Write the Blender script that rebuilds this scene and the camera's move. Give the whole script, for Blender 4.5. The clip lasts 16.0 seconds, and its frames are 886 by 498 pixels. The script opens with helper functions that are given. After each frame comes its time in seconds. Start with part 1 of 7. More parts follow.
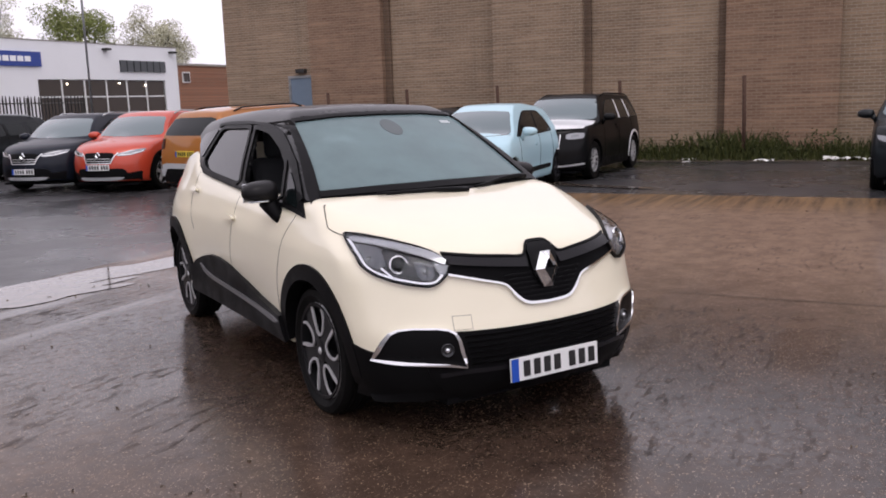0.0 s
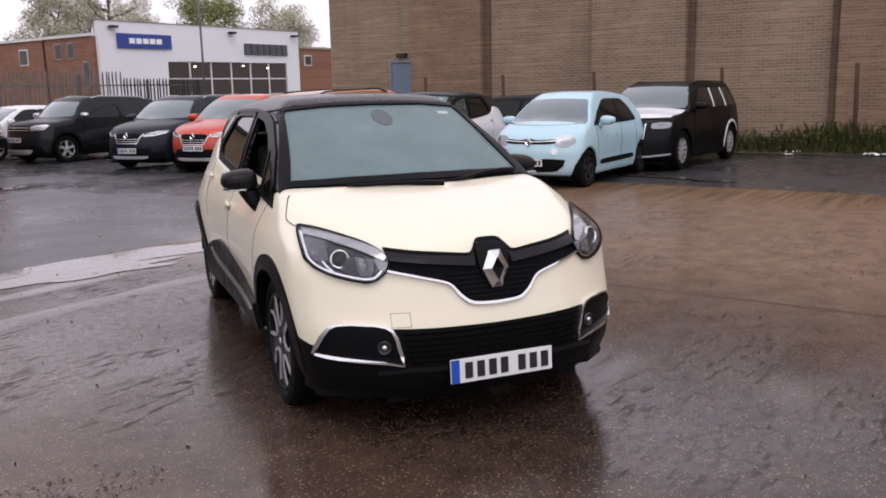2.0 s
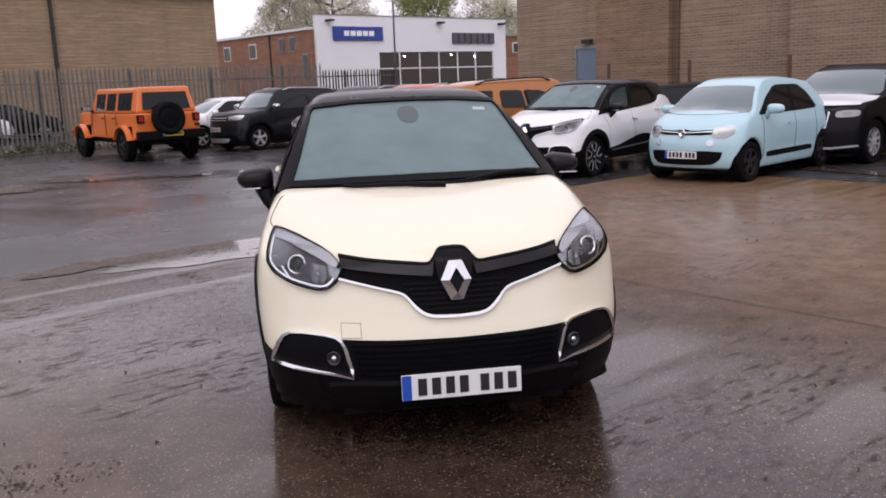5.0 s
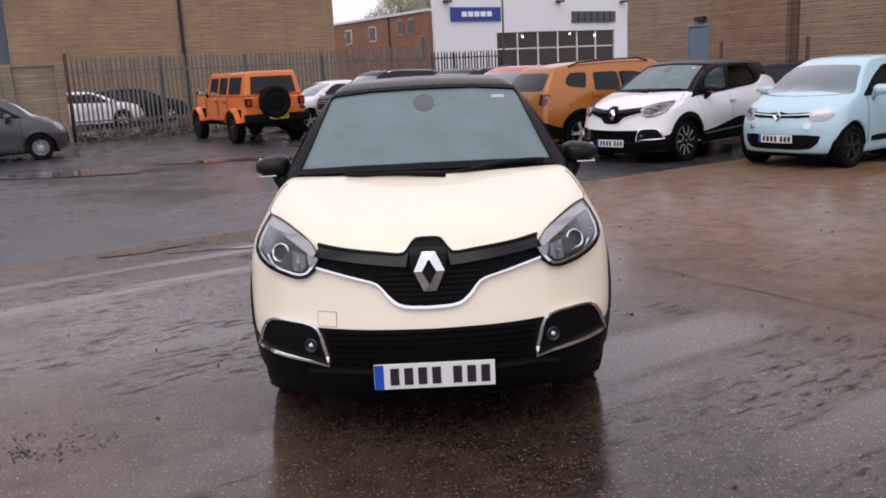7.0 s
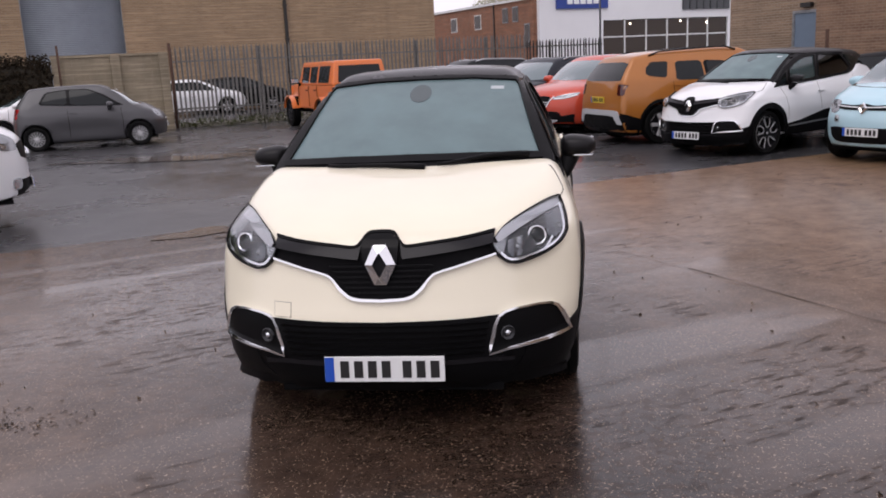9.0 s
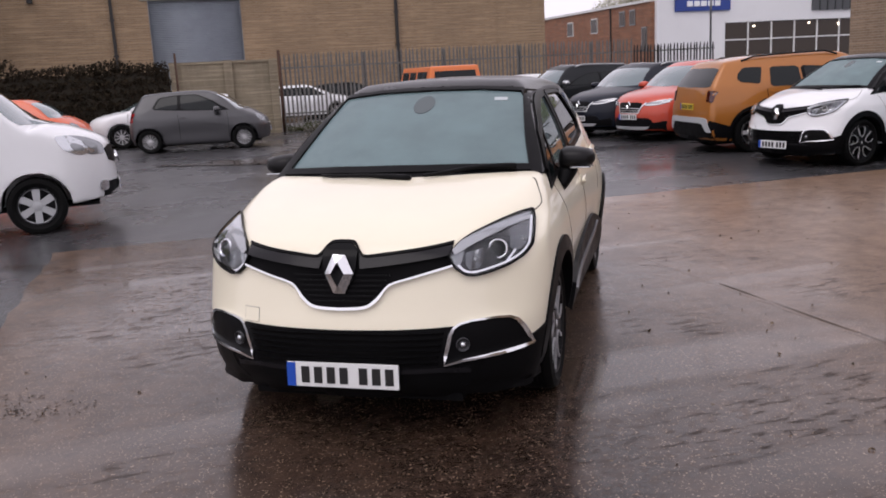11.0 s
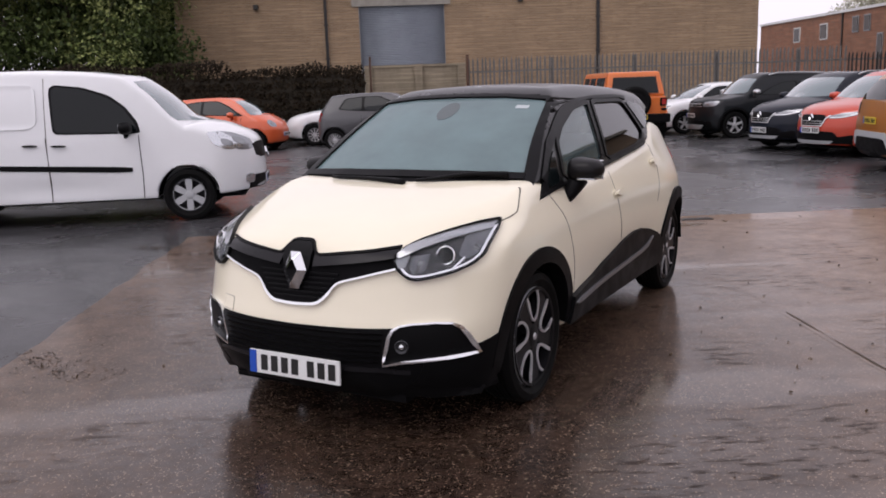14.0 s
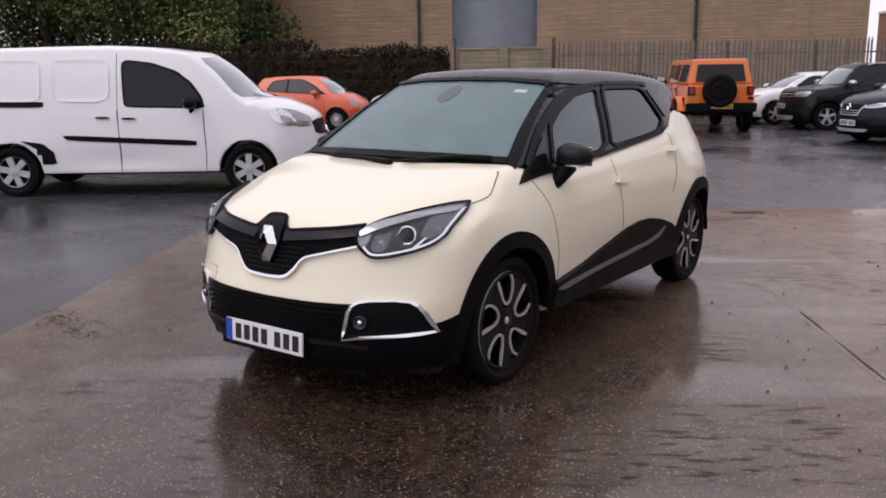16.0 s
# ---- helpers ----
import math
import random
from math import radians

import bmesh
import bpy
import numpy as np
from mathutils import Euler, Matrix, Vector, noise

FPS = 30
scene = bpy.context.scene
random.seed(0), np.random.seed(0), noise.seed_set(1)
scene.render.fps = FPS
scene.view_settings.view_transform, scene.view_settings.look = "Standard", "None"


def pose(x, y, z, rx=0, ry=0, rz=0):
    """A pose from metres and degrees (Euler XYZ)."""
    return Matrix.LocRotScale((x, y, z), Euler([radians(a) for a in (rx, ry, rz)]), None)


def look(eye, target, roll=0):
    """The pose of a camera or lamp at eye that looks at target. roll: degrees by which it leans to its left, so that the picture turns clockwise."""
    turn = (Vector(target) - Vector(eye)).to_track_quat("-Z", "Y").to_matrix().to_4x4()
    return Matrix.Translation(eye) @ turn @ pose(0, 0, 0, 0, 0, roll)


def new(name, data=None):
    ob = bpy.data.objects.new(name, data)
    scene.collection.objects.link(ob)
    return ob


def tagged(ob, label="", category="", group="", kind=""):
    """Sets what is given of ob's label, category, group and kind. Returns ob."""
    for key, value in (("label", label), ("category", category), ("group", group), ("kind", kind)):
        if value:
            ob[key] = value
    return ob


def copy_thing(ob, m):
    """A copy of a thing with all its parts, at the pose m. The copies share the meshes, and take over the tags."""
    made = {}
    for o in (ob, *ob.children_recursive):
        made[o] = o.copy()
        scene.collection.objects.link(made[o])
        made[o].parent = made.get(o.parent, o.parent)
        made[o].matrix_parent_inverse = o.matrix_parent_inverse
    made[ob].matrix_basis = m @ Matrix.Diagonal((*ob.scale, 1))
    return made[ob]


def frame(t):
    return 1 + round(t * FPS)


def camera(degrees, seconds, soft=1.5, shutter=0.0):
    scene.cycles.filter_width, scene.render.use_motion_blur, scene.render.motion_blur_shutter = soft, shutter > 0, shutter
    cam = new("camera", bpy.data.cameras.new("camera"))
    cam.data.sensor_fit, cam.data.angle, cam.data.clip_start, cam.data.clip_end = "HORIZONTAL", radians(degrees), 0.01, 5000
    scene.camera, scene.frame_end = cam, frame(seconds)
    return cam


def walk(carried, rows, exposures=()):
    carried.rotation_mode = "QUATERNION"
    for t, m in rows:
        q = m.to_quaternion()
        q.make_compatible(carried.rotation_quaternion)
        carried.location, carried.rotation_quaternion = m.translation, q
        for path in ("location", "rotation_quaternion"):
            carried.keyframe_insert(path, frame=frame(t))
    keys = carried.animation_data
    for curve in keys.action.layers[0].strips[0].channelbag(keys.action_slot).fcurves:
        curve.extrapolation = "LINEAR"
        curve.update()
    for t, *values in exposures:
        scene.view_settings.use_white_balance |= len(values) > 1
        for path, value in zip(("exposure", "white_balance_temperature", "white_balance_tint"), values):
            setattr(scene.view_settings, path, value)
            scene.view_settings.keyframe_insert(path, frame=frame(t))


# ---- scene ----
cam = camera(54.6, 16.0, 1.8)
PATH = [
    (0, (-2.466, -3.977, 1.557), (-1.451, -2.287, 1.223), -1.9),
    (0.5, (-2.249, -4.124, 1.57), (-1.309, -2.392, 1.229), -1.8),
    (1, (-2.065, -4.234, 1.573), (-1.177, -2.472, 1.242), -2.1),
    (1.5, (-1.864, -4.221, 1.563), (-1.041, -2.43, 1.226), -1.6),
    (2, (-1.714, -4.256, 1.574), (-0.947, -2.444, 1.212), -1.3),
    (2.5, (-1.526, -4.301, 1.58), (-0.828, -2.46, 1.227), -1.9),
    (3, (-1.306, -4.393, 1.593), (-0.705, -2.519, 1.236), -1.6),
    (3.5, (-1.136, -4.39, 1.576), (-0.614, -2.491, 1.226), -1.2),
    (4, (-0.925, -4.354, 1.589), (-0.49, -2.436, 1.226), -1.4),
    (4.2, (-0.858, -4.295, 1.587), (-0.451, -2.372, 1.216), -1.6),
    (6.3, (-0.133, -4.378, 1.605), (-0.036, -2.417, 1.222), -2.2),
    (6.5, (-0.083, -4.375, 1.606), (-0.012, -2.415, 1.211), -2.2),
    (7, (0.057, -4.365, 1.61), (0.062, -2.408, 1.201), -2.8),
    (7.5, (0.261, -4.428, 1.617), (0.174, -2.472, 1.207), -2.6),
    (8, (0.4, -4.395, 1.606), (0.28, -2.443, 1.187), -2.7),
    (8.5, (0.543, -4.339, 1.599), (0.371, -2.392, 1.174), -2.3),
    (9, (0.712, -4.281, 1.593), (0.467, -2.341, 1.17), -2.8),
    (9.2, (0.802, -4.307, 1.599), (0.518, -2.373, 1.176), -2.7),
    (11.3, (1.527, -4.15, 1.602), (0.958, -2.275, 1.202), -2.9),
    (11.5, (1.627, -4.121, 1.594), (1.016, -2.26, 1.187), -2.8),
    (12, (1.822, -4.093, 1.59), (1.152, -2.252, 1.191), -2.4),
    (12.5, (1.941, -3.948, 1.571), (1.222, -2.125, 1.168), -2.3),
    (13, (2.076, -3.893, 1.578), (1.286, -2.098, 1.184), -1.8),
    (13.5, (2.317, -3.847, 1.575), (1.424, -2.1, 1.19), -2.1),
    (14, (2.478, -3.816, 1.567), (1.511, -2.104, 1.197), -2.0),
    (14.5, (2.594, -3.725, 1.558), (1.589, -2.035, 1.193), -1.7),
    (15, (2.709, -3.619, 1.567), (1.65, -1.965, 1.191), -1.6),
    (15.5, (2.866, -3.566, 1.562), (1.759, -1.942, 1.193), -1.9),
    (16, (3.012, -3.547, 1.555), (1.862, -1.961, 1.151), -0.7),
]
walk(cam, [(t, look(eye, target, roll)) for t, eye, target, roll in PATH], [(0, 0.33, 6500, 17), (8, 0.28, 6500, 17), (12, 0.25, 6500, 17), (16, 0.24, 6500, 17)])

# ---- world and light: an even, rainy overcast ----
world = bpy.data.worlds.new("overcast_sky")
scene.world = world
world.use_nodes = True
wn, wl = world.node_tree.nodes, world.node_tree.links
sky = wn.new("ShaderNodeTexSky")
sky.sky_type, sky.sun_disc = "NISHITA", False
sky.sun_elevation, sky.sun_rotation = radians(48), radians(200)
sky.dust_density, sky.ozone_density = 4.0, 1.0
grey = wn.new("ShaderNodeHueSaturation")
grey.inputs["Saturation"].default_value = 0.08
cloud = wn.new("ShaderNodeMix")
cloud.data_type = "RGBA"
cloud.inputs["Factor"].default_value = 0.82
cloud.inputs["B"].default_value = (9.75, 9.45, 10.3, 1)
wl.new(sky.outputs["Color"], grey.inputs["Color"])
wl.new(grey.outputs["Color"], cloud.inputs["A"])
wl.new(cloud.outputs["Result"], wn["Background"].inputs["Color"])
wn["Background"].inputs["Strength"].default_value = 0.10
sun_data = bpy.data.lights.new("sun", "SUN")
sun_data.energy, sun_data.angle, sun_data.color = 0.6, radians(40), (1.0, 0.97, 0.93)
sun = new("sun", sun_data)
sun.matrix_world = look((0, 0, 30), (6, 16, 0))

# ---- materials ----


class Mat:
    """A small node builder round one Principled surface."""

    def __init__(self, name, colour=(0.5, 0.5, 0.5), rough=0.5, metal=0.0, **inputs):
        self.m = bpy.data.materials.new(name)
        self.m.use_nodes = True
        self.t = self.m.node_tree
        self.p = self.t.nodes["Principled BSDF"]
        self.p.inputs["Base Color"].default_value = (*colour, 1)
        self.p.inputs["Roughness"].default_value = rough
        self.p.inputs["Metallic"].default_value = metal
        for key, value in inputs.items():
            self.p.inputs[key.replace("_", " ")].default_value = value
        self.co = None

    def node(self, kind, **values):
        n = self.t.nodes.new(kind)
        for key, value in values.items():
            n.inputs[key.replace("_", " ")].default_value = value
        return n

    def link(self, a, b):
        self.t.links.new(a, b)

    def coords(self, scale=(1, 1, 1), turn=0.0):
        tc = self.node("ShaderNodeNewGeometry")
        mp = self.node("ShaderNodeMapping")
        mp.inputs["Scale"].default_value = scale
        mp.inputs["Rotation"].default_value = (0, 0, turn)
        self.link(tc.outputs["Position"], mp.inputs["Vector"])
        return mp.outputs["Vector"]

    def along(self, scale=(1, 1, 1), turn=0.0):
        """World position turned about z first, then scaled."""
        mp = self.node("ShaderNodeMapping")
        mp.inputs["Scale"].default_value = scale
        self.link(self.coords((1, 1, 1), turn), mp.inputs["Vector"])
        return mp.outputs["Vector"]

    def local(self, scale=(1, 1, 1)):
        tc = self.node("ShaderNodeTexCoord")
        mp = self.node("ShaderNodeMapping")
        mp.inputs["Scale"].default_value = scale
        self.link(tc.outputs["Object"], mp.inputs["Vector"])
        return mp.outputs["Vector"]

    def noise(self, vec, scale, detail=4.0, rough=0.55, out="Fac"):
        n = self.node("ShaderNodeTexNoise", Scale=scale, Detail=detail, Roughness=rough)
        self.link(vec, n.inputs["Vector"])
        return n.outputs[out]

    def ramp(self, fac, stops):
        n = self.t.nodes.new("ShaderNodeValToRGB")
        els = n.color_ramp.elements
        while len(els) < len(stops):
            els.new(0.5)
        for el, (pos, col) in zip(els, stops):
            el.position = pos
            el.color = (*col, 1) if isinstance(col, tuple) else (col, col, col, 1)
        self.link(fac, n.inputs["Fac"])
        return n.outputs["Color"]

    def mix(self, fac, a, b, mode="MIX"):
        n = self.t.nodes.new("ShaderNodeMix")
        n.data_type, n.blend_type = "RGBA", mode
        for value, sock in ((fac, "Factor"), (a, "A"), (b, "B")):
            s = n.inputs[sock]
            if isinstance(value, (int, float)):
                s.default_value = value if sock == "Factor" else (value, value, value, 1)
            elif isinstance(value, tuple):
                s.default_value = (*value, 1)
            else:
                self.link(value, s)
        return n.outputs["Result"]

    def set(self, sock, out):
        self.link(out, self.p.inputs[sock])

    def bump(self, height, strength=0.3, distance=0.01):
        n = self.node("ShaderNodeBump", Strength=strength, Distance=distance)
        self.link(height, n.inputs["Height"])
        self.link(n.outputs["Normal"], self.p.inputs["Normal"])


def paint(name, colour, rough=0.16, metal=0.0, coat=0.8, spec=0.4):
    """Car paint: rain-specked clear coat over a colour with slight dirt."""
    k = Mat(name, colour, 0.45, metal, Coat_Weight=coat, Coat_Roughness=0.05, Specular_IOR_Level=spec)
    v = k.local()
    big = k.noise(v, 1.7, 5)
    k.set("Base Color", k.mix(k.ramp(big, [(0.35, 0.0), (0.75, 0.35)]), colour, tuple(c * 0.86 for c in colour)))
    drops = k.noise(v, 160, 2)
    k.set("Coat Roughness", k.ramp(drops, [(0.45, 0.03), (0.75, 0.16)]))
    return k.m


def plastic(name, colour, rough=0.5, grain=220.0, strength=0.12, spec=0.16):
    k = Mat(name, colour, rough, Specular_IOR_Level=spec)
    v = k.local()
    k.bump(k.noise(v, grain, 2), strength, 0.002)
    k.set("Roughness", k.ramp(k.noise(v, 6, 4), [(0.3, rough * 0.75), (0.7, min(1.0, rough * 1.2))]))
    return k.m


GAP = Mat("panel_shadow_gap", (0.10, 0.092, 0.07), 0.8).m
CREAM = paint("cream_paint", (0.82, 0.765, 0.60))
BLACK_GLOSS = paint("black_paint", (0.004, 0.004, 0.0045), coat=0.14, spec=0.05)
BLACK_PLASTIC = plastic("black_plastic", (0.0045, 0.0045, 0.005), 0.42, spec=0.08)
DARK_INSIDE = plastic("dark_interior_trim", (0.005, 0.005, 0.0055), 0.7, spec=0.05)
SEAT_CLOTH = plastic("seat_cloth", (0.035, 0.036, 0.04), 0.9, 400, 0.3)
RUBBER = plastic("tyre_rubber", (0.006, 0.006, 0.006), 0.6, 90, 0.3, 0.08)
CHROME = Mat("chrome", (0.78, 0.79, 0.8), 0.09, 1.0).m
BRIGHT_TRIM = Mat("bright_trim", (0.80, 0.81, 0.82), 0.28, 0.65).m
# base colour lifted to grey-blue: the sky's reflection painted into the glass
SCREEN_SKY_TINT = Mat("parked_windscreen", (0.105, 0.145, 0.155), 0.05, 0.0, Coat_Weight=1.0, Coat_Roughness=0.02).m
SATIN = Mat("satin_silver", (0.55, 0.56, 0.57), 0.3, 1.0).m
ALLOY = Mat("machined_alloy", (0.54, 0.54, 0.55), 0.32, 0.4).m
WHEEL_BLACK = plastic("black_alloy", (0.008, 0.008, 0.009), 0.35)
ALLOY_DARK = plastic("dark_alloy", (0.025, 0.025, 0.028), 0.35)
SILVER_TRIM = plastic("silver_plastic", (0.42, 0.43, 0.44), 0.35)
WHITE_PLATE = Mat("white_plate", (0.72, 0.73, 0.72), 0.35).m
YELLOW_PLATE = Mat("yellow_plate", (0.70, 0.52, 0.05), 0.35).m
BLUE_BAND = Mat("plate_blue", (0.01, 0.07, 0.42), 0.35).m
INK = Mat("plate_ink", (0.01, 0.01, 0.01), 0.4).m
RED_LENS = Mat("red_lens", (0.35, 0.012, 0.012), 0.08, 0.0, Coat_Weight=1.0).m
ORANGE_LENS = Mat("orange_lens", (0.7, 0.22, 0.02), 0.1).m
LAMP_GLASS = Mat("lamp_reflector", (0.62, 0.64, 0.66), 0.12, 0.85).m
LAMP_DARK = Mat("lamp_housing", (0.035, 0.036, 0.039), 0.22, 0.5).m
TAIL_DARK = Mat("smoked_red_lens", (0.05, 0.006, 0.006), 0.1, 0.0, Coat_Weight=0.4).m
LAMP_MID = Mat("lamp_bowl", (0.30, 0.31, 0.325), 0.16, 0.6).m
LAMP_CORE = Mat("lamp_core", (0.28, 0.29, 0.30), 0.12, 0.7).m
TINT = Mat("tinted_window", (0.005, 0.0075, 0.008), 0.04, 0.0, Specular_IOR_Level=0.3).m


def sky_sheen_glass(name, tint, sheen, ior=1.75):
    """Car glass under a grey-blue diffuse layer that paints in the sky's reflection."""
    k = Mat(name, tint, 0.0, 0.0, Transmission_Weight=1.0, IOR=ior)
    # diffuse colour standing in for reflected sky, mixed unevenly over the glass
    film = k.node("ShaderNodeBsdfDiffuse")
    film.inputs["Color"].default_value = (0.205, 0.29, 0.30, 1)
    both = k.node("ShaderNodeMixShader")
    k.link(k.mix(k.noise(k.local(), 3.0, 4), sheen * 0.6, sheen * 1.5), both.inputs["Fac"])
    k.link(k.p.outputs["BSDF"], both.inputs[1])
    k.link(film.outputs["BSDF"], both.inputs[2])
    k.link(both.outputs["Shader"], k.t.nodes["Material Output"].inputs["Surface"])
    return k.m


CAR_GLASS = sky_sheen_glass("car_glass", (0.34, 0.43, 0.43), 0.11, 1.5)
SCREEN_GLASS = sky_sheen_glass("windscreen_glass", (0.22, 0.30, 0.31), 0.52, 1.7)
DARK_GLASS = Mat("privacy_glass", (0.022, 0.026, 0.028), 0.0, 0.0, Transmission_Weight=1.0, IOR=1.5).m
LENS_GLASS = Mat("lamp_lens", (0.96, 0.97, 0.98), 0.0, 0.0, Transmission_Weight=1.0, IOR=1.22).m
SENSOR = Mat("smoked_sensor_patch", (0.05, 0.07, 0.073), 0.2).m
STICKER = Mat("paper_sticker", (0.42, 0.46, 0.47), 0.6).m


def roof_paint():
    """Black roof, beaded with rain."""
    k = Mat("wet_black_roof", (0.005, 0.0047, 0.0055), 0.4, 0.0, Coat_Weight=0.5, Specular_IOR_Level=0.12)
    v = k.local()
    k.set("Coat Roughness", k.ramp(k.noise(v, 3.5, 6, 0.7), [(0.35, 0.08), (0.7, 0.32)]))
    k.bump(k.noise(v, 120, 2), 0.15, 0.002)
    return k.m


WET_ROOF = roof_paint()


def concrete_yard(name="wet_concrete"):
    """Old brown tamped concrete under a film of rain, paler where it drains."""
    k = Mat(name, (0.09, 0.07, 0.055), 0.6, 0.0, Specular_IOR_Level=0.08, Coat_Weight=1.0, Coat_IOR=1.52)
    turn = radians(-32)
    v = k.coords()
    large = k.noise(v, 0.42, 5, 0.6)
    mid = k.noise(v, 3.6, 8, 0.74)
    blot = k.noise(v, 17, 6, 0.75)
    fine = k.noise(v, 62, 4, 0.7)
    grit = k.noise(v, 95, 2, 0.5)
    # short tamping ridges, and worn smooth lanes, both running across the slab
    ridge = k.noise(k.along((4.6, 17.0, 1), turn), 1.0, 5, 0.7)
    lane = k.noise(k.along((0.16, 1.15, 1), turn), 1.0, 3, 0.5)
    smooth = k.ramp(lane, [(0.53, 0.0), (0.60, 1.0)])
    where = k.ramp(k.noise(v, 0.75, 4, 0.6), [(0.44, 0.0), (0.60, 1.0)])
    groove = k.mix(where, 0.0, k.ramp(ridge, [(0.535, 0.0), (0.62, 1.0)]), "MIX")
    groove = k.mix(smooth, groove, 0.0)
    sep = k.node("ShaderNodeSeparateXYZ")
    k.link(k.coords((1, 1, 1), turn), sep.inputs["Vector"])
    # how far the water has drained across the slab
    across = k.node("ShaderNodeMapRange", From_Min=-3.0, From_Max=10.0)
    k.link(sep.outputs["X"], across.inputs["Value"])
    wander = k.mix(0.09, across.outputs["Result"], large, "OVERLAY")
    dry = k.ramp(wander, [(0.04, 0.34), (0.16, 0.10), (0.25, 0.0), (0.33, 0.12), (0.42, 0.34), (0.54, 0.66), (1.0, 0.78)])
    base = k.ramp(mid, [(0.32, (0.006, 0.0030, 0.0018)), (0.5, (0.0155, 0.0078, 0.0047)), (0.68, (0.036, 0.0197, 0.0125))])
    base = k.mix(k.ramp(blot, [(0.52, 0.0), (0.64, 0.6)]), base, (0.05, 0.031, 0.0215))
    base = k.mix(k.ramp(fine, [(0.60, 0.0), (0.68, 0.55)]), base, (0.115, 0.075, 0.053))
    base = k.mix(k.ramp(grit, [(0.635, 0.0), (0.70, 0.9)]), base, (0.36, 0.27, 0.195))
    paler = k.ramp(mid, [(0.3, (0.16, 0.099, 0.066)), (0.7, (0.35, 0.235, 0.164))])
    paler = k.mix(k.ramp(fine, [(0.58, 0.0), (0.68, 0.5)]), paler, (0.30, 0.21, 0.15))
    base = k.mix(dry, base, paler)
    base = k.mix(k.mix(0.7, 0.0, groove), base, (0.013, 0.0072, 0.0047))
    # rust-brown run-off where the slab meets the weeds
    edge = k.node("ShaderNodeMapRange", From_Min=7.4, From_Max=8.8)
    k.link(sep.outputs["X"], edge.inputs["Value"])
    runs = k.noise(k.along((0.35, 5.0, 1), turn), 1.4, 5, 0.6)
    rust = k.mix(k.ramp(runs, [(0.35, 0.2), (0.6, 1.0)]), (0.045, 0.031, 0.019), (0.21, 0.125, 0.062))
    k.set("Base Color", k.mix(edge.outputs["Result"], base, rust))
    film = k.ramp(large, [(0.38, 0.18), (0.62, 0.09)])
    film = k.mix(k.ramp(blot, [(0.4, 0.0), (0.7, 0.6)]), film, 0.26)
    k.set("Coat Roughness", k.mix(smooth, film, 0.11))
    wet = k.ramp(large, [(0.38, 0.60), (0.64, 1.0)])
    wet = k.mix(k.ramp(blot, [(0.48, 0.0), (0.66, 0.7)]), wet, 0.35)
    wet = k.mix(smooth, wet, 1.0)
    wet = k.mix(groove, wet, 0.12)
    k.set("Coat Weight", k.mix(dry, wet, 0.34))
    bump = k.node("ShaderNodeBump", Strength=0.5, Distance=0.012)
    k.link(k.mix(0.5, k.mix(0.5, fine, blot), k.mix(groove, 1.0, 0.0)), bump.inputs["Height"])
    k.link(bump.outputs["Normal"], k.p.inputs["Normal"])
    soft = k.node("ShaderNodeBump", Strength=0.22, Distance=0.006)
    k.link(k.mix(0.45, k.noise(v, 38, 5, 0.68), k.mix(groove, 1.0, 0.0)), soft.inputs["Height"])
    calm = k.node("ShaderNodeMix")
    calm.data_type = "VECTOR"
    geo = k.node("ShaderNodeNewGeometry")
    k.link(smooth, calm.inputs["Factor"])
    k.link(soft.outputs["Normal"], calm.inputs[4])
    k.link(geo.outputs["Normal"], calm.inputs[5])
    k.link(calm.outputs[1], k.p.inputs["Coat Normal"])
    return k.m


def asphalt_yard():
    k = Mat("wet_asphalt", (0.05, 0.05, 0.052), 0.7, 0.0, Specular_IOR_Level=0.2, Coat_Weight=1.0, Coat_IOR=1.245)
    v = k.coords()
    large = k.noise(v, 0.3, 5, 0.62)
    mid = k.noise(v, 1.6, 6, 0.6)
    fine = k.noise(v, 90, 3, 0.6)
    base = k.ramp(mid, [(0.3, (0.015, 0.0145, 0.016)), (0.7, (0.046, 0.045, 0.048))])
    base = k.mix(k.ramp(fine, [(0.62, 0.0), (0.75, 0.5)]), base, (0.13, 0.125, 0.12))
    k.set("Base Color", base)
    k.set("Coat Roughness", k.ramp(large, [(0.42, 0.34), (0.52, 0.24), (0.64, 0.08)]))
    k.bump(k.mix(0.5, fine, mid), 0.4, 0.01)
    soft = k.node("ShaderNodeBump", Strength=0.26, Distance=0.008)
    k.link(k.noise(v, 15, 5, 0.7), soft.inputs["Height"])
    k.link(soft.outputs["Normal"], k.p.inputs["Coat Normal"])
    return k.m


def puddle_water():
    k = Mat("puddle_water", (0.05, 0.04, 0.032), 0.5, 0.0, Coat_Weight=1.0, Coat_Roughness=0.04, Coat_IOR=1.42)
    v = k.coords()
    k.set("Base Color", k.ramp(k.noise(v, 9, 5), [(0.35, (0.045, 0.032, 0.024)), (0.7, (0.11, 0.082, 0.062))]))
    soft = k.node("ShaderNodeBump", Strength=0.06, Distance=0.004)
    k.link(k.noise(v, 14, 2), soft.inputs["Height"])
    k.link(soft.outputs["Normal"], k.p.inputs["Coat Normal"])
    return k.m


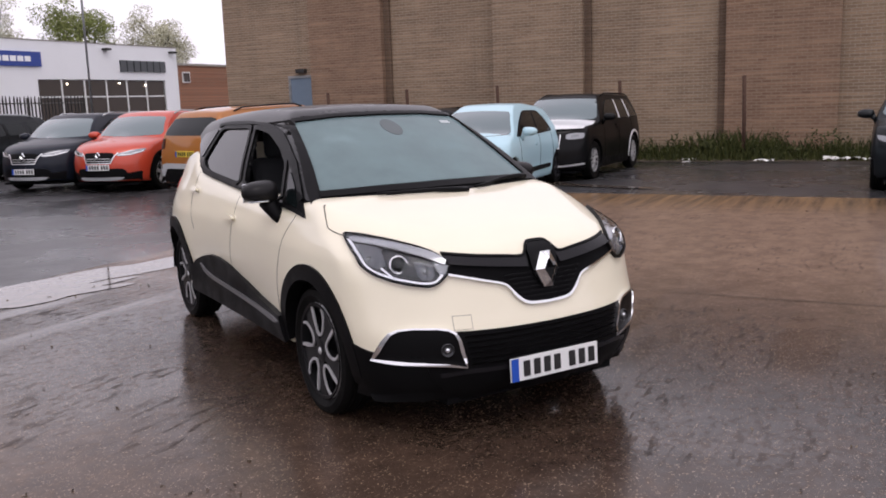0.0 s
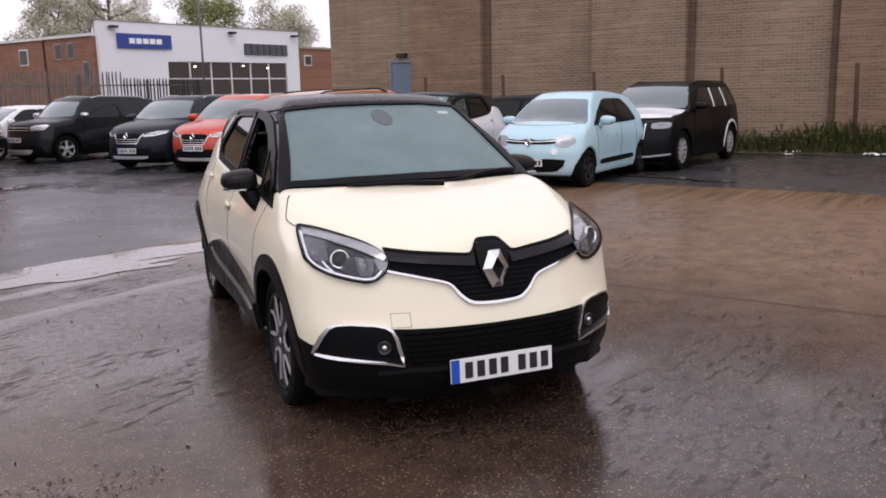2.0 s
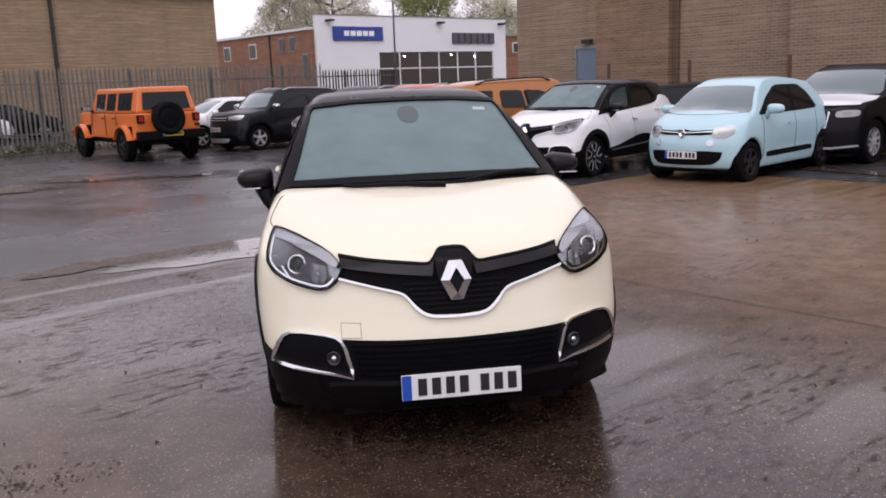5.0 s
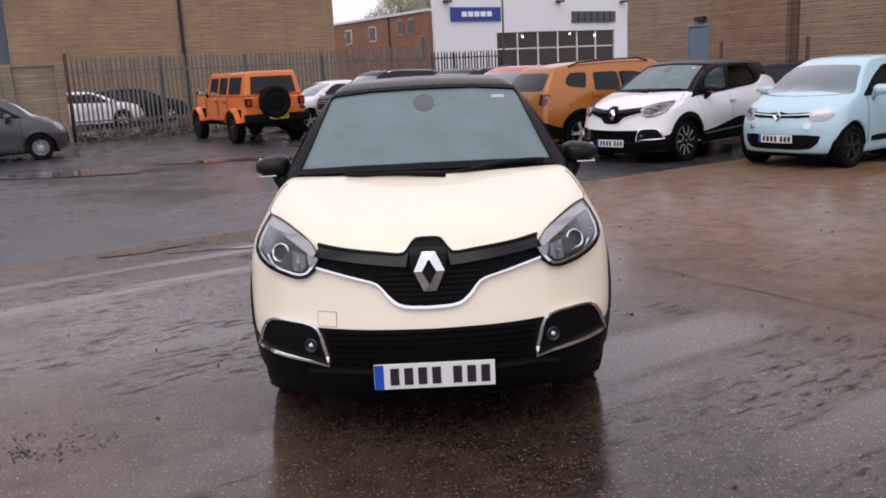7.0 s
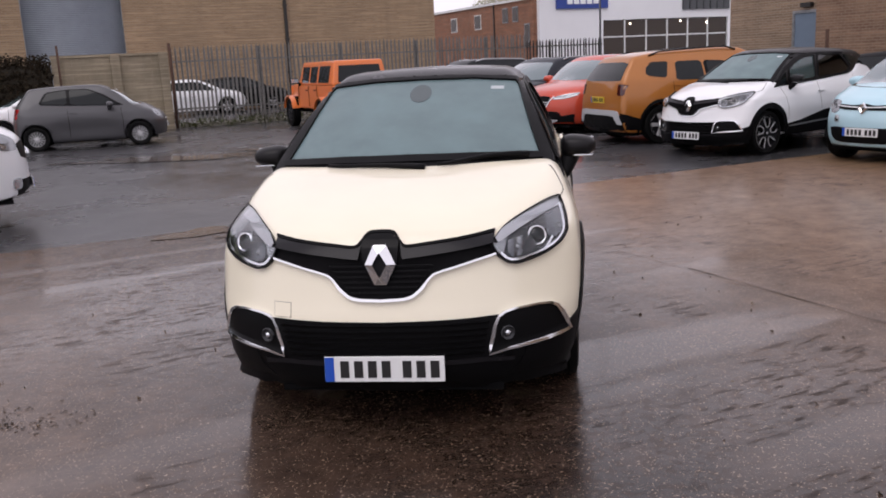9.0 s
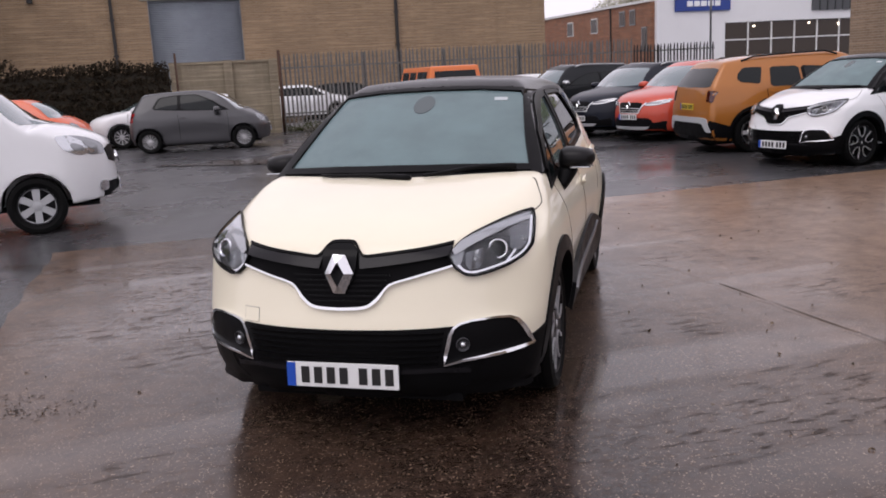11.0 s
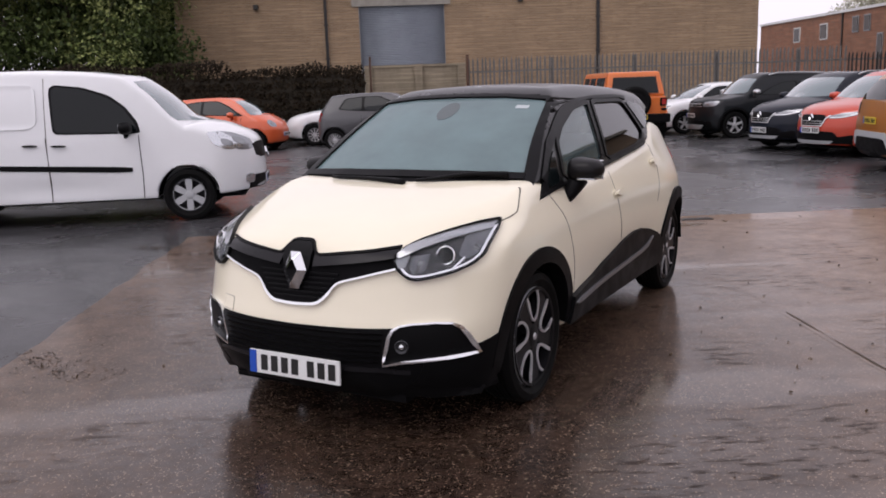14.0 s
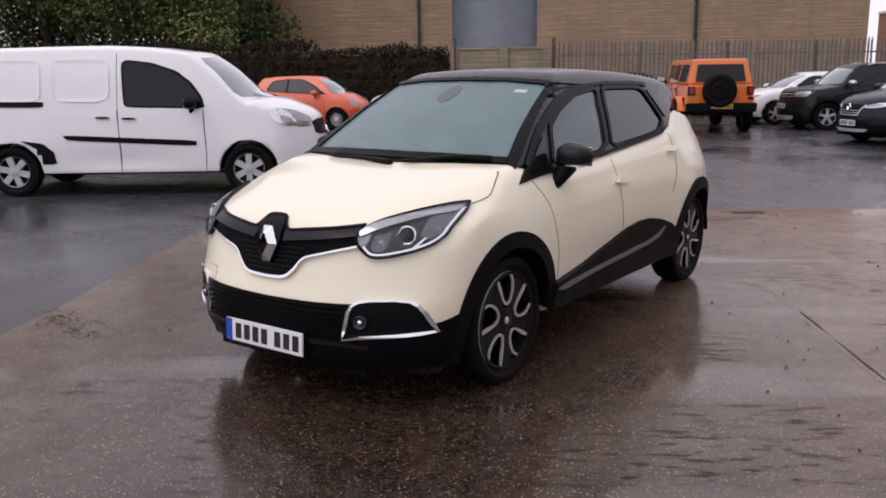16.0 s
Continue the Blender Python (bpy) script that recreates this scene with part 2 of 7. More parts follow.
def brickwork(name, colours, mortar, turn, soot=0.35, bw=0.225, bh=0.075):
    """Brick courses on an upright wall that runs along the direction of turn."""
    k = Mat(name, colours[0], 0.85)
    geo = k.node("ShaderNodeNewGeometry")
    rot = k.node("ShaderNodeVectorRotate")
    rot.rotation_type = "Z_AXIS"
    rot.inputs["Angle"].default_value = -turn
    k.link(geo.outputs["Position"], rot.inputs["Vector"])
    sep = k.node("ShaderNodeSeparateXYZ")
    k.link(rot.outputs["Vector"], sep.inputs["Vector"])
    com = k.node("ShaderNodeCombineXYZ")
    k.link(sep.outputs["X"], com.inputs["X"])
    k.link(sep.outputs["Z"], com.inputs["Y"])
    v = com.outputs["Vector"]
    br = k.node("ShaderNodeTexBrick", Scale=1.0, Mortar_Size=0.009, Mortar_Smooth=0.3, Bias=0.0, Brick_Width=bw, Row_Height=bh)
    br.inputs["Color1"].default_value = (0, 0, 0, 1)
    br.inputs["Color2"].default_value = (1, 1, 1, 1)
    br.inputs["Mortar"].default_value = (0.5, 0.5, 0.5, 1)
    k.link(v, br.inputs["Vector"])
    body = k.ramp(br.outputs["Color"], [(0.0, colours[0]), (0.4, colours[1]), (0.75, colours[2]), (1.0, colours[3])])
    body = k.mix(k.ramp(k.noise(v, 1.3, 6, 0.7), [(0.42, 0.0), (0.62, 0.55)]), body, tuple(c * 1.22 for c in colours[2]))
    patch = k.noise(v, 0.45, 6, 0.65)
    body = k.mix(k.ramp(patch, [(0.4, 0.0), (0.7, soot)]), body, tuple(c * 0.42 for c in colours[1]))
    vs = k.node("ShaderNodeMapping")
    vs.inputs["Scale"].default_value = (2.2, 0.12, 1)
    k.link(v, vs.inputs["Vector"])
    run = k.noise(vs.outputs["Vector"], 1.0, 5, 0.6)
    body = k.mix(k.ramp(run, [(0.5, 0.0), (0.75, soot)]), body, tuple(c * 0.5 for c in colours[2]))
    course = k.node("ShaderNodeMapping")
    course.inputs["Scale"].default_value = (0.55, 13.3, 1)
    k.link(v, course.inputs["Vector"])
    lines = k.noise(course.outputs["Vector"], 1.0, 4, 0.6)
    body = k.mix(k.ramp(lines, [(0.40, 0.0), (0.66, 0.55)]), body, tuple(c * 0.55 for c in colours[1]))
    body = k.mix(k.ramp(lines, [(0.36, 0.45), (0.48, 0.0)]), body, tuple(min(1.0, c * 1.35) for c in colours[2]))
    body = k.mix(br.outputs["Fac"], body, mortar)
    k.set("Base Color", body)
    rough = k.noise(v, 40, 4)
    k.bump(k.mix(0.3, k.mix(br.outputs["Fac"], 1.0, 0.0), rough), 0.6, 0.012)
    return k.m


SITE_TURN = radians(32.0)
BRICK_TAN = brickwork("buff_brick", ((0.222, 0.146, 0.092), (0.258, 0.178, 0.116), (0.297, 0.211, 0.140), (0.200, 0.126, 0.079)), (0.30, 0.243, 0.182), SITE_TURN + radians(90), 0.62)
BRICK_RED = brickwork("reddish_brick", ((0.192, 0.108, 0.066), (0.225, 0.134, 0.084), (0.262, 0.166, 0.106), (0.162, 0.088, 0.054)), (0.25, 0.182, 0.130), SITE_TURN + radians(90), 0.5)
BRICK_DARK = brickwork("darker_brick", ((0.105, 0.062, 0.038), (0.125, 0.078, 0.048), (0.15, 0.095, 0.06), (0.09, 0.052, 0.032)), (0.13, 0.095, 0.07), SITE_TURN + radians(90), 0.7)
BRICK_SITE = brickwork("yellow_brick", ((0.275, 0.176, 0.096), (0.318, 0.211, 0.120), (0.352, 0.242, 0.142), (0.245, 0.152, 0.084)), (0.31, 0.245, 0.175), SITE_TURN, 0.4)
BRICK_WING = brickwork("red_brown_brick", ((0.21, 0.085, 0.045), (0.26, 0.11, 0.06), (0.30, 0.135, 0.075), (0.17, 0.07, 0.04)), (0.2, 0.14, 0.1), SITE_TURN + radians(90), 0.25)
BLOCKWORK = brickwork("concrete_block", ((0.26, 0.215, 0.145), (0.285, 0.24, 0.165), (0.31, 0.262, 0.185), (0.245, 0.20, 0.135)), (0.25, 0.21, 0.15), SITE_TURN, 0.85, 0.45, 0.225)


def weathered(name, colour, rough=0.6, metal=0.0, scale=3.0, dirt=0.5, dark=0.45):
    k = Mat(name, colour, rough, metal)
    v = k.coords()
    n = k.noise(v, scale, 6, 0.65)
    k.set("Base Color", k.mix(k.ramp(n, [(0.4, 0.0), (0.72, dirt)]), colour, tuple(c * dark for c in colour)))
    k.bump(k.noise(v, 35, 3), 0.2, 0.005)
    return k.m


WHITE_CLAD = weathered("white_cladding", (0.78, 0.79, 0.80), 0.45, 0, 0.6, 0.15, 0.8)
SIGN_BLUE = Mat("sign_blue", (0.012, 0.045, 0.26), 0.35).m
SIGN_WHITE = Mat("sign_white", (0.85, 0.86, 0.88), 0.4).m
SIGN_DARK = Mat("sign_dark", (0.06, 0.065, 0.07), 0.4).m
SHOW_GLASS = Mat("showroom_glass", (0.046, 0.034, 0.025), 0.06, 0.0, Coat_Weight=0.15, Specular_IOR_Level=0.2).m
FRAME_WHITE = weathered("white_frame", (0.72, 0.72, 0.70), 0.5)
GALV = weathered("galvanised_steel", (0.30, 0.31, 0.32), 0.5, 0.6, 5.0, 0.6)
FENCE_GREY = weathered("weathered_fence_steel", (0.17, 0.165, 0.155), 0.6, 0.3, 4.0, 0.6)
RUST = weathered("rusted_steel", (0.085, 0.045, 0.03), 0.85, 0.2, 9.0, 0.6, 0.4)
DARK_STEEL = weathered("dark_painted_steel", (0.03, 0.028, 0.027), 0.6, 0.2, 6.0, 0.4)
SHUTTER = weathered("steel_shutter", (0.30, 0.33, 0.37), 0.45, 0.5, 1.6, 0.35, 0.6)
DOOR_BLUE = weathered("blue_grey_door", (0.14, 0.19, 0.25), 0.5, 0.0, 2.0, 0.4, 0.7)
CONCRETE = weathered("grey_concrete", (0.32, 0.30, 0.26), 0.85, 0.0, 2.5, 0.6, 0.5)
ROOF_FELT = weathered("dark_roof_edge", (0.06, 0.058, 0.056), 0.7)
LITTER = Mat("white_litter", (0.75, 0.75, 0.73), 0.6).m
SOIL = weathered("damp_soil", (0.07, 0.052, 0.036), 0.9, 0, 6.0)
ROOM_LIGHT = Mat("room_lamp", (1, 1, 1), 0.4, 0.0, Emission_Color=(1, 0.86, 0.65, 1), Emission_Strength=6.0).m


def leaf_mat(name, a, b, rough=0.5):
    k = Mat(name, a, rough, Specular_IOR_Level=0.15)
    g = k.node("ShaderNodeNewGeometry")
    k.set("Base Color", k.ramp(g.outputs["Random Per Island"], [(0.0, a), (1.0, b)]))
    return k.m


LEAF_GREEN = leaf_mat("spring_leaves", (0.13, 0.16, 0.045), (0.27, 0.30, 0.11))
# young leaves of the far trees, with distance haze put into the colour
LEAF_PALE = leaf_mat("hazed_young_leaves", (0.40, 0.39, 0.27), (0.55, 0.54, 0.42))
LEAF_DARK = leaf_mat("dense_leaves", (0.020, 0.032, 0.010), (0.10, 0.135, 0.04))
LEAF_IVY = leaf_mat("dark_ivy", (0.012, 0.009, 0.006), (0.044, 0.033, 0.020), 0.9)
GRASS = leaf_mat("weeds", (0.022, 0.030, 0.009), (0.075, 0.080, 0.026))
BLOSSOM = leaf_mat("white_blossom", (0.5, 0.52, 0.46), (0.7, 0.72, 0.66))
BARK = weathered("bark", (0.075, 0.06, 0.045), 0.9, 0, 8.0)

# ---- mesh helpers ----


def obj(name, verts, faces, mat, parent=None, label="", smooth=False):
    me = bpy.data.meshes.new(name)
    me.from_pydata([tuple(v) for v in verts], [], [tuple(f) for f in faces])
    me.materials.append(mat)
    if smooth:
        me.shade_smooth()
    ob = new(name, me)
    ob.parent = parent
    if label:
        ob["label"] = label
    return ob


def part(name, bm, material, parent=None, label="", smooth=False):
    me = bpy.data.meshes.new(name)
    bm.to_mesh(me)
    bm.free()
    me.materials.append(material)
    if smooth:
        me.shade_smooth()
    ob = new(name, me)
    ob.parent = parent
    if label:
        ob["label"] = label
    return ob


def share(ob, parent, m=None, name=None):
    """Another object on the same mesh."""
    c = new(name or ob.name.split(".")[0], ob.data)
    c.parent = parent
    if m is not None:
        c.matrix_basis = m
    if "label" in ob:
        c["label"] = ob["label"]
    return c


def box_bm(x0, y0, z0, x1, y1, z1, bevel=0.0, bm=None):
    own = bm or bmesh.new()
    m = Matrix.LocRotScale(((x0 + x1) / 2, (y0 + y1) / 2, (z0 + z1) / 2), None, (abs(x1 - x0), abs(y1 - y0), abs(z1 - z0)))
    made = bmesh.ops.create_cube(own, size=1, matrix=m)
    if bevel:
        edges = list({e for v in made["verts"] for e in v.link_edges})
        bmesh.ops.bevel(own, geom=edges, offset=bevel, segments=2, affect="EDGES", profile=0.6)
    return own


def box(name, x0, y0, z0, x1, y1, z1, mat, parent=None, label="", bevel=0.0):
    return part(name, box_bm(x0, y0, z0, x1, y1, z1, bevel), mat, parent, label)


def lathe(profile, n=32, axis="x", closed=False):
    """Turns (offset along the axis, radius) pairs about the axis; returns verts and faces."""
    vs, fs = [], []
    for a, r in profile:
        for i in range(n):
            c, s = r * math.cos(2 * math.pi * i / n), r * math.sin(2 * math.pi * i / n)
            vs.append({"x": (a, c, s), "y": (c, a, s), "z": (c, s, a)}[axis])
    m = len(profile)
    for j in range(m if closed else m - 1):
        for i in range(n):
            k = (j + 1) % m
            fs.append((j * n + i, j * n + (i + 1) % n, k * n + (i + 1) % n, k * n + i))
    return vs, fs


def tube(points, radii, n=8):
    """A tapering tube through points."""
    vs, fs = [], []
    pts = [Vector(p) for p in points]
    for i, p in enumerate(pts):
        d = (pts[min(i + 1, len(pts) - 1)] - pts[max(i - 1, 0)]).normalized()
        q = d.to_track_quat("Z", "Y").to_matrix()
        for k in range(n):
            a = 2 * math.pi * k / n
            vs.append(tuple(p + q @ Vector((math.cos(a) * radii[i], math.sin(a) * radii[i], 0))))
    for i in range(len(pts) - 1):
        for k in range(n):
            fs.append((i * n + k, i * n + (k + 1) % n, (i + 1) * n + (k + 1) % n, (i + 1) * n + k))
    fs.append(tuple(range(n))[::-1])
    fs.append(tuple((len(pts) - 1) * n + k for k in range(n)))
    return vs, fs


def curve(*pts):
    """A smooth monotone curve through (a, b) pairs, as a function of arrays."""
    xs, ys = np.array([p[0] for p in pts], float), np.array([p[1] for p in pts], float)
    h, d = np.diff(xs), np.diff(ys) / np.diff(xs)
    m = np.zeros(len(xs))
    for i in range(1, len(xs) - 1):
        if d[i - 1] * d[i] > 0:
            w1, w2 = 2 * h[i] + h[i - 1], h[i] + 2 * h[i - 1]
            m[i] = (w1 + w2) / (w1 / d[i - 1] + w2 / d[i])
    m[0], m[-1] = d[0], d[-1]
    fine = np.linspace(xs[0], xs[-1], 500)
    k = np.clip(np.searchsorted(xs, fine) - 1, 0, len(h) - 1)
    t = (fine - xs[k]) / h[k]
    out = (ys[k] * (1 + 2 * t) * (1 - t) ** 2 + m[k] * h[k] * t * (1 - t) ** 2 + ys[k + 1] * t * t * (3 - 2 * t) + m[k + 1] * h[k] * t * t * (t - 1))
    return lambda a: np.interp(a, fine, out)


def smax(a, b, k):
    h = np.clip(0.5 + 0.5 * (a - b) / k, 0, 1)
    return b * (1 - h) + a * h + k * h * (1 - h)


def mx(*fs):
    out = fs[0]
    for f in fs[1:]:
        out = np.maximum(out, f)
    return out


def in_poly(u, v, poly):
    """Signed distance to a closed outline, negative inside."""
    p = np.array(poly, float)
    d = np.full(np.broadcast(u, v).shape, 1e9)
    s = np.ones_like(d)
    for (ax, ay), (bx, by) in zip(p, np.roll(p, -1, 0)):
        ex, ey = bx - ax, by - ay
        wx, wy = u - ax, v - ay
        t = np.clip((wx * ex + wy * ey) / (ex * ex + ey * ey + 1e-12), 0, 1)
        d = np.minimum(d, (wx - ex * t) ** 2 + (wy - ey * t) ** 2)
        c1, c2, c3 = v >= ay, v < by, ex * wy > ey * wx
        s = np.where((c1 & c2 & c3) | (~c1 & ~c2 & ~c3), -s, s)
    return s * np.sqrt(d)


def grad(f, p, e=1e-3):
    x, y, z = p.T
    g = np.stack([f(x + e, y, z) - f(x - e, y, z), f(x, y + e, z) - f(x, y - e, z), f(x, y, z + e) - f(x, y, z - e)], 1) / (2 * e)
    return g


def skin(f, lo, hi, h):
    """The zero surface of f, mirrored in x: verts and quads."""
    nx = int(math.ceil(hi[0] / h)) + 1
    xs = (np.arange(nx) + 0.5) * h
    ys, zs = np.arange(lo[1], hi[1] + h, h), np.arange(lo[2], hi[2] + h, h)
    half = f(xs[:, None, None], ys[None, :, None], zs[None, None, :])
    half = np.broadcast_to(half, (nx, len(ys), len(zs)))
    v = np.concatenate([half[::-1], half], 0)
    xs = np.concatenate([-xs[::-1], xs])
    inside = v < 0
    total, count = np.zeros((v.shape[0] - 1, v.shape[1] - 1, v.shape[2] - 1, 3)), np.zeros((v.shape[0] - 1, v.shape[1] - 1, v.shape[2] - 1))
    for axis in range(3):
        for o1 in (0, 1):
            for o2 in (0, 1):
                sl0, off = [None] * 3, [0.0, 0.0, 0.0]
                others = [a for a in range(3) if a != axis]
                for a, o in zip(others, (o1, o2)):
                    sl0[a] = slice(o, v.shape[a] - 1 + o)
                    off[a] = float(o)
                s1 = list(sl0)
                sl0[axis], s1[axis] = slice(0, v.shape[axis] - 1), slice(1, v.shape[axis])
                a, b = v[tuple(sl0)], v[tuple(s1)]
                hit = (a < 0) != (b < 0)
                t = np.where(hit, a / np.where(hit, a - b, 1), 0)
                for c in range(3):
                    total[..., c] += np.where(hit, t if c == axis else off[c], 0)
                count += hit
    cells = np.argwhere(count > 0)
    index = -np.ones(count.shape, int)
    index[tuple(cells.T)] = np.arange(len(cells))
    local = total[tuple(cells.T)] / count[tuple(cells.T)][:, None]
    p = np.stack([xs[cells[:, 0]] + local[:, 0] * h, ys[cells[:, 1]] + local[:, 1] * h, zs[cells[:, 2]] + local[:, 2] * h], 1)
    quads = []
    for axis in range(3):
        b, c = [(1, 2), (2, 0), (0, 1)][axis]
        s0 = [slice(1, n - 1) for n in v.shape]
        s0[axis] = slice(0, v.shape[axis] - 1)
        s1 = list(s0)
        s1[axis] = slice(1, v.shape[axis])
        i0, i1 = inside[tuple(s0)], inside[tuple(s1)]
        e = np.argwhere(i0 != i1)
        flip = ~i0[tuple(e.T)]
        g = e + [0 if a == axis else 1 for a in range(3)]
        q = []
        for db, dc in ((-1, -1), (0, -1), (0, 0), (-1, 0)):
            k = g.copy()
            k[:, b] += db
            k[:, c] += dc
            q.append(index[tuple(k.T)])
        q = np.stack(q, 1)
        q[flip] = q[flip][:, ::-1]
        quads.append(q)
    quads = np.concatenate(quads)
    for _ in range(3):
        val = f(p[:, 0], p[:, 1], p[:, 2])
        g = grad(f, p)
        step = (val / np.maximum((g * g).sum(1), 0.05))[:, None] * g
        size = np.linalg.norm(step, axis=1, keepdims=True)
        p = p - step * np.minimum(1, 0.6 * h / np.maximum(size, 1e-9))
    return p, quads[(quads >= 0).all(1)]


def skin_obj(name, f, lo, hi, h, mat, parent, label="", flat_angle=38):
    p, q = skin(f, lo, hi, h)
    ob = obj(name, p.tolist(), q.tolist(), mat, parent, label, True)
    ob.data.set_sharp_from_angle(angle=radians(flat_angle))
    return ob


def soften(poly, rounds=2, keep=0.25):
    """Rounds the corners of a closed outline."""
    p = np.array(poly, float)
    for _ in range(rounds):
        n = np.roll(p, -1, 0)
        p = np.stack([p * (1 - keep) + n * keep, p * keep + n * (1 - keep)], 1).reshape(-1, 2)
    return p.tolist()


def band(path, width):
    """A closed outline round an open line; width a number or one per point."""
    p = np.array(path, float)
    d = np.gradient(p, axis=0)
    d /= np.linalg.norm(d, axis=1, keepdims=True)
    n = np.stack([-d[:, 1], d[:, 0]], 1) * (np.array(width).reshape(-1, 1) / 2)
    return np.concatenate([p + n, (p - n)[::-1]]).tolist()


def spline(path, n=8):
    """A Catmull-Rom line through the points."""
    p = np.array(path, float)
    q = np.concatenate([[2 * p[0] - p[1]], p, [2 * p[-1] - p[-2]]])
    t = np.linspace(0, 1, n, endpoint=False)[:, None]
    out = []
    for i in range(len(p) - 1):
        a, b, c, d = q[i:i + 4]
        out.append(0.5 * (2 * b + (c - a) * t + (2 * a - 5 * b + 4 * c - d) * t ** 2 + (3 * b - a - 3 * c + d) * t ** 3))
    return np.concatenate(out + [p[-1:]]).tolist()


VIEW = {"left": (0, -1, 1, 2, 1.3), "right": (0, 1, 1, 2, -1.3), "front": (1, 1, 0, 2, -1.8), "rear": (1, -1, 0, 2, 5.2), "top": (2, -1, 0, 1, 2.3)}


def lay(f, poly, view, step, lift):
    """Lays a flat outline, seen from one side, on to the surface f; lift is a height or a function of the outline's plane. Returns verts, normals, faces and edge loop."""
    axis, way, ua, va, start = VIEW[view]
    c = np.array(poly, float)
    if (c[:, 0] * np.roll(c[:, 1], -1) - c[:, 1] * np.roll(c[:, 0], -1)).sum() < 0:
        poly = poly[::-1]
    bm = bmesh.new()
    bm.faces.new([bm.verts.new((u, v, 0)) for u, v in poly])
    p = np.array(poly, float)
    for a in (0, 1):
        for c in np.arange(p[:, a].min() + step, p[:, a].max() - step * 0.3, step):
            at, no = [0, 0, 0], [0, 0, 0]
            at[a], no[a] = c, 1
            bmesh.ops.bisect_plane(bm, geom=bm.verts[:] + bm.edges[:] + bm.faces[:], plane_co=at, plane_no=no, dist=1e-5)
    bmesh.ops.triangulate(bm, faces=[fc for fc in bm.faces if len(fc.verts) > 4])
    bm.verts.index_update()
    uv = np.array([v.co[:2] for v in bm.verts])
    faces = [[v.index for v in fc.verts] for fc in bm.faces]
    rim = [(e.link_loops[0].vert.index, e.link_loops[0].link_loop_next.vert.index) for e in bm.edges if len(e.link_faces) == 1]
    bm.free()
    q = np.zeros((len(uv), 3))
    q[:, ua], q[:, va] = uv[:, 0], uv[:, 1]

    def val(s):
        r = q.copy()
        r[:, axis] = start + way * s
        return f(r[:, 0], r[:, 1], r[:, 2])

    far = 3.4 if view in ("front", "rear") else 1.3
    grid = np.linspace(0, far, 90)
    r = [np.broadcast_to(q[:, i], (len(grid), len(q))) for i in range(3)]
    r[axis] = np.broadcast_to((start + way * grid)[:, None], (len(grid), len(q)))
    vals = f(*r)
    inside = vals < 0
    first = np.where(inside.any(0), inside.argmax(0), vals.argmin(0))
    b = grid[first]
    a = grid[np.maximum(first - 1, 0)]
    for _ in range(14):
        m = (a + b) / 2
        neg = val(m) < 0
        a, b = np.where(neg, a, m), np.where(neg, m, b)
    q[:, axis] = start + way * b
    g = grad(f, q)
    g /= np.linalg.norm(g, axis=1, keepdims=True) + 1e-9
    turn = {"left": False, "right": True, "front": False, "rear": True, "top": False}[view]
    if turn:
        faces = [fc[::-1] for fc in faces]
        rim = [(j, i) for i, j in rim]
    rise = np.asarray(lift(uv[:, 0], uv[:, 1])).reshape(-1, 1) if callable(lift) else lift
    return q + g * rise, g, faces, rim


def patch(name, f, poly, view, mat, parent, lift=0.004, thick=0.01, step=0.05, label="", smooth=True, back=False):
    """A panel of that outline on the surface f, with its edge turned in."""
    p, g, faces, rim = lay(f, poly, view, step, lift)
    n = len(p)
    vs = p.tolist() + (p - g * thick).tolist()
    fs = list(faces) + [(j, i, i + n, j + n) for i, j in rim]
    if back:
        fs += [[i + n for i in fc][::-1] for fc in faces]
    ob = obj(name, vs, fs, mat, parent, label, smooth)
    if smooth:
        ob.data.set_sharp_from_angle(angle=radians(35))
    return ob


def mirrored(poly):
    return [(-u, v) for u, v in poly][::-1]

# ---- vehicles: shared parts ----
MESHES = {}


def data_of(key, verts, faces, mat, smooth=True):
    if key not in MESHES:
        me = bpy.data.meshes.new(key)
        me.from_pydata([tuple(v) for v in verts], [], [tuple(f) for f in faces])
        me.materials.append(mat)
        if smooth:
            me.shade_smooth()
            me.set_sharp_from_angle(angle=radians(35))
        MESHES[key] = me
    return MESHES[key]


def merge(*chunks):
    vs, fs = [], []
    for v, f in chunks:
        n = len(vs)
        vs += [tuple(q) for q in v]
        fs += [tuple(i + n for i in face) for face in f]
    return vs, fs


def slab(poly, x0, x1):
    """An outline in (y, z) given depth along x."""
    n = len(poly)
    vs = [(x0, a, b) for a, b in poly] + [(x1, a, b) for a, b in poly]
    fs = [tuple(range(n)), tuple(range(2 * n - 1, n - 1, -1))] + [(i, i + n, (i + 1) % n + n, (i + 1) % n) for i in range(n)]
    return vs, fs


def spun(chunk, angle):
    v, f = chunk
    c, s = math.cos(angle), math.sin(angle)
    return [(x, y * c - z * s, y * s + z * c) for x, y, z in v], f


def tyre_chunk(r, w, rim):
    h = w / 2
    prof = [(-h * 0.75, rim), (-h * 0.98, rim + (r - rim) * 0.45), (-h * 0.9, r * 0.965), (-h * 0.62, r)]
    for k in range(-2, 3):
        prof += [(k * h * 0.23 - 0.006, r), (k * h * 0.23 - 0.004, r - 0.008), (k * h * 0.23 + 0.004, r - 0.008), (k * h * 0.23 + 0.006, r)]
    prof += [(h * 0.62, r), (h * 0.9, r * 0.965), (h * 0.98, rim + (r - rim) * 0.45), (h * 0.75, rim)]
    return lathe(prof, 48)


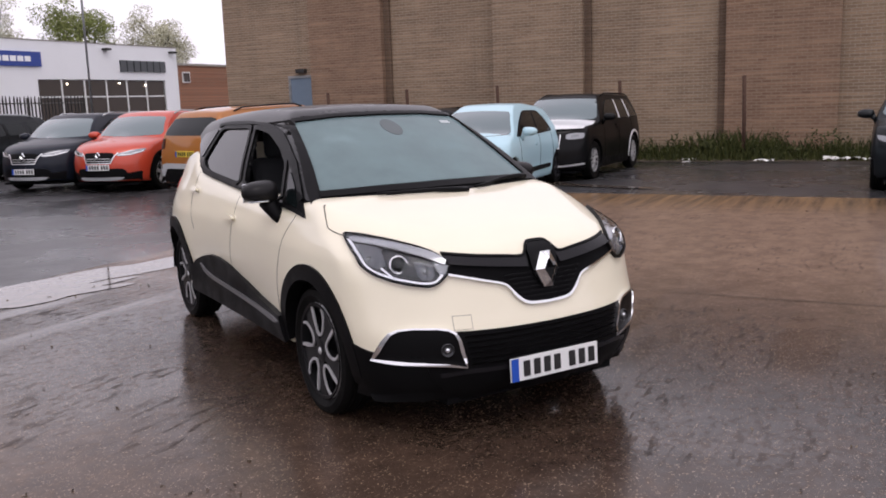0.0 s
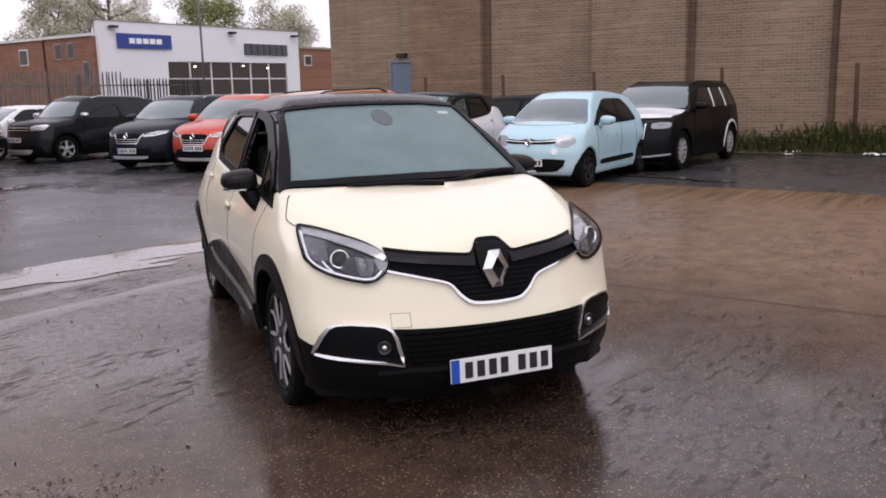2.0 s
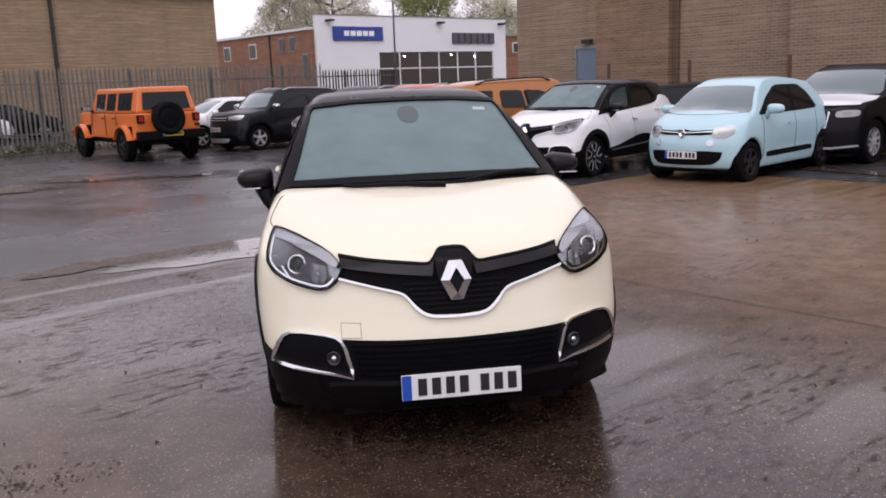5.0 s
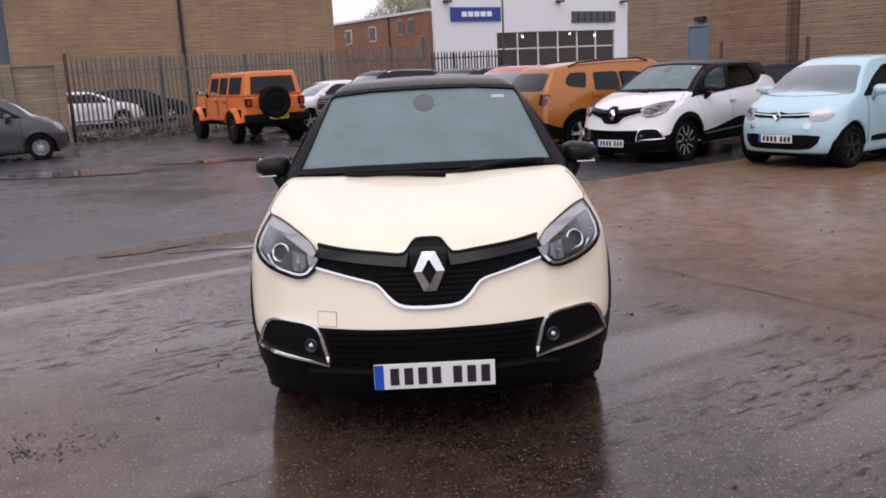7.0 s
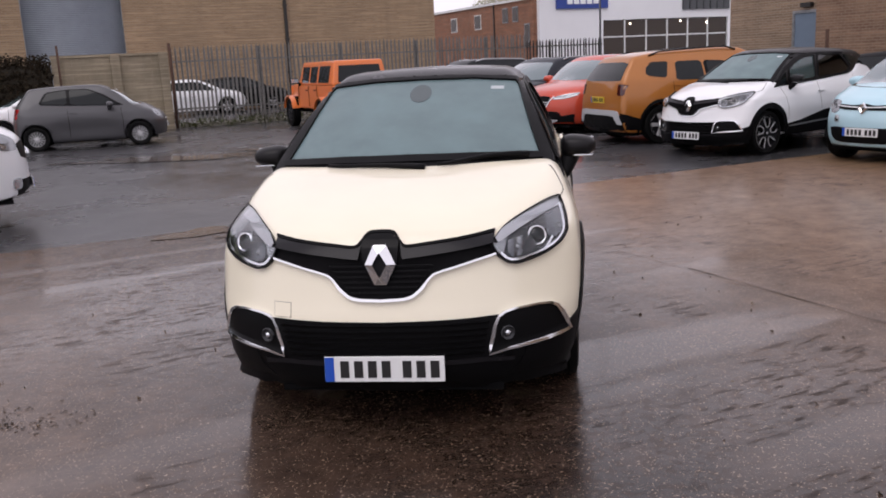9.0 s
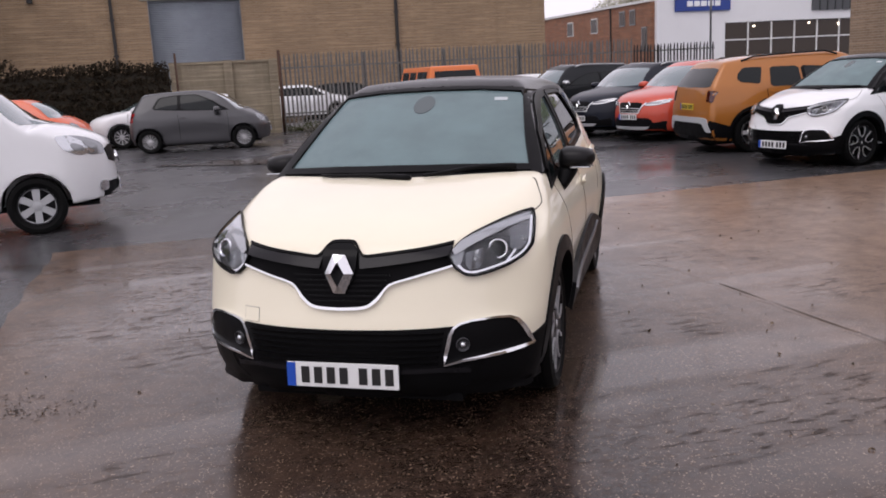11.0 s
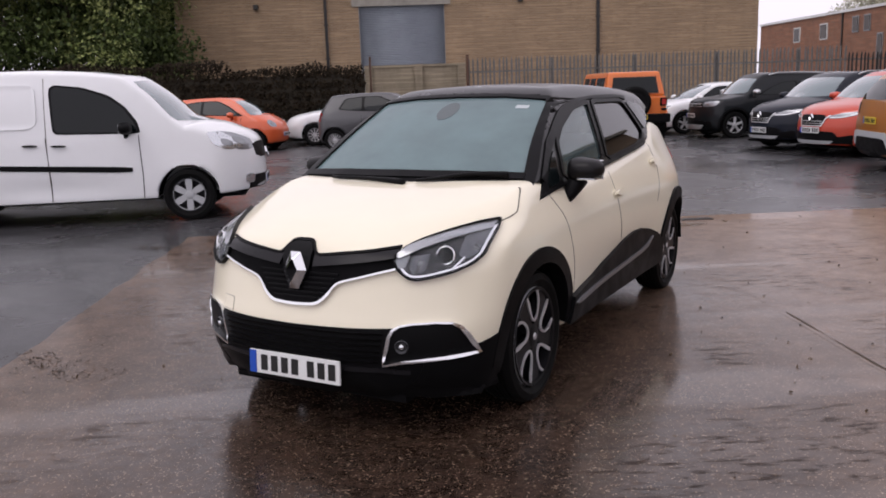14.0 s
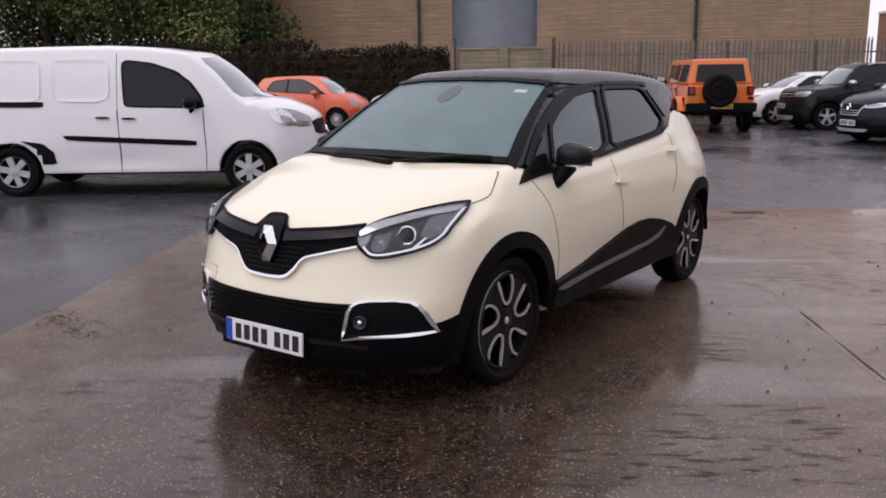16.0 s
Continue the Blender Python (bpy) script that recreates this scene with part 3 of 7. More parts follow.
def rim_chunk(r, w):
    """Barrel, lip and backing, open outward at +x."""
    h = w / 2
    return lathe([(h * 0.84, r * 1.0), (h * 0.90, r * 0.985), (h * 0.86, r * 0.93), (h * 0.1, r * 0.88), (-h * 0.55, r * 0.86), (-h * 0.6, 0.02)], 48)


def spokes(style, r, face):
    """Spokes and hub at x = face; returns (bright, dark) chunks."""
    bright, dark = [], []
    if style == "twist":
        for k in range(5):
            a = 2 * math.pi * k / 5
            loop = spline([(-0.36, 0.90), (-0.24, 0.66), (-0.13, 0.43), (-0.01, 0.335), (0.11, 0.38), (0.20, 0.52), (0.23, 0.74), (0.14, 0.965)], 4)
            wide = [0.052 + 0.030 * max(0, 1 - abs(i / 14.0 - 0.25) * 4) for i in range(len(loop))]
            ring = band(loop, wide)
            m = len(loop)
            for i in range(m - 1):
                quad = [ring[i], ring[i + 1], ring[2 * m - 2 - i], ring[2 * m - 1 - i]]
                bright.append(spun(slab([(u * r, v * r) for u, v in quad], face - 0.004, face + 0.005), a))
            arm = [(-0.10, 0.10), (-0.15, 0.45), (-0.20, 0.93), (0.02, 0.985), (0.20, 0.93), (0.13, 0.45), (0.10, 0.10)]
            dark.append(spun(slab([(u * r, v * r) for u, v in soften(arm, 1)], face - 0.035, face - 0.002), a + math.pi / 5 + 0.04))
        dark.append(lathe([(face - 0.03, r * 0.26), (face - 0.004, r * 0.25), (face + 0.002, r * 0.19), (face + 0.004, 0.001)], 24))
        bright.append(lathe([(face + 0.003, r * 0.075), (face + 0.008, r * 0.06), (face + 0.008, 0.001)], 20))
        bright.append(lathe([(face - 0.006, r * 1.0), (face + 0.006, r * 0.985), (face + 0.004, r * 0.955), (face - 0.008, r * 0.95)], 48))
    else:
        n = {"multi": 15, "five": 5, "cover": 6, "ten": 10, "six": 6}[style]
        wide = {"multi": 0.045, "five": 0.15, "cover": 0.20, "ten": 0.07, "six": 0.13}[style]
        for k in range(n):
            p = [(-wide * 0.8, 0.15), (-wide, 0.95), (wide, 0.95), (wide * 0.8, 0.15)]
            bright.append(spun(slab([(u * r, v * r) for u, v in soften(p, 1, 0.15)], face - 0.03, face), 2 * math.pi * k / n))
        bright.append(lathe([(face - 0.03, r * 0.30), (face + 0.002, r * 0.26), (face + 0.012, r * 0.14), (face + 0.012, 0.001)], 24))
        bright.append(lathe([(face - 0.012, r * 0.99), (face + 0.006, r * 0.97), (face - 0.004, r * 0.90), (face - 0.02, r * 0.9)], 40))
    return merge(*bright), (merge(*dark) if dark else None)


def arch_liner(r, x0, x1, n=40):
    """The upper part of a wheel housing: an inner wall and a drum."""
    v, f = lathe([(x0, 0.02), (x0, r), (x1, r)], n)
    return v, [q for q in f if min(v[i][2] for i in q) > -0.05 * r]


def add_wheels(car, wb, track, r, w=0.2, rim=None, style="five", bright=None, barrel=None, rear_track=None):
    rim = rim or r * 0.66
    key = f"{style}_{r}_{w}_{rim}"
    bright, barrel = bright or ALLOY, barrel or ALLOY_DARK
    sp, dk = spokes(style, rim, w * 0.40)
    tag = bright.name + barrel.name
    for y in (0, wb):
        for side in (1, -1):
            hub = new("wheel")
            hub.parent = car
            hub.matrix_basis = pose(side * (rear_track if y and rear_track else track), y, r, 17 * (y > 0), 0, 0 if side > 0 else 180)
            for nm, chunk, mat in (("tyre", tyre_chunk(r, w, rim), RUBBER), ("rim", rim_chunk(rim, w), barrel), ("spokes", sp, bright), ("spoke_backing", dk, barrel)):
                if chunk:
                    o = new(nm, data_of(f"{nm}_{key}_{tag}", *chunk, mat))
                    o.parent = hub


def blank_plate(name, car, at, front=True, width=0.52, mat=None, tilt=0.0):
    """A number plate whose characters are plain dark bars."""
    plate = box(name, -width / 2, -0.006, -0.0555, width / 2, 0.006, 0.0555, mat or WHITE_PLATE, car, "number plate with plain dark bars", 0.003)
    plate.matrix_basis = pose(*at, tilt, 0, 0 if front else 180)
    box("blue_band", -width / 2 + 0.002, -0.009, -0.0535, -width / 2 + 0.042, -0.0055, 0.0535, BLUE_BAND, plate)
    for i in range(7):
        x = -0.19 + i * 0.06 + (0.03 if i > 3 else 0)
        box("bar", x * width / 0.52, -0.009, -0.037, (x + 0.038) * width / 0.52, -0.0055, 0.037, INK, plate)
    return plate


def diamond(car, at, size, mat=CHROME, tilt=8):
    """A faceted, open diamond badge."""
    vs, fs = [], []
    o, i, m = 1.0, 0.42, 0.74
    for k, d in ((o, 0.0), (m, -0.022), (i, -0.004), (i, 0.012)):
        for u, v in ((0, 1), (0.80 if k > 0.5 else 0.62, 0), (0, -1), (-0.80 if k > 0.5 else -0.62, 0)):
            vs.append((u * k * size, d, v * k * size))
    for r in range(3):
        for q in range(4):
            fs.append((r * 4 + q, r * 4 + (q + 1) % 4, r * 4 + 4 + (q + 1) % 4, r * 4 + 4 + q))
    b = obj("badge", vs, [f[::-1] for f in fs], mat, car, "chrome diamond badge")
    b.matrix_basis = pose(*at, tilt)
    return b


def mirror_pod(car, side, at, mat, size=1.0, arm=True):
    """A door mirror: a rounded shell on a foot."""
    bm = bmesh.new()
    bmesh.ops.create_uvsphere(bm, u_segments=24, v_segments=14, radius=1)
    for v in bm.verts:
        x, y, z = v.co
        y = min(y, 0.45)
        s = 1 if x > 0 else 1.0
        v.co = Vector((0.135 * np.sign(x) * abs(x) ** 0.75 * s, 0.10 * y, 0.078 * np.sign(z) * abs(z) ** 0.8 * (1 - 0.16 * x))) * size
    m = part("door_mirror", bm, mat, car, "", True)
    m.matrix_basis = pose(*at, 0, 0, 0) @ Matrix.Diagonal((side, 1, 1, 1))
    g = box("mirror_glass", -0.105 * size, 0.046 * size, -0.055 * size, 0.105 * size, 0.05 * size, 0.055 * size, CHROME, m)
    if arm:
        v, f = tube([(-0.10 * size, 0.0, -0.03 * size), (-0.135 * size, 0.005, -0.085 * size), (-0.17 * size, 0.02, -0.13 * size)], [0.05 * size, 0.035 * size, 0.045 * size], 10)
        obj("mirror_arm", v, f, mat, m, "", True)
    return m


def fields(c):
    """The solid forms of a car from its profile curves: whole hull below and above its belt."""
    hw, wb = c["hw"], c["wb"]

    def side(ax, y, z):
        bulge = c.get("bulge", 0.02) * (np.exp(-((y / 0.42) ** 2 + ((z - 0.55) / 0.30) ** 2)) + np.exp(-(((y - wb) / 0.45) ** 2 + ((z - 0.6) / 0.32) ** 2)))
        scoop = c.get("scoop", 0.02) * np.exp(-(((y - wb * 0.52) / 0.75) ** 4 + ((z - 0.47) / 0.14) ** 2))
        return ax - (c["plan"](y) + c["sect"](z) + bulge - scoop)

    def ends(ax, y, z):
        n, m = c.get("nose_round", 0.62), c.get("tail_round", 0.35)
        n = n(z) if callable(n) else n
        fr = (c["front"](z) + n * ax ** c.get("nose_pow", 2.4) - y) * 0.8
        re = (y - (c["rear"](z) - m * ax ** 2.4)) * 0.85
        return np.maximum(fr, re)

    def lower(x, y, z):
        ax = np.abs(x)
        crown = c["crown"](y) if callable(c["crown"]) else c["crown"]
        top = (z - (c["deck"](y) - crown * ax * ax)) * 0.95
        f = smax(side(ax, y, z), top, c.get("edge", 0.07))
        f = smax(f, ends(ax, y, z), c.get("corner", 0.12))
        f = smax(f, c["floor"] + c.get("rise", 0.03) * ((y - wb / 2) / (wb * 0.7)) ** 4 - z, 0.03)
        for y0 in (0, wb):
            well = np.maximum(np.hypot(y - y0, z - c["r"]) - c["arch"], 0.48 - ax)
            f = np.maximum(f, -well)
        return f

    def upper(x, y, z):
        ax = np.abs(x)
        f = smax(side(ax, y, z), z - (c["roof"](y) - c.get("roof_crown", 0.07) * ax * ax), c.get("rail", 0.07))
        screen = (c["screen"](z) + c.get("screen_round", 0.33) * ax * ax - y) * c.get("rake", 0.55)
        f = smax(f, screen, 0.03)
        return smax(f, ends(ax, y, z), 0.06)

    return lower, upper


def whole(c):
    lower, upper = fields(c)

    def f(x, y, z):
        up = np.maximum(upper(x, y, z), c["belt"] - 0.12 - z)
        return np.minimum(lower(x, y, z), up)

    return f

# ---- parked vehicles ----


def profile(wb, fo, ro, hw, h, r, nose, hood, cowl, top, tail_y, belt, rear_top, **extra):
    """Curves of an ordinary car. nose: height of the bonnet's front edge; hood: height at the screen; cowl: y of the screen's foot;
    top: y of the screen's head; tail_y: y where the roof ends; rear_top: height of the roof's end."""
    end = wb + ro
    c = dict(wb=wb, hw=hw, r=r, arch=r + 0.05, floor=0.19, crown=0.10, belt=belt, h=h, fo=fo, ro=ro, top=top, tail_y=tail_y)
    c["plan"] = curve((-fo - 0.1, hw - 0.05), (-fo * 0.5, hw - 0.03), (0.2, hw - 0.015), (wb * 0.5, hw - 0.005), (wb, hw - 0.015), (end, hw - 0.08))
    d = h - 0.06 - belt
    c["sect"] = curve((0.1, -0.07), (0.3, -0.015), (0.55, 0.0), (0.78, -0.01), (belt, -0.06), (belt + d * 0.5, -0.06 - 0.1 * d / 0.45), (h, -0.06 - 0.26 * d / 0.45))
    c["front"] = curve((0.15, -fo + 0.10), (0.35, -fo + 0.01), (0.55, -fo), (nose - 0.12, -fo + 0.05), (nose, -fo + 0.13), (nose + 0.12, -fo + 0.34), (h, -fo + 0.9))
    c["rear"] = curve((0.15, end - 0.12), (0.4, end - 0.01), (0.6, end), (belt, end - 0.07), (rear_top - 0.05, tail_y + 0.1), (h + 0.1, tail_y - 0.05))
    c["deck"] = curve((-fo, nose - 0.03), (-fo + 0.2, nose + 0.04), (cowl - 0.25, hood - 0.03), (cowl, hood + 0.01), (cowl + 0.4, belt + 0.06), (end, belt + 0.09))
    c["screen"] = curve((hood - 0.2, cowl - 0.3), (hood, cowl), (hood + (h - hood) * 0.55, cowl + (top - cowl) * 0.5), (h - 0.05, top), (h + 0.1, top + 0.4))
    c["roof"] = curve((cowl, h - 0.12), (top, h - 0.03), (top + 0.5, h), (tail_y - 0.5, (h + rear_top) / 2 + 0.01), (tail_y, rear_top), (end, rear_top - 0.05))
    c.update(extra)
    return c


def windows(c, f, car, doors=2, glass=None, cab_only=False, rear=True, hull=None):
    """Glazing laid on the hull: screen, side panes and rear pane."""
    glass = glass or TINT
    h, belt = c["h"], c["belt"]
    hull = hull or f
    zt = h - 0.115
    if "panes" in c:
        patch("windscreen", hull, soften(c["screen_pane"], 1, 0.12), "front", SCREEN_SKY_TINT, car, 0.004, 0.012, 0.06)
        for side in ("left", "right"):
            patch("window_surround", hull, soften(c["surround"], 1, 0.12), side, BLACK_GLOSS, car, 0.003, 0.01, 0.08)
            for p in c["panes"]:
                patch("side_window", hull, soften(p, 1, 0.10), side, glass, car, 0.006, 0.008, 0.08)
        if rear:
            patch("rear_window", hull, soften(c["rear_pane"], 1, 0.12), "rear", glass, car, 0.004, 0.012, 0.08)
        return
    foot = belt + c.get("screen_foot", 0.06)
    sw, tw = c["hw"] - 0.15, c["hw"] - 0.27
    sc = [(-sw, foot), (-sw * 0.5, foot - 0.02), (0, foot - 0.028), (sw * 0.5, foot - 0.02), (sw, foot), (tw, h - 0.10), (0, h - 0.075), (-tw, h - 0.10)]
    patch("windscreen", hull, soften(sc, 1, 0.1), "front", SCREEN_SKY_TINT, car, 0.004, 0.012, 0.08)
    y0 = float(c["screen"](belt + 0.05)) + 0.33
    y1 = float(c["screen"](zt)) + 0.20
    end = c["tail_y"] - 0.05
    if cab_only:
        panes = [[(y0 + 0.05, belt - 0.01), (c["cab"], belt - 0.02), (c["cab"], zt - 0.12), (y1 + 0.22, zt - 0.12), (y0 + 0.22, belt + 0.30)]]
    else:
        m = c.get("pillar", c["wb"] * 0.53)
        kick = c.get("kick", 0.10)
        mid = belt + 0.035
        panes = [[(y0, belt + 0.01), (m - 0.04, mid), (m - 0.04, zt), (y1 + 0.1, zt - 0.01), (y1 - 0.05, zt - 0.06)]]
        if doors == 2:
            e2 = c.get("pane_end", end - 0.42)
            panes += [[(m + 0.04, mid), (e2 + 0.08, mid + kick * 0.5), (e2 - 0.02, zt - 0.02), (m + 0.04, zt)]]
            if c.get("quarter", True):
                panes += [[(e2 + 0.14, mid + kick * 0.6), (e2 + 0.42, mid + kick * 1.6), (e2 + 0.30, zt - 0.06), (e2 + 0.06, zt - 0.03)]]
        else:
            e2 = c.get("pane_end", end - 0.15)
            panes += [[(m + 0.04, mid), (e2, mid + kick), (e2 - 0.12, zt - 0.03), (m + 0.04, zt)]]
    for side in ("left", "right"):
        if not cab_only:
            patch("pillar_trim", hull, [(m - 0.05, mid + 0.005), (m + 0.05, mid + 0.01), (m + 0.05, zt - 0.005), (m - 0.05, zt - 0.005)], side, BLACK_GLOSS, car, 0.003, 0.01, 0.10)
        for p in panes:
            patch("side_window", hull, soften(p, 1, 0.10), side, glass, car, 0.004, 0.012, 0.10)
    if rear:
        rw = c["hw"] - 0.27
        patch("rear_window", hull, soften([(-rw, belt + 0.08), (rw, belt + 0.08), (rw - 0.06, h - 0.14), (-rw + 0.06, h - 0.14)], 2, 0.14), "rear", glass, car, 0.004, 0.012, 0.10)


def parked_car(name, c, place, colour, label, group="", style="five", roof=None, lamps=(), grille=(), lower=None, tail=None, h=0.042,
               rails=False, cladding=None, doors=2, plate_z=0.45, handles=(), mirror=None, badge=True, bright=None, rear_plate=None, sill=None, fog=None, cab_only=False,
               glass=None, windows_on=True, badge_z=None, bars=(), tail_mat=None, rear_low=None, skid=None):
    """One vehicle: hull, glazing, lamps, grille, trim, mirrors and wheels. All coordinates are its own: nose towards -y, left is +x."""
    car = tagged(new(name), label, "van" if "van" in name else "car", group)
    car.matrix_world = pose(*place[:2], 0, 0, 0, place[2])
    f = whole(c)
    lo, hi = (0, -c["fo"] - 0.15, 0.1), (c["hw"] + 0.12, c["wb"] + c["ro"] + 0.15, c["h"] + 0.1)
    if roof:
        low, up = fields(c)

        def above(x, y, z):
            return np.maximum(up(x, y, z) + 0.004, c["deck"](y) - 0.08 - z)

        skin_obj("body", low, lo, hi, h, colour, car)
        skin_obj("roof", above, lo, hi, h, roof, car, "black roof and pillars")
    else:
        skin_obj("body", f, lo, hi, h, colour, car)
    if windows_on:
        windows(c, f, car, doors, glass, cab_only)
    for y0 in (0, c["wb"]):
        for s in (1, -1):
            v, fc = arch_liner(c["arch"] - 0.006, 0.46 * s, (c["hw"] - 0.03) * s, 28)
            o = obj("arch_liner", v, fc, DARK_INSIDE, car, "", True)
            o.matrix_basis = pose(0, y0, c["r"])
    box("underbody", -c["hw"] + 0.2, -c["fo"] + 0.25, c["floor"] - 0.03, c["hw"] - 0.2, c["wb"] + c["ro"] - 0.25, c["floor"] + 0.01, DARK_INSIDE, car)
    for p in lamps:
        for poly in (p, mirrored(p)):
            lamp = patch("headlight", f, soften(poly, 2, 0.18), "front", LAMP_MID, car, 0.006, 0.02, 0.06)
            q = np.array(poly)
            mid = q.mean(0)
            patch("lamp_core", f, soften(((q - mid) * 0.42 + mid).tolist(), 2), "front", LAMP_CORE, lamp, 0.010, 0.008, 0.05)
    for p, mat in grille:
        patch("grille", f, soften(p, 1, 0.15), "front", mat, car, 0.008, 0.02, 0.07)
    if lower:
        patch("lower_bumper", f, soften(lower, 1, 0.1), "front", BLACK_PLASTIC, car, 0.007, 0.02, 0.07)
    for line, wide in bars:
        patch("chrome_bar", f, band(line, wide), "front", BRIGHT_TRIM, car, 0.014, 0.012, 0.06)
    if rear_low:
        patch("rear_bumper", f, soften(rear_low, 1, 0.08), "rear", BLACK_PLASTIC, car, 0.010, 0.03, 0.07)
        e = c["wb"] + c["ro"]
        for view in ("left", "right"):
            patch("rear_corner", f, [(c["wb"] + 0.43, 0.22), (e - 0.04, 0.22), (e - 0.06, 0.58), (c["wb"] + 0.40, 0.46)], view, BLACK_PLASTIC, car, 0.010, 0.03, 0.07)
    if skid:
        patch("skid_plate", f, soften(skid[1], 1, 0.1), skid[0], SILVER_TRIM, car, 0.020, 0.03, 0.06)
    if fog:
        for poly in (fog, mirrored(fog)):
            patch("fog_light", f, soften(poly, 2, 0.2), "front", LAMP_GLASS, car, 0.012, 0.02, 0.05)
    for p in tail or ():
        for view in (("left", "right") if p[0] == "side" else ("rear",)):
            outs = (p[1],) if p[0] == "side" else (p[1], mirrored(p[1]))
            for poly in outs:
                patch("tail_light", f, soften(poly, 1, 0.1), view, tail_mat or RED_LENS, car, 0.012, 0.03, 0.05)
    if cladding:
        r = c["arch"]
        for y0 in (0, c["wb"]):
            arc = [(y0 + math.cos(a) * (r + 0.03), c["r"] + math.sin(a) * (r + 0.03)) for a in np.linspace(radians(-12), radians(192), 22)]
            for view in ("left", "right"):
                patch("arch_trim", f, band(arc, 0.055), view, cladding, car, 0.008, 0.03, 0.07)
    if sill:
        for view in ("left", "right"):
            patch("side_trim", f, soften(sill, 1, 0.1), view, BLACK_PLASTIC, car, 0.009, 0.02, 0.10)
    for y, z in handles:
        for view in ("left", "right"):
            patch("door_handle", f, soften([(y - 0.09, z - 0.012), (y + 0.09, z - 0.008), (y + 0.09, z + 0.018), (y - 0.09, z + 0.014)], 2), view, BLACK_PLASTIC if cab_only else colour, car, 0.028, 0.02, 0.06)
    pil = c.get("pillar", c["wb"] * 0.53)
    for yy in c.get("gaps") or ((float(c["screen"](c["belt"])) + 0.22), pil, *((c["tail_y"] - 0.35,) if doors == 2 and not cab_only else ())):
        for view in ("left", "right"):
            patch("door_gap", f, band([(yy, 0.32), (yy - 0.01, 0.6), (yy + 0.01, c["belt"] - 0.02)], 0.010), view, DARK_INSIDE, car, 0.0025, 0.004, 0.09)
    my = c.get("mirror_y", float(c["screen"](c["belt"])) + 0.42)
    for s in (1, -1):
        mirror_pod(car, s, (s * (c["hw"] + 0.09), my, c["belt"] + 0.07), mirror or colour, 0.95)
    if rails:
        for s in (1, -1):
            ys = np.linspace(c["top"] + 0.25, c["tail_y"] - 0.25, 9)
            pts = [(s * (c["hw"] - 0.30), y, float(c["roof"](y)) - c.get("roof_crown", 0.07) * (c["hw"] - 0.30) ** 2 + (0.018 if 0 < i < 8 else -0.03)) for i, y in enumerate(ys)]
            v, fc = tube(pts, [0.015] * 9, 8)
            obj("roof_rail", v, fc, rails, car, "", True)
    add_wheels(car, c["wb"], c["hw"] - 0.12, c["r"], 0.21, None, style, bright)
    plate_at = lambda z: float(c["front"](z)) - 0.014
    if plate_z:
        blank_plate("number_plate", car, (0, plate_at(plate_z), plate_z))
    if badge:
        bz = badge_z or plate_z + 0.33
        diamond(car, (0, plate_at(bz) - 0.012, bz), 0.085, CHROME, -14)
    if rear_plate:
        blank_plate("rear_plate", car, (0, float(c["rear"](rear_plate)) + 0.012, rear_plate), False, 0.52, YELLOW_PLATE)
    return car

# ---- the yard ----
SITE = pose(0, 0, 0, 0, 0, 32.0)


def site(a, b, z=0.0):
    return SITE @ Vector((a, b, z))


ASPHALT, YARD, WATER = asphalt_yard(), concrete_yard(), puddle_water()


def sheet(name, a0, b0, a1, b1, z, mat, label, category):
    vs = [tuple(site(a, b, z)) for a, b in ((a0, b0), (a1, b0), (a1, b1), (a0, b1))]
    ob = obj(name, vs, [(0, 1, 2, 3)], mat)
    return tagged(ob, label, category, "", "structure")


sheet("ground", -900, -900, 900, 900, 0.0, ASPHALT, "dark wet asphalt yard with soaked patches", "ground")


def ragged(a0, b0, a1, b1, z, name, mat, label, category, wob=0.05, seed=1, parent=None):
    """A flat sheet whose edges wander a little."""
    r = random.Random(seed)
    vs = []
    for (p, q), (u, v) in (((a0, b0), (a1, b0)), ((a1, b0), (a1, b1)), ((a1, b1), (a0, b1)), ((a0, b1), (a0, b0))):
        n = max(2, int(math.hypot(u - p, v - q) / 0.25))
        for i in range(n):
            t = i / n
            vs.append(tuple(site(p + (u - p) * t + r.uniform(-wob, wob), q + (v - q) * t + r.uniform(-wob, wob), z)))
    ob = obj(name, vs, [tuple(range(len(vs)))], mat, parent)
    return tagged(ob, label, category, "", "structure") if label else ob


ragged(-2.36, -45, 2.60, 5.13, 0.006, "pavement", YARD, "rain-wet brown brushed concrete yard slab", "pavement", 0.03, 1)
ragged(2.57, -45, 9.6, 5.13, 0.007, "pavement", YARD, "rain-wet brown brushed concrete yard slab", "pavement", 0.008, 2)


ragged(2.606, -2.3, 2.616, 0.9, 0.0095, "joint", SOIL, "dark gritty joint between two concrete slabs", "joint", 0.006, 9)


def puddle(a, b, la, lb, turn, seed, z=0.010):
    """Standing rain with a lobed edge."""
    r = random.Random(seed)
    ph = [(r.uniform(0, 6.3), r.uniform(0.08, 0.3) / (k + 1) ** 0.5) for k in range(6)]
    vs = []
    for i in range(90):
        t = 2 * math.pi * i / 90
        m = 1 + sum(w * math.sin((k + 2) * t + p) for k, (p, w) in enumerate(ph))
        x, y = la * m * math.cos(t), lb * m * math.sin(t)
        c, s = math.cos(radians(turn)), math.sin(radians(turn))
        vs.append(tuple(site(a + x * c - y * s, b + x * s + y * c, z)))
    ob = obj("puddle", vs, [tuple(range(90))], WATER)
    return tagged(ob, "still rain puddle mirroring the grey sky", "puddle", "puddles", "structure")


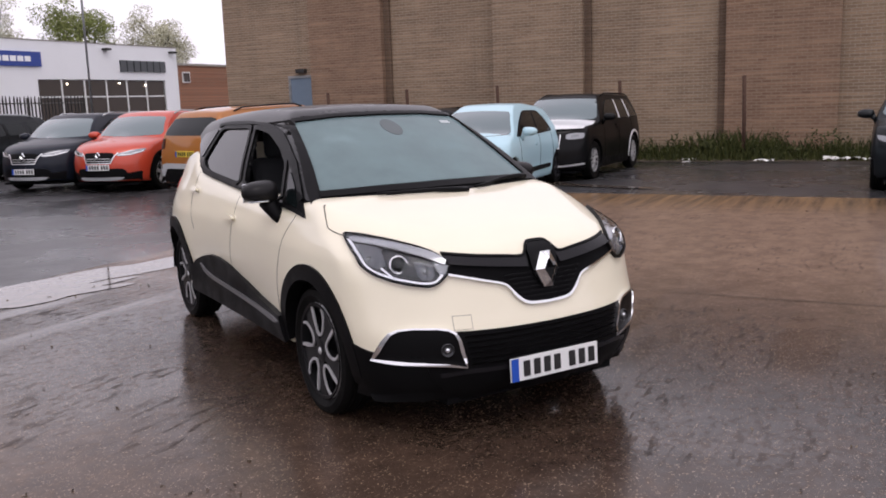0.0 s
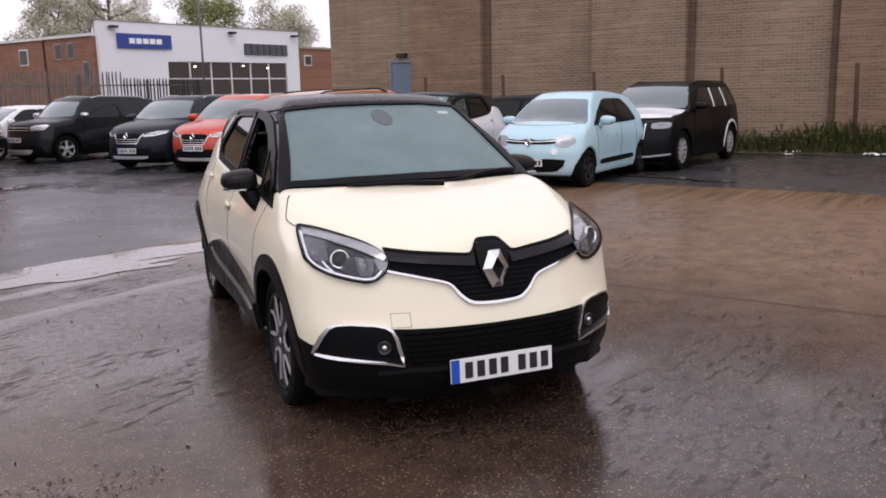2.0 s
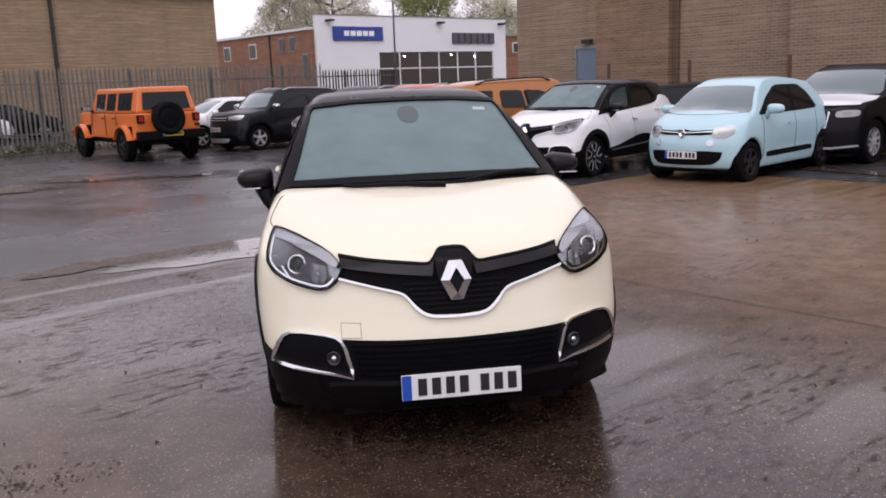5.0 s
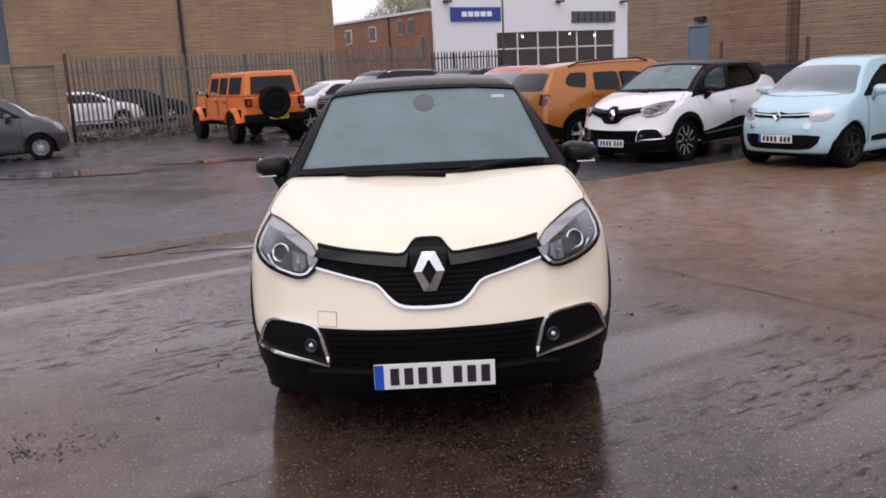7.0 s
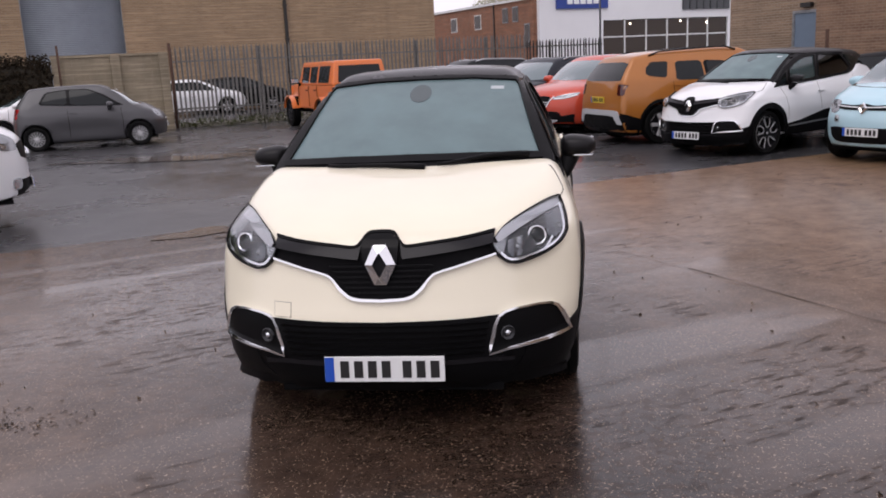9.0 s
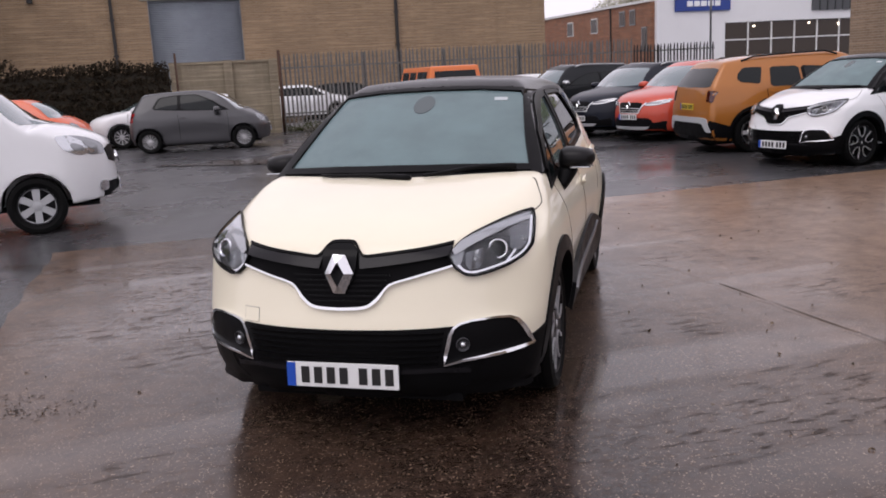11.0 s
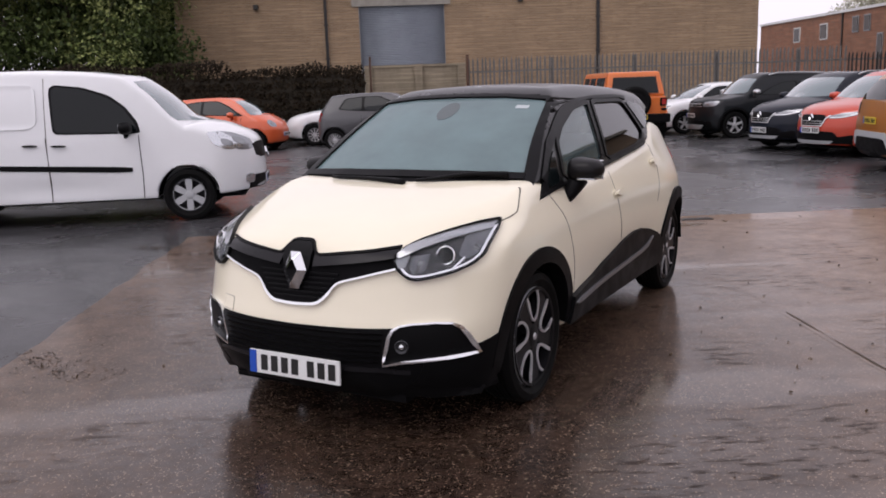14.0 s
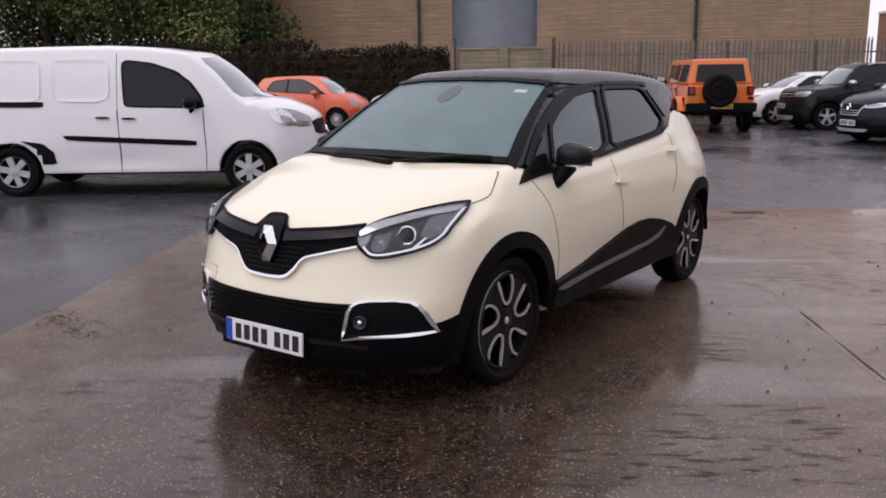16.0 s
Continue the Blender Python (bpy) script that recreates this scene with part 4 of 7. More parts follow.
for i, q in enumerate(((1.35, 4.70, 1.45, 0.42, -6, 3), (0.75, 4.40, 0.85, 0.24, -14, 15), (-0.1, 4.95, 0.6, 0.22, 6, 4), (0.55, 13.7, 2.1, 0.42, -28, 6), (3.6, 13.3, 1.5, 0.30, -30, 7), (11.3, 4.6, 2.2, 0.45, 80, 11))):
    puddle(*q, 0.010 + 0.0012 * i)
# a narrow gully grating at the slab's edge
drain = tagged(new("drain_grating"), "small dark slotted drain grating at the slab edge", "drain")
drain.matrix_world = SITE @ pose(3.2, 4.82, 0.008)
for i in range(8):
    box("slot", i * 0.045, 0, 0, i * 0.045 + 0.028, 0.14, 0.006, DARK_STEEL, drain)


def wall_box(name, a0, b0, z0, a1, b1, z1, mat, parent=None, label=""):
    ob = box(name, a0, b0, z0, a1, b1, z1, mat, parent, label)
    if parent is None:
        ob.matrix_basis = SITE
    return ob


def building(name, label):
    ob = tagged(new(name), label, "building")
    ob.matrix_world = SITE
    return ob


# large warehouse beside the yard
ware = building("warehouse", "tall buff brick warehouse wall with projecting brick bays")
wall_box("wall", 18.7, -45, 0, 34, 17.45, 5.75, BRICK_TAN, ware)
for b0, mat in ((11.3, BRICK_RED), (5.1, BRICK_TAN), (-1.17, BRICK_RED), (-7.4, BRICK_TAN), (-13.6, BRICK_RED)):
    wall_box("bay", 18.42, b0, 0, 18.72, b0 + 2.6, 5.74, mat, ware)
# narrow strips of darker brick along one edge of some bays
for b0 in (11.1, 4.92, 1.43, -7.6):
    wall_box("dark_strip", 18.60, b0, 0, 18.73, b0 + 0.2, 5.73, BRICK_DARK, ware, "brick strip darkened by rain run-off")
wall_box("brick_panel", 18.64, 13.9, 0, 18.71, 17.44, 5.74, BRICK_TAN, ware)
wall_box("parapet", 18.36, -45.1, 5.75, 34.1, 17.55, 5.95, CONCRETE, ware)
# its steel door
sd = wall_box("door", 18.62, 13.9, 0.42, 18.72, 14.82, 2.5, DOOR_BLUE, ware, "blue-grey steel door")
for b0, b1, z0, z1 in ((13.82, 13.9, 0.4, 2.58), (14.82, 14.9, 0.4, 2.58), (13.9, 14.82, 2.5, 2.58)):
    wall_box("door_frame", 18.59, b0, z0, 18.73, b1, z1, GALV, ware)
wall_box("door_lamp", 18.5, 14.2, 2.66, 18.72, 14.55, 2.78, DARK_STEEL, ware)
wall_box("door_step", 17.9, 13.6, 0, 18.7, 15.1, 0.4, CONCRETE, ware)

# yard-side warehouse with the roller shutter
store = building("storage_building", "long yellow brick storage building with flat roof and steel shutter")
for a0, a1, z0, z1 in ((-9.86, -1.6, 0, 6.0), (-1.6, 2.32, 5.35, 6.0), (2.32, 16.97, 0, 6.0)):
    wall_box("wall", a0, 36, z0, a1, 36.35, z1, BRICK_SITE, store)
wall_box("end_wall", -9.86, 36.35, 0, -9.5, 48, 6.0, BRICK_SITE, store)
wall_box("end_wall", 16.6, 36.35, 0, 16.97, 48, 6.0, BRICK_SITE, store)
wall_box("back_wall", -9.5, 47.7, 0, 16.6, 48, 6.0, BRICK_SITE, store)
wall_box("roof", -10.05, 35.8, 6.0, 17.15, 48.2, 6.28, ROOF_FELT, store)
wall_box("lintel", -1.9, 35.93, 5.3, 2.6, 36.0, 5.6, CONCRETE, store)
shut = wall_box("shutter", -1.58, 36.14, 0, 2.3, 36.2, 5.34, SHUTTER, store, "grey steel roller shutter")
for i in range(70):
    v, fc = tube([(-1.56, 36.14, 0.04 + i * 0.076), (2.28, 36.14, 0.04 + i * 0.076)], [0.034, 0.034], 6)
    o = obj("slat", v, fc, SHUTTER, shut, "", True)
for a in (-1.66, 2.3):
    wall_box("shutter_guide", a, 36.05, 0, a + 0.1, 36.16, 5.34, GALV, store)
for a in (-3.16, 9.34):
    wall_box("drainpipe", a, 35.88, 0, a + 0.13, 35.99, 6.0, DARK_STEEL, store)
    for z in (1.5, 3.0, 4.5):
        wall_box("pipe_bracket", a - 0.04, 35.87, z, a + 0.17, 35.995, z + 0.06, DARK_STEEL, store)
for a in (5.7, -6.3):
    wall_box("wall_lamp", a, 35.75, 5.3, a + 0.2, 36.0, 5.5, DARK_STEEL, store)

# showroom
show = building("showroom", "white clad car showroom with dark glazing and two fascia signs")
wall_box("wall", 31.7, 50.0, 4.15, 50.7, 50.3, 6.75, WHITE_CLAD, show)
wall_box("wall", 31.7, 50.0, 0, 37.2, 50.3, 4.15, WHITE_CLAD, show)
wall_box("wall", 49.2, 50.0, 0, 50.7, 50.3, 4.15, WHITE_CLAD, show)
wall_box("side_wall", 50.4, 50.3, 0, 50.7, 62, 6.7, WHITE_CLAD, show)
wall_box("coping", 31.65, 49.96, 6.75, 50.75, 50.34, 6.82, CONCRETE, show)
wall_box("roof", 31.75, 50.32, 5.6, 50.38, 62, 5.72, CONCRETE, show)
wall_box("inner_wall", 37.2, 53.0, 0, 49.2, 53.1, 4.1, weathered("showroom_inside", (0.30, 0.18, 0.10), 0.7, 0, 0.5, 0.7, 0.3), show)
for i in range(6):
    a = 37.2 + i * 2.0
    for z0, z1 in ((0.3, 2.85), (2.95, 4.12)):
        pn = wall_box("window_pane", a + 0.06, 50.12, z0, a + 1.94, 50.15, z1, SHOW_GLASS, show)
    wall_box("mullion", a - 0.06, 50.06, 0, a + 0.06, 50.2, 4.15, FRAME_WHITE, show)
wall_box("transom", 37.2, 50.07, 2.85, 49.2, 50.19, 2.95, FRAME_WHITE, show)
for a, z in ((39.6, 3.75), (44.4, 3.85), (47.0, 3.7)):
    wall_box("ceiling_lamp", a, 50.02, z, a + 0.11, 50.06, z + 0.11, ROOM_LIGHT, show)
sign = wall_box("sign", 33.1, 49.86, 4.98, 37.55, 50.0, 5.97, SIGN_BLUE, show, "blue fascia sign with plain white shapes")
for i in range(5):
    a = 34.0 + i * 0.56
    wall_box("sign_shape", a, 49.82, 5.3, a + 0.44, 49.87, 5.66, SIGN_WHITE, sign)
for i in range(7):
    a = 44.6 + i * 0.68
    wall_box("fascia_shape", a, 49.86, 4.76, a + 0.56, 50.0, 5.62, SIGN_DARK, show)
for a in (32.5, 43.0, 49.8):
    wall_box("flood_lamp", a, 49.5, 6.3, a + 0.5, 50.0, 6.45, DARK_STEEL, show)

wing = building("brick_wing", "low red-brown brick wing with small white windows")
wall_box("wall", 31.4, 50.3, 0, 31.7, 70, 5.75, BRICK_WING, wing)
wall_box("roof", 31.28, 50.32, 5.75, 31.74, 70, 5.93, FRAME_WHITE, wing)
wall_box("roof_deck", 31.74, 62.02, 5.6, 45, 70, 5.75, CONCRETE, wing)
for b0, z0, w, h in ((58.2, 4.05, 1.1, 1.15), (53.9, 4.3, 0.8, 1.1), (52.4, 4.3, 0.8, 1.1), (50.8, 2.4, 0.7, 1.7), (62.5, 4.05, 1.1, 1.15)):
    win = wall_box("window", 31.34, b0, z0, 31.42, b0 + w, z0 + h, FRAME_WHITE if w > 1 else GALV, wing)
    wall_box("pane", 31.32, b0 + 0.08, z0 + 0.08, 31.345, b0 + w - 0.08, z0 + h - 0.08, SHOW_GLASS, win)
wall_box("drainpipe", 31.3, 56.0, 0, 31.4, 56.1, 5.75, DARK_STEEL, wing)

annex = building("brick_annex", "brick building with a dark upright hoarding and small window")
wall_box("wall", 51.5, 57, 0, 72, 57.4, 5.9, BRICK_WING, annex)
wall_box("roof", 51.4, 56.9, 5.9, 72, 66, 6.1, CONCRETE, annex)
wall_box("hoarding", 54.0, 56.7, 0, 56.6, 56.95, 5.3, DARK_STEEL, annex)
wall_box("hoarding_edge", 56.6, 56.65, 0, 56.75, 57.0, 5.4, FRAME_WHITE, annex)
wn1 = wall_box("window", 58.6, 56.9, 4.3, 59.6, 57.0, 5.3, FRAME_WHITE, annex)
wall_box("pane", 58.7, 56.87, 4.4, 59.5, 56.92, 5.2, SHOW_GLASS, wn1)

# boundary: block wall, ivy wall, palisade fence
bw = tagged(wall_box("block_wall", -1.0, 24.0, 0, 2.28, 24.2, 2.26, BLOCKWORK), "stained concrete block boundary wall", "wall", "", "structure")
wall_box("coping", -1.02, 23.96, 2.26, 2.30, 24.24, 2.33, BLOCKWORK, bw)
for a in (-1.0, 0.62, 2.02):
    wall_box("pier", a, 23.9, 0, a + 0.26, 24.02, 2.34, BLOCKWORK, bw)
iw = tagged(wall_box("boundary_wall", -45, 24.05, 0, -1.02, 24.25, 2.1, weathered("mossed_wall", (0.045, 0.038, 0.026), 0.9, 0, 2.0)), "boundary wall overgrown with dark ivy", "wall", "", "structure")


def pale_mesh():
    w = 0.031
    vs = []
    for y in (-0.004, 0.006):
        vs += [(-w, y, 0.08), (w, y, 0.08), (w, y, 2.35), (w * 0.5, y, 2.43), (0, y, 2.49), (-w * 0.5, y, 2.43), (-w, y, 2.35)]
    for i in (2, 3, 4, 5, 6):
        vs[i] = (vs[i][0], vs[i][1] - (0.0 if i in (2, 6) else 0.02), vs[i][2])
    n = 7
    fs = [tuple(range(n)), tuple(range(2 * n - 1, n - 1, -1))] + [(i, i + n, (i + 1) % n + n, (i + 1) % n) for i in range(n)]
    return vs, fs


fence = tagged(new("palisade_fence"), "weathered grey steel palisade fence with pointed pales", "fence")
fence.matrix_world = SITE
pale_data = data_of("pale", *pale_mesh(), FENCE_GREY, False)
pale_dark = data_of("pale_dark", *pale_mesh(), DARK_STEEL, False)
rng = random.Random(4)
a = 2.42
while a < 18.5:
    dark = a > 15.0
    o = new("pale", pale_dark if dark else pale_data)
    o.parent = fence
    o.matrix_basis = pose(a, 24.04, rng.uniform(-0.015, 0.015), 0, rng.uniform(-0.7, 0.7), 0) @ Matrix.Diagonal((1, 1, 0.91 if dark else 1, 1))
    a += 0.138
for z in (0.55, 2.0):
    wall_box("rail", 2.36, 24.055, z, 18.5, 24.10, z + 0.05, FENCE_GREY, fence)
a = 2.38
while a < 18.5:
    wall_box("post", a, 24.10, 0, a + 0.06, 24.20, 2.42 if a < 15 else 2.2, FENCE_GREY, fence)
    a += 2.75
plinth = tagged(wall_box("kerb", 2.36, 23.92, 0, 18.5, 24.25, 0.12, CONCRETE), "low concrete strip under the fence", "kerb", "", "structure")


def lone_post(a, b, h, mat, name, label, r=0.045):
    v, fc = tube([(0, 0, 0), (0.01, 0, h * 0.5), (0.0, 0.02, h)], [r, r, r * 0.95], 8)
    p = obj(name, v, fc, mat, None, "", True)
    p.matrix_basis = Matrix.Translation(site(a, b))
    return tagged(p, label, "post", name + "s")


for b in (12.6, 9.92, 7.14, 3.8, 0.82, -2.2, -5.2):
    lone_post(17.4, b, 1.98, RUST, "fence_post", "rusted steel fence post standing in weeds", 0.05)

lone_post(-0.82, 23.84, 2.62, RUST, "wall_post", "thin rusted post on the boundary wall", 0.035)
lone_post(2.33, 23.84, 2.58, RUST, "wall_post", "thin rusted post on the boundary wall", 0.05)
lp = lone_post(16.7, 21.7, 12.0, GALV, "lamp_column", "slim grey steel lamp column", 0.038)

# litter blown against the weeds
for a, b, s, seed in ((16.98, 2.0, 0.16, 1), (16.48, 0.26, 0.22, 2), (17.0, -1.45, 0.5, 3), (16.2, 1.9, 0.1, 4), (16.9, -3.4, 0.2, 5)):
    r = random.Random(seed)
    n = 9
    vs = [(s * 2 * (i / (n - 1) - 0.5), s * 0.5 * (j / 3 - 0.5) + r.uniform(-0.02, 0.02), 0.02 + r.uniform(0, 0.10) * (s + 0.4)) for i in range(n) for j in range(4)]
    fs = [(i * 4 + j, i * 4 + 4 + j, i * 4 + 5 + j, i * 4 + 1 + j) for i in range(n - 1) for j in range(3)]
    o = obj("litter", vs, fs, LITTER, None, "", True)
    o.matrix_basis = SITE @ pose(a, b, 0, 0, 0, 90)
    tagged(o, "crumpled white plastic litter among the weeds", "litter", "litter")

# ---- the cream crossover in the middle of the yard ----
HERO = dict(wb=2.606, hw=0.875, r=0.33, arch=0.385, floor=0.285, rise=-0.04, crown=curve((-0.9, 0.12), (-0.4, 0.10), (0.0, 0.055), (0.2, 0.045), (0.45, 0.10), (0.75, 0.12), (3.4, 0.12)), belt=1.03, h=1.57, fo=0.86, ro=0.66, top=0.72, tail_y=2.95,
            bulge=0.030, scoop=0.03, nose_round=curve((0.3, 0.60), (0.74, 0.60), (0.84, 0.68), (0.95, 1.0), (1.2, 1.05)), nose_pow=3.0, edge=0.06, corner=0.07, screen_round=0.34, rail=0.06, roof_crown=0.085)
HERO["plan"] = curve((-1.0, 0.80), (-0.5, 0.835), (0.0, 0.855), (0.6, 0.862), (1.3, 0.868), (2.2, 0.87), (2.7, 0.84), (3.3, 0.70))
HERO["sect"] = curve((0.1, -0.08), (0.3, -0.03), (0.5, -0.005), (0.68, 0.0), (0.82, -0.008), (0.95, -0.045), (1.05, -0.088), (1.25, -0.172), (1.45, -0.282), (1.6, -0.38))
HERO["front"] = curve((0.15, -0.70), (0.24, -0.79), (0.34, -0.832), (0.5, -0.842), (0.62, -0.815), (0.73, -0.788), (0.84, -0.765), (0.89, -0.735), (0.95, -0.64), (1.1, -0.32), (1.6, 0.5))
HERO["rear"] = curve((0.15, 3.05), (0.4, 3.24), (0.7, 3.26), (1.0, 3.18), (1.2, 3.04), (1.4, 2.86), (1.6, 2.66))
HERO["deck"] = curve((-0.95, 0.86), (-0.78, 0.905), (-0.5, 0.98), (-0.25, 1.035), (0.0, 1.075), (0.12, 1.098), (0.25, 1.108), (0.45, 1.092), (0.75, 1.105), (1.2, 1.133), (1.9, 1.182), (2.1, 1.198), (2.28, 1.222), (2.49, 1.322), (2.65, 1.40), (2.9, 1.43), (3.3, 1.43))
HERO["screen"] = curve((0.85, -0.34), (1.085, 0.05), (1.3, 0.425), (1.495, 0.82), (1.7, 1.25))
HERO["roof"] = curve((0.0, 1.46), (0.72, 1.525), (1.1, 1.572), (1.5, 1.58), (2.0, 1.562), (2.5, 1.525), (3.0, 1.465), (3.4, 1.42))
hero_low, hero_up = fields(HERO)
hero_solid, _ = fields(dict(HERO, arch=-1.0))
hero = tagged(new("crossover_car"), "cream crossover with black roof standing on wet concrete", "car")
HERO_LO, HERO_HI = (0, -1.0, 0.12), (0.96, 3.4, 1.66)


def hero_hull(x, y, z):
    return np.minimum(hero_low(x, y, z), np.maximum(hero_up(x, y, z), 0.95 - z))


def hero_body(x, y, z):
    f = hero_low(x, y, z)
    ax = np.abs(x)
    cabin = mx(ax - 0.66, 0.30 + 0.34 * ax * ax - y, y - 2.95, 0.55 - z)
    return np.maximum(f, -cabin)


FRONT_PANE = [(0.575, 1.052), (1.25, 1.085), (1.37, 1.335), (1.445, 1.440), (1.38, 1.447), (1.13, 1.420), (0.85, 1.340), (0.675, 1.255)]
QUARTER_PANE = [(0.30, 1.030), (0.50, 1.045), (0.575, 1.215), (0.46, 1.150)]
REAR_PANE = [(1.33, 1.090), (2.04, 1.134), (2.15, 1.155), (2.245, 1.21), (2.13, 1.422), (2.06, 1.445), (1.535, 1.452), (1.45, 1.335)]
TAIL_PANE = [(2.30, 1.225), (2.42, 1.262), (2.56, 1.325), (2.50, 1.39), (2.22, 1.425), (2.19, 1.415)]
SCREEN = [(-0.712, 1.075), (-0.45, 1.084), (0, 1.088), (0.45, 1.084), (0.712, 1.075), (0.556, 1.480), (0.30, 1.502), (0, 1.507), (-0.30, 1.502), (-0.556, 1.480)]


def hero_top(x, y, z):
    hull = hero_up(x, y, z) + 0.004
    ax = np.abs(x)
    f = mx(hull, HERO["deck"](y) - HERO["crown"](y) * ax * ax - 0.012 - z, -(hull + 0.035))
    for pane in (FRONT_PANE, REAR_PANE):
        hole = np.maximum(in_poly(np.broadcast_to(y, f.shape), np.broadcast_to(z, f.shape), soften(pane, 1, 0.12)) + 0.0, 0.3 - ax)
        f = np.maximum(f, -hole)
    hole = np.maximum(in_poly(np.broadcast_to(x, f.shape), np.broadcast_to(z, f.shape), SCREEN), y - (HERO["screen"](z) + 0.34 * ax * ax + 0.15))
    return np.maximum(f, -hole)


skin_obj("body", hero_body, HERO_LO, HERO_HI, 0.018, CREAM, hero, "cream painted body shell")
skin_obj("roof", hero_top, HERO_LO, HERO_HI, 0.018, WET_ROOF, hero, "black roof and pillars beaded with rain")

# wheel arches, sills and underside
box("underbody", -0.66, 0.42, 0.235, 0.66, 2.2, 0.292, DARK_INSIDE, hero)
# added low front block, keeps skylight off the ground under the bumper
box("undertray_block", -0.50, -0.70, 0.170, 0.50, -0.38, 0.235, DARK_INSIDE, hero)
box("undertray_block", -0.45, -0.42, 0.215, 0.45, 3.0, 0.30, DARK_INSIDE, hero)
for y0 in (0, 2.606):
    for s in (1, -1):
        v, fc = arch_liner(0.379, 0.46 * s, 0.82 * s)
        o = obj("arch_liner", v, fc, DARK_INSIDE, hero, "", True)
        o.matrix_basis = pose(0, y0, 0.33)
SIDES = ("left", "right")


def arc(y0, z0, r, a0, a1, n=26):
    return [(y0 + math.cos(a) * r, z0 + math.sin(a) * r) for a in np.linspace(radians(a0), radians(a1), n)]


front_arch = arc(0, 0.33, 0.374, -3, 190) + arc(0, 0.33, 0.452, 190, 1)
rear_arch = arc(2.606, 0.33, 0.374, -6, 186) + arc(2.606, 0.33, 0.452, 184, -4)
GRAPHITE = Mat("graphite_trim", (0.16, 0.16, 0.165), 0.3, 0.4).m
for view in SIDES:
    patch("arch_trim", hero_solid, front_arch, view, BLACK_PLASTIC, hero, 0.012, 0.07, 0.06, "black plastic wheel arch trim")
    patch("arch_trim", hero_solid, rear_arch, view, BLACK_PLASTIC, hero, 0.018, 0.07, 0.06, "black plastic wheel arch trim")
    sill = patch("sill_trim", hero_solid, [(0.41, 0.30), (2.21, 0.30), (2.165, 0.47), (2.06, 0.53), (1.92, 0.572), (1.74, 0.603), (1.56, 0.612), (1.38, 0.594), (1.14, 0.540), (0.82, 0.475), (0.43, 0.440)], view, BLACK_PLASTIC, hero,
                 lambda u, v: 0.014 + 0.020 * np.clip((0.62 - v) / 0.2, 0, 1), 0.04, 0.06, "black plastic sill cladding rising towards the rear wheel")
    strip = spline([(0.44, 0.408), (0.85, 0.417), (1.40, 0.438), (1.70, 0.452), (1.86, 0.478), (1.95, 0.522)], 6)
    patch("sill_strip", hero_solid, band(strip, [0.006] + [0.024] * (len(strip) - 6) + [0.020, 0.016, 0.012, 0.008, 0.004]), view, GRAPHITE, sill, lambda u, v: 0.038 + 0.010 * np.clip((0.5 - v) / 0.1, 0, 1), 0.014, 0.06)
    patch("rear_bumper_trim", hero_low, [(3.02, 0.34), (3.2, 0.34), (3.22, 0.50), (3.06, 0.50)], view, BLACK_PLASTIC, hero, 0.008, 0.02, 0.06)
    patch("front_corner_trim", hero_solid, [(-0.72, 0.21), (-0.37, 0.21), (-0.42, 0.47), (-0.52, 0.445), (-0.70, 0.42)], view, BLACK_PLASTIC, hero, 0.009, 0.02, 0.05)
    # panel gaps
    for line, w in (([(0.30, 1.0), (0.40, 0.86), (0.47, 0.62), (0.48, 0.46)], 0.0035), ([(1.262, 1.065), (1.265, 0.85), (1.30, 0.68), (1.32, 0.60)], 0.0035),
                    ([(2.26, 1.14), (2.24, 0.98), (2.14, 0.82), (2.08, 0.74)], 0.0035)):
        patch("panel_gap", hero_low, band(spline(line, 5), w), view, GAP, hero, 0.0018, 0.004, 0.06)
    for y, z in ((1.305, 0.893), (2.20, 1.005)):
        cup = patch("handle_recess", hero_low, soften([(y - 0.10, z - 0.03), (y + 0.10, z - 0.025), (y + 0.10, z + 0.03), (y - 0.10, z + 0.025)], 3), view, CREAM, hero, 0.003, 0.006, 0.04)
        patch("door_handle", hero_low, soften([(y - 0.105, z - 0.016), (y + 0.09, z - 0.010), (y + 0.095, z + 0.020), (y - 0.10, z + 0.014)], 2), view, CREAM, hero, 0.034, 0.022, 0.05, "cream door handle")
    patch("tail_light", hero_low, soften([(2.98, 0.93), (3.16, 0.93), (3.14, 1.10), (3.0, 1.13)], 2), view, RED_LENS, hero, 0.012, 0.03, 0.05, "red tail light")
    # black belt moulding between doors and glass, and the dark sail at the mirror's foot
    patch("belt_trim", hero_hull, band(spline([(0.20, 1.003), (0.52, 1.030), (1.21, 1.068), (2.06, 1.124), (2.20, 1.150)], 6), 0.018), view, BLACK_PLASTIC, hero, 0.006, 0.012, 0.06)
    patch("mirror_sail", hero_hull, [(0.165, 0.992), (0.52, 1.026), (0.56, 1.06), (0.40, 1.11), (0.29, 1.065), (0.22, 1.03)], view, BLACK_GLOSS, hero, 0.005, 0.012, 0.05, "black triangle at the foot of the pillar")

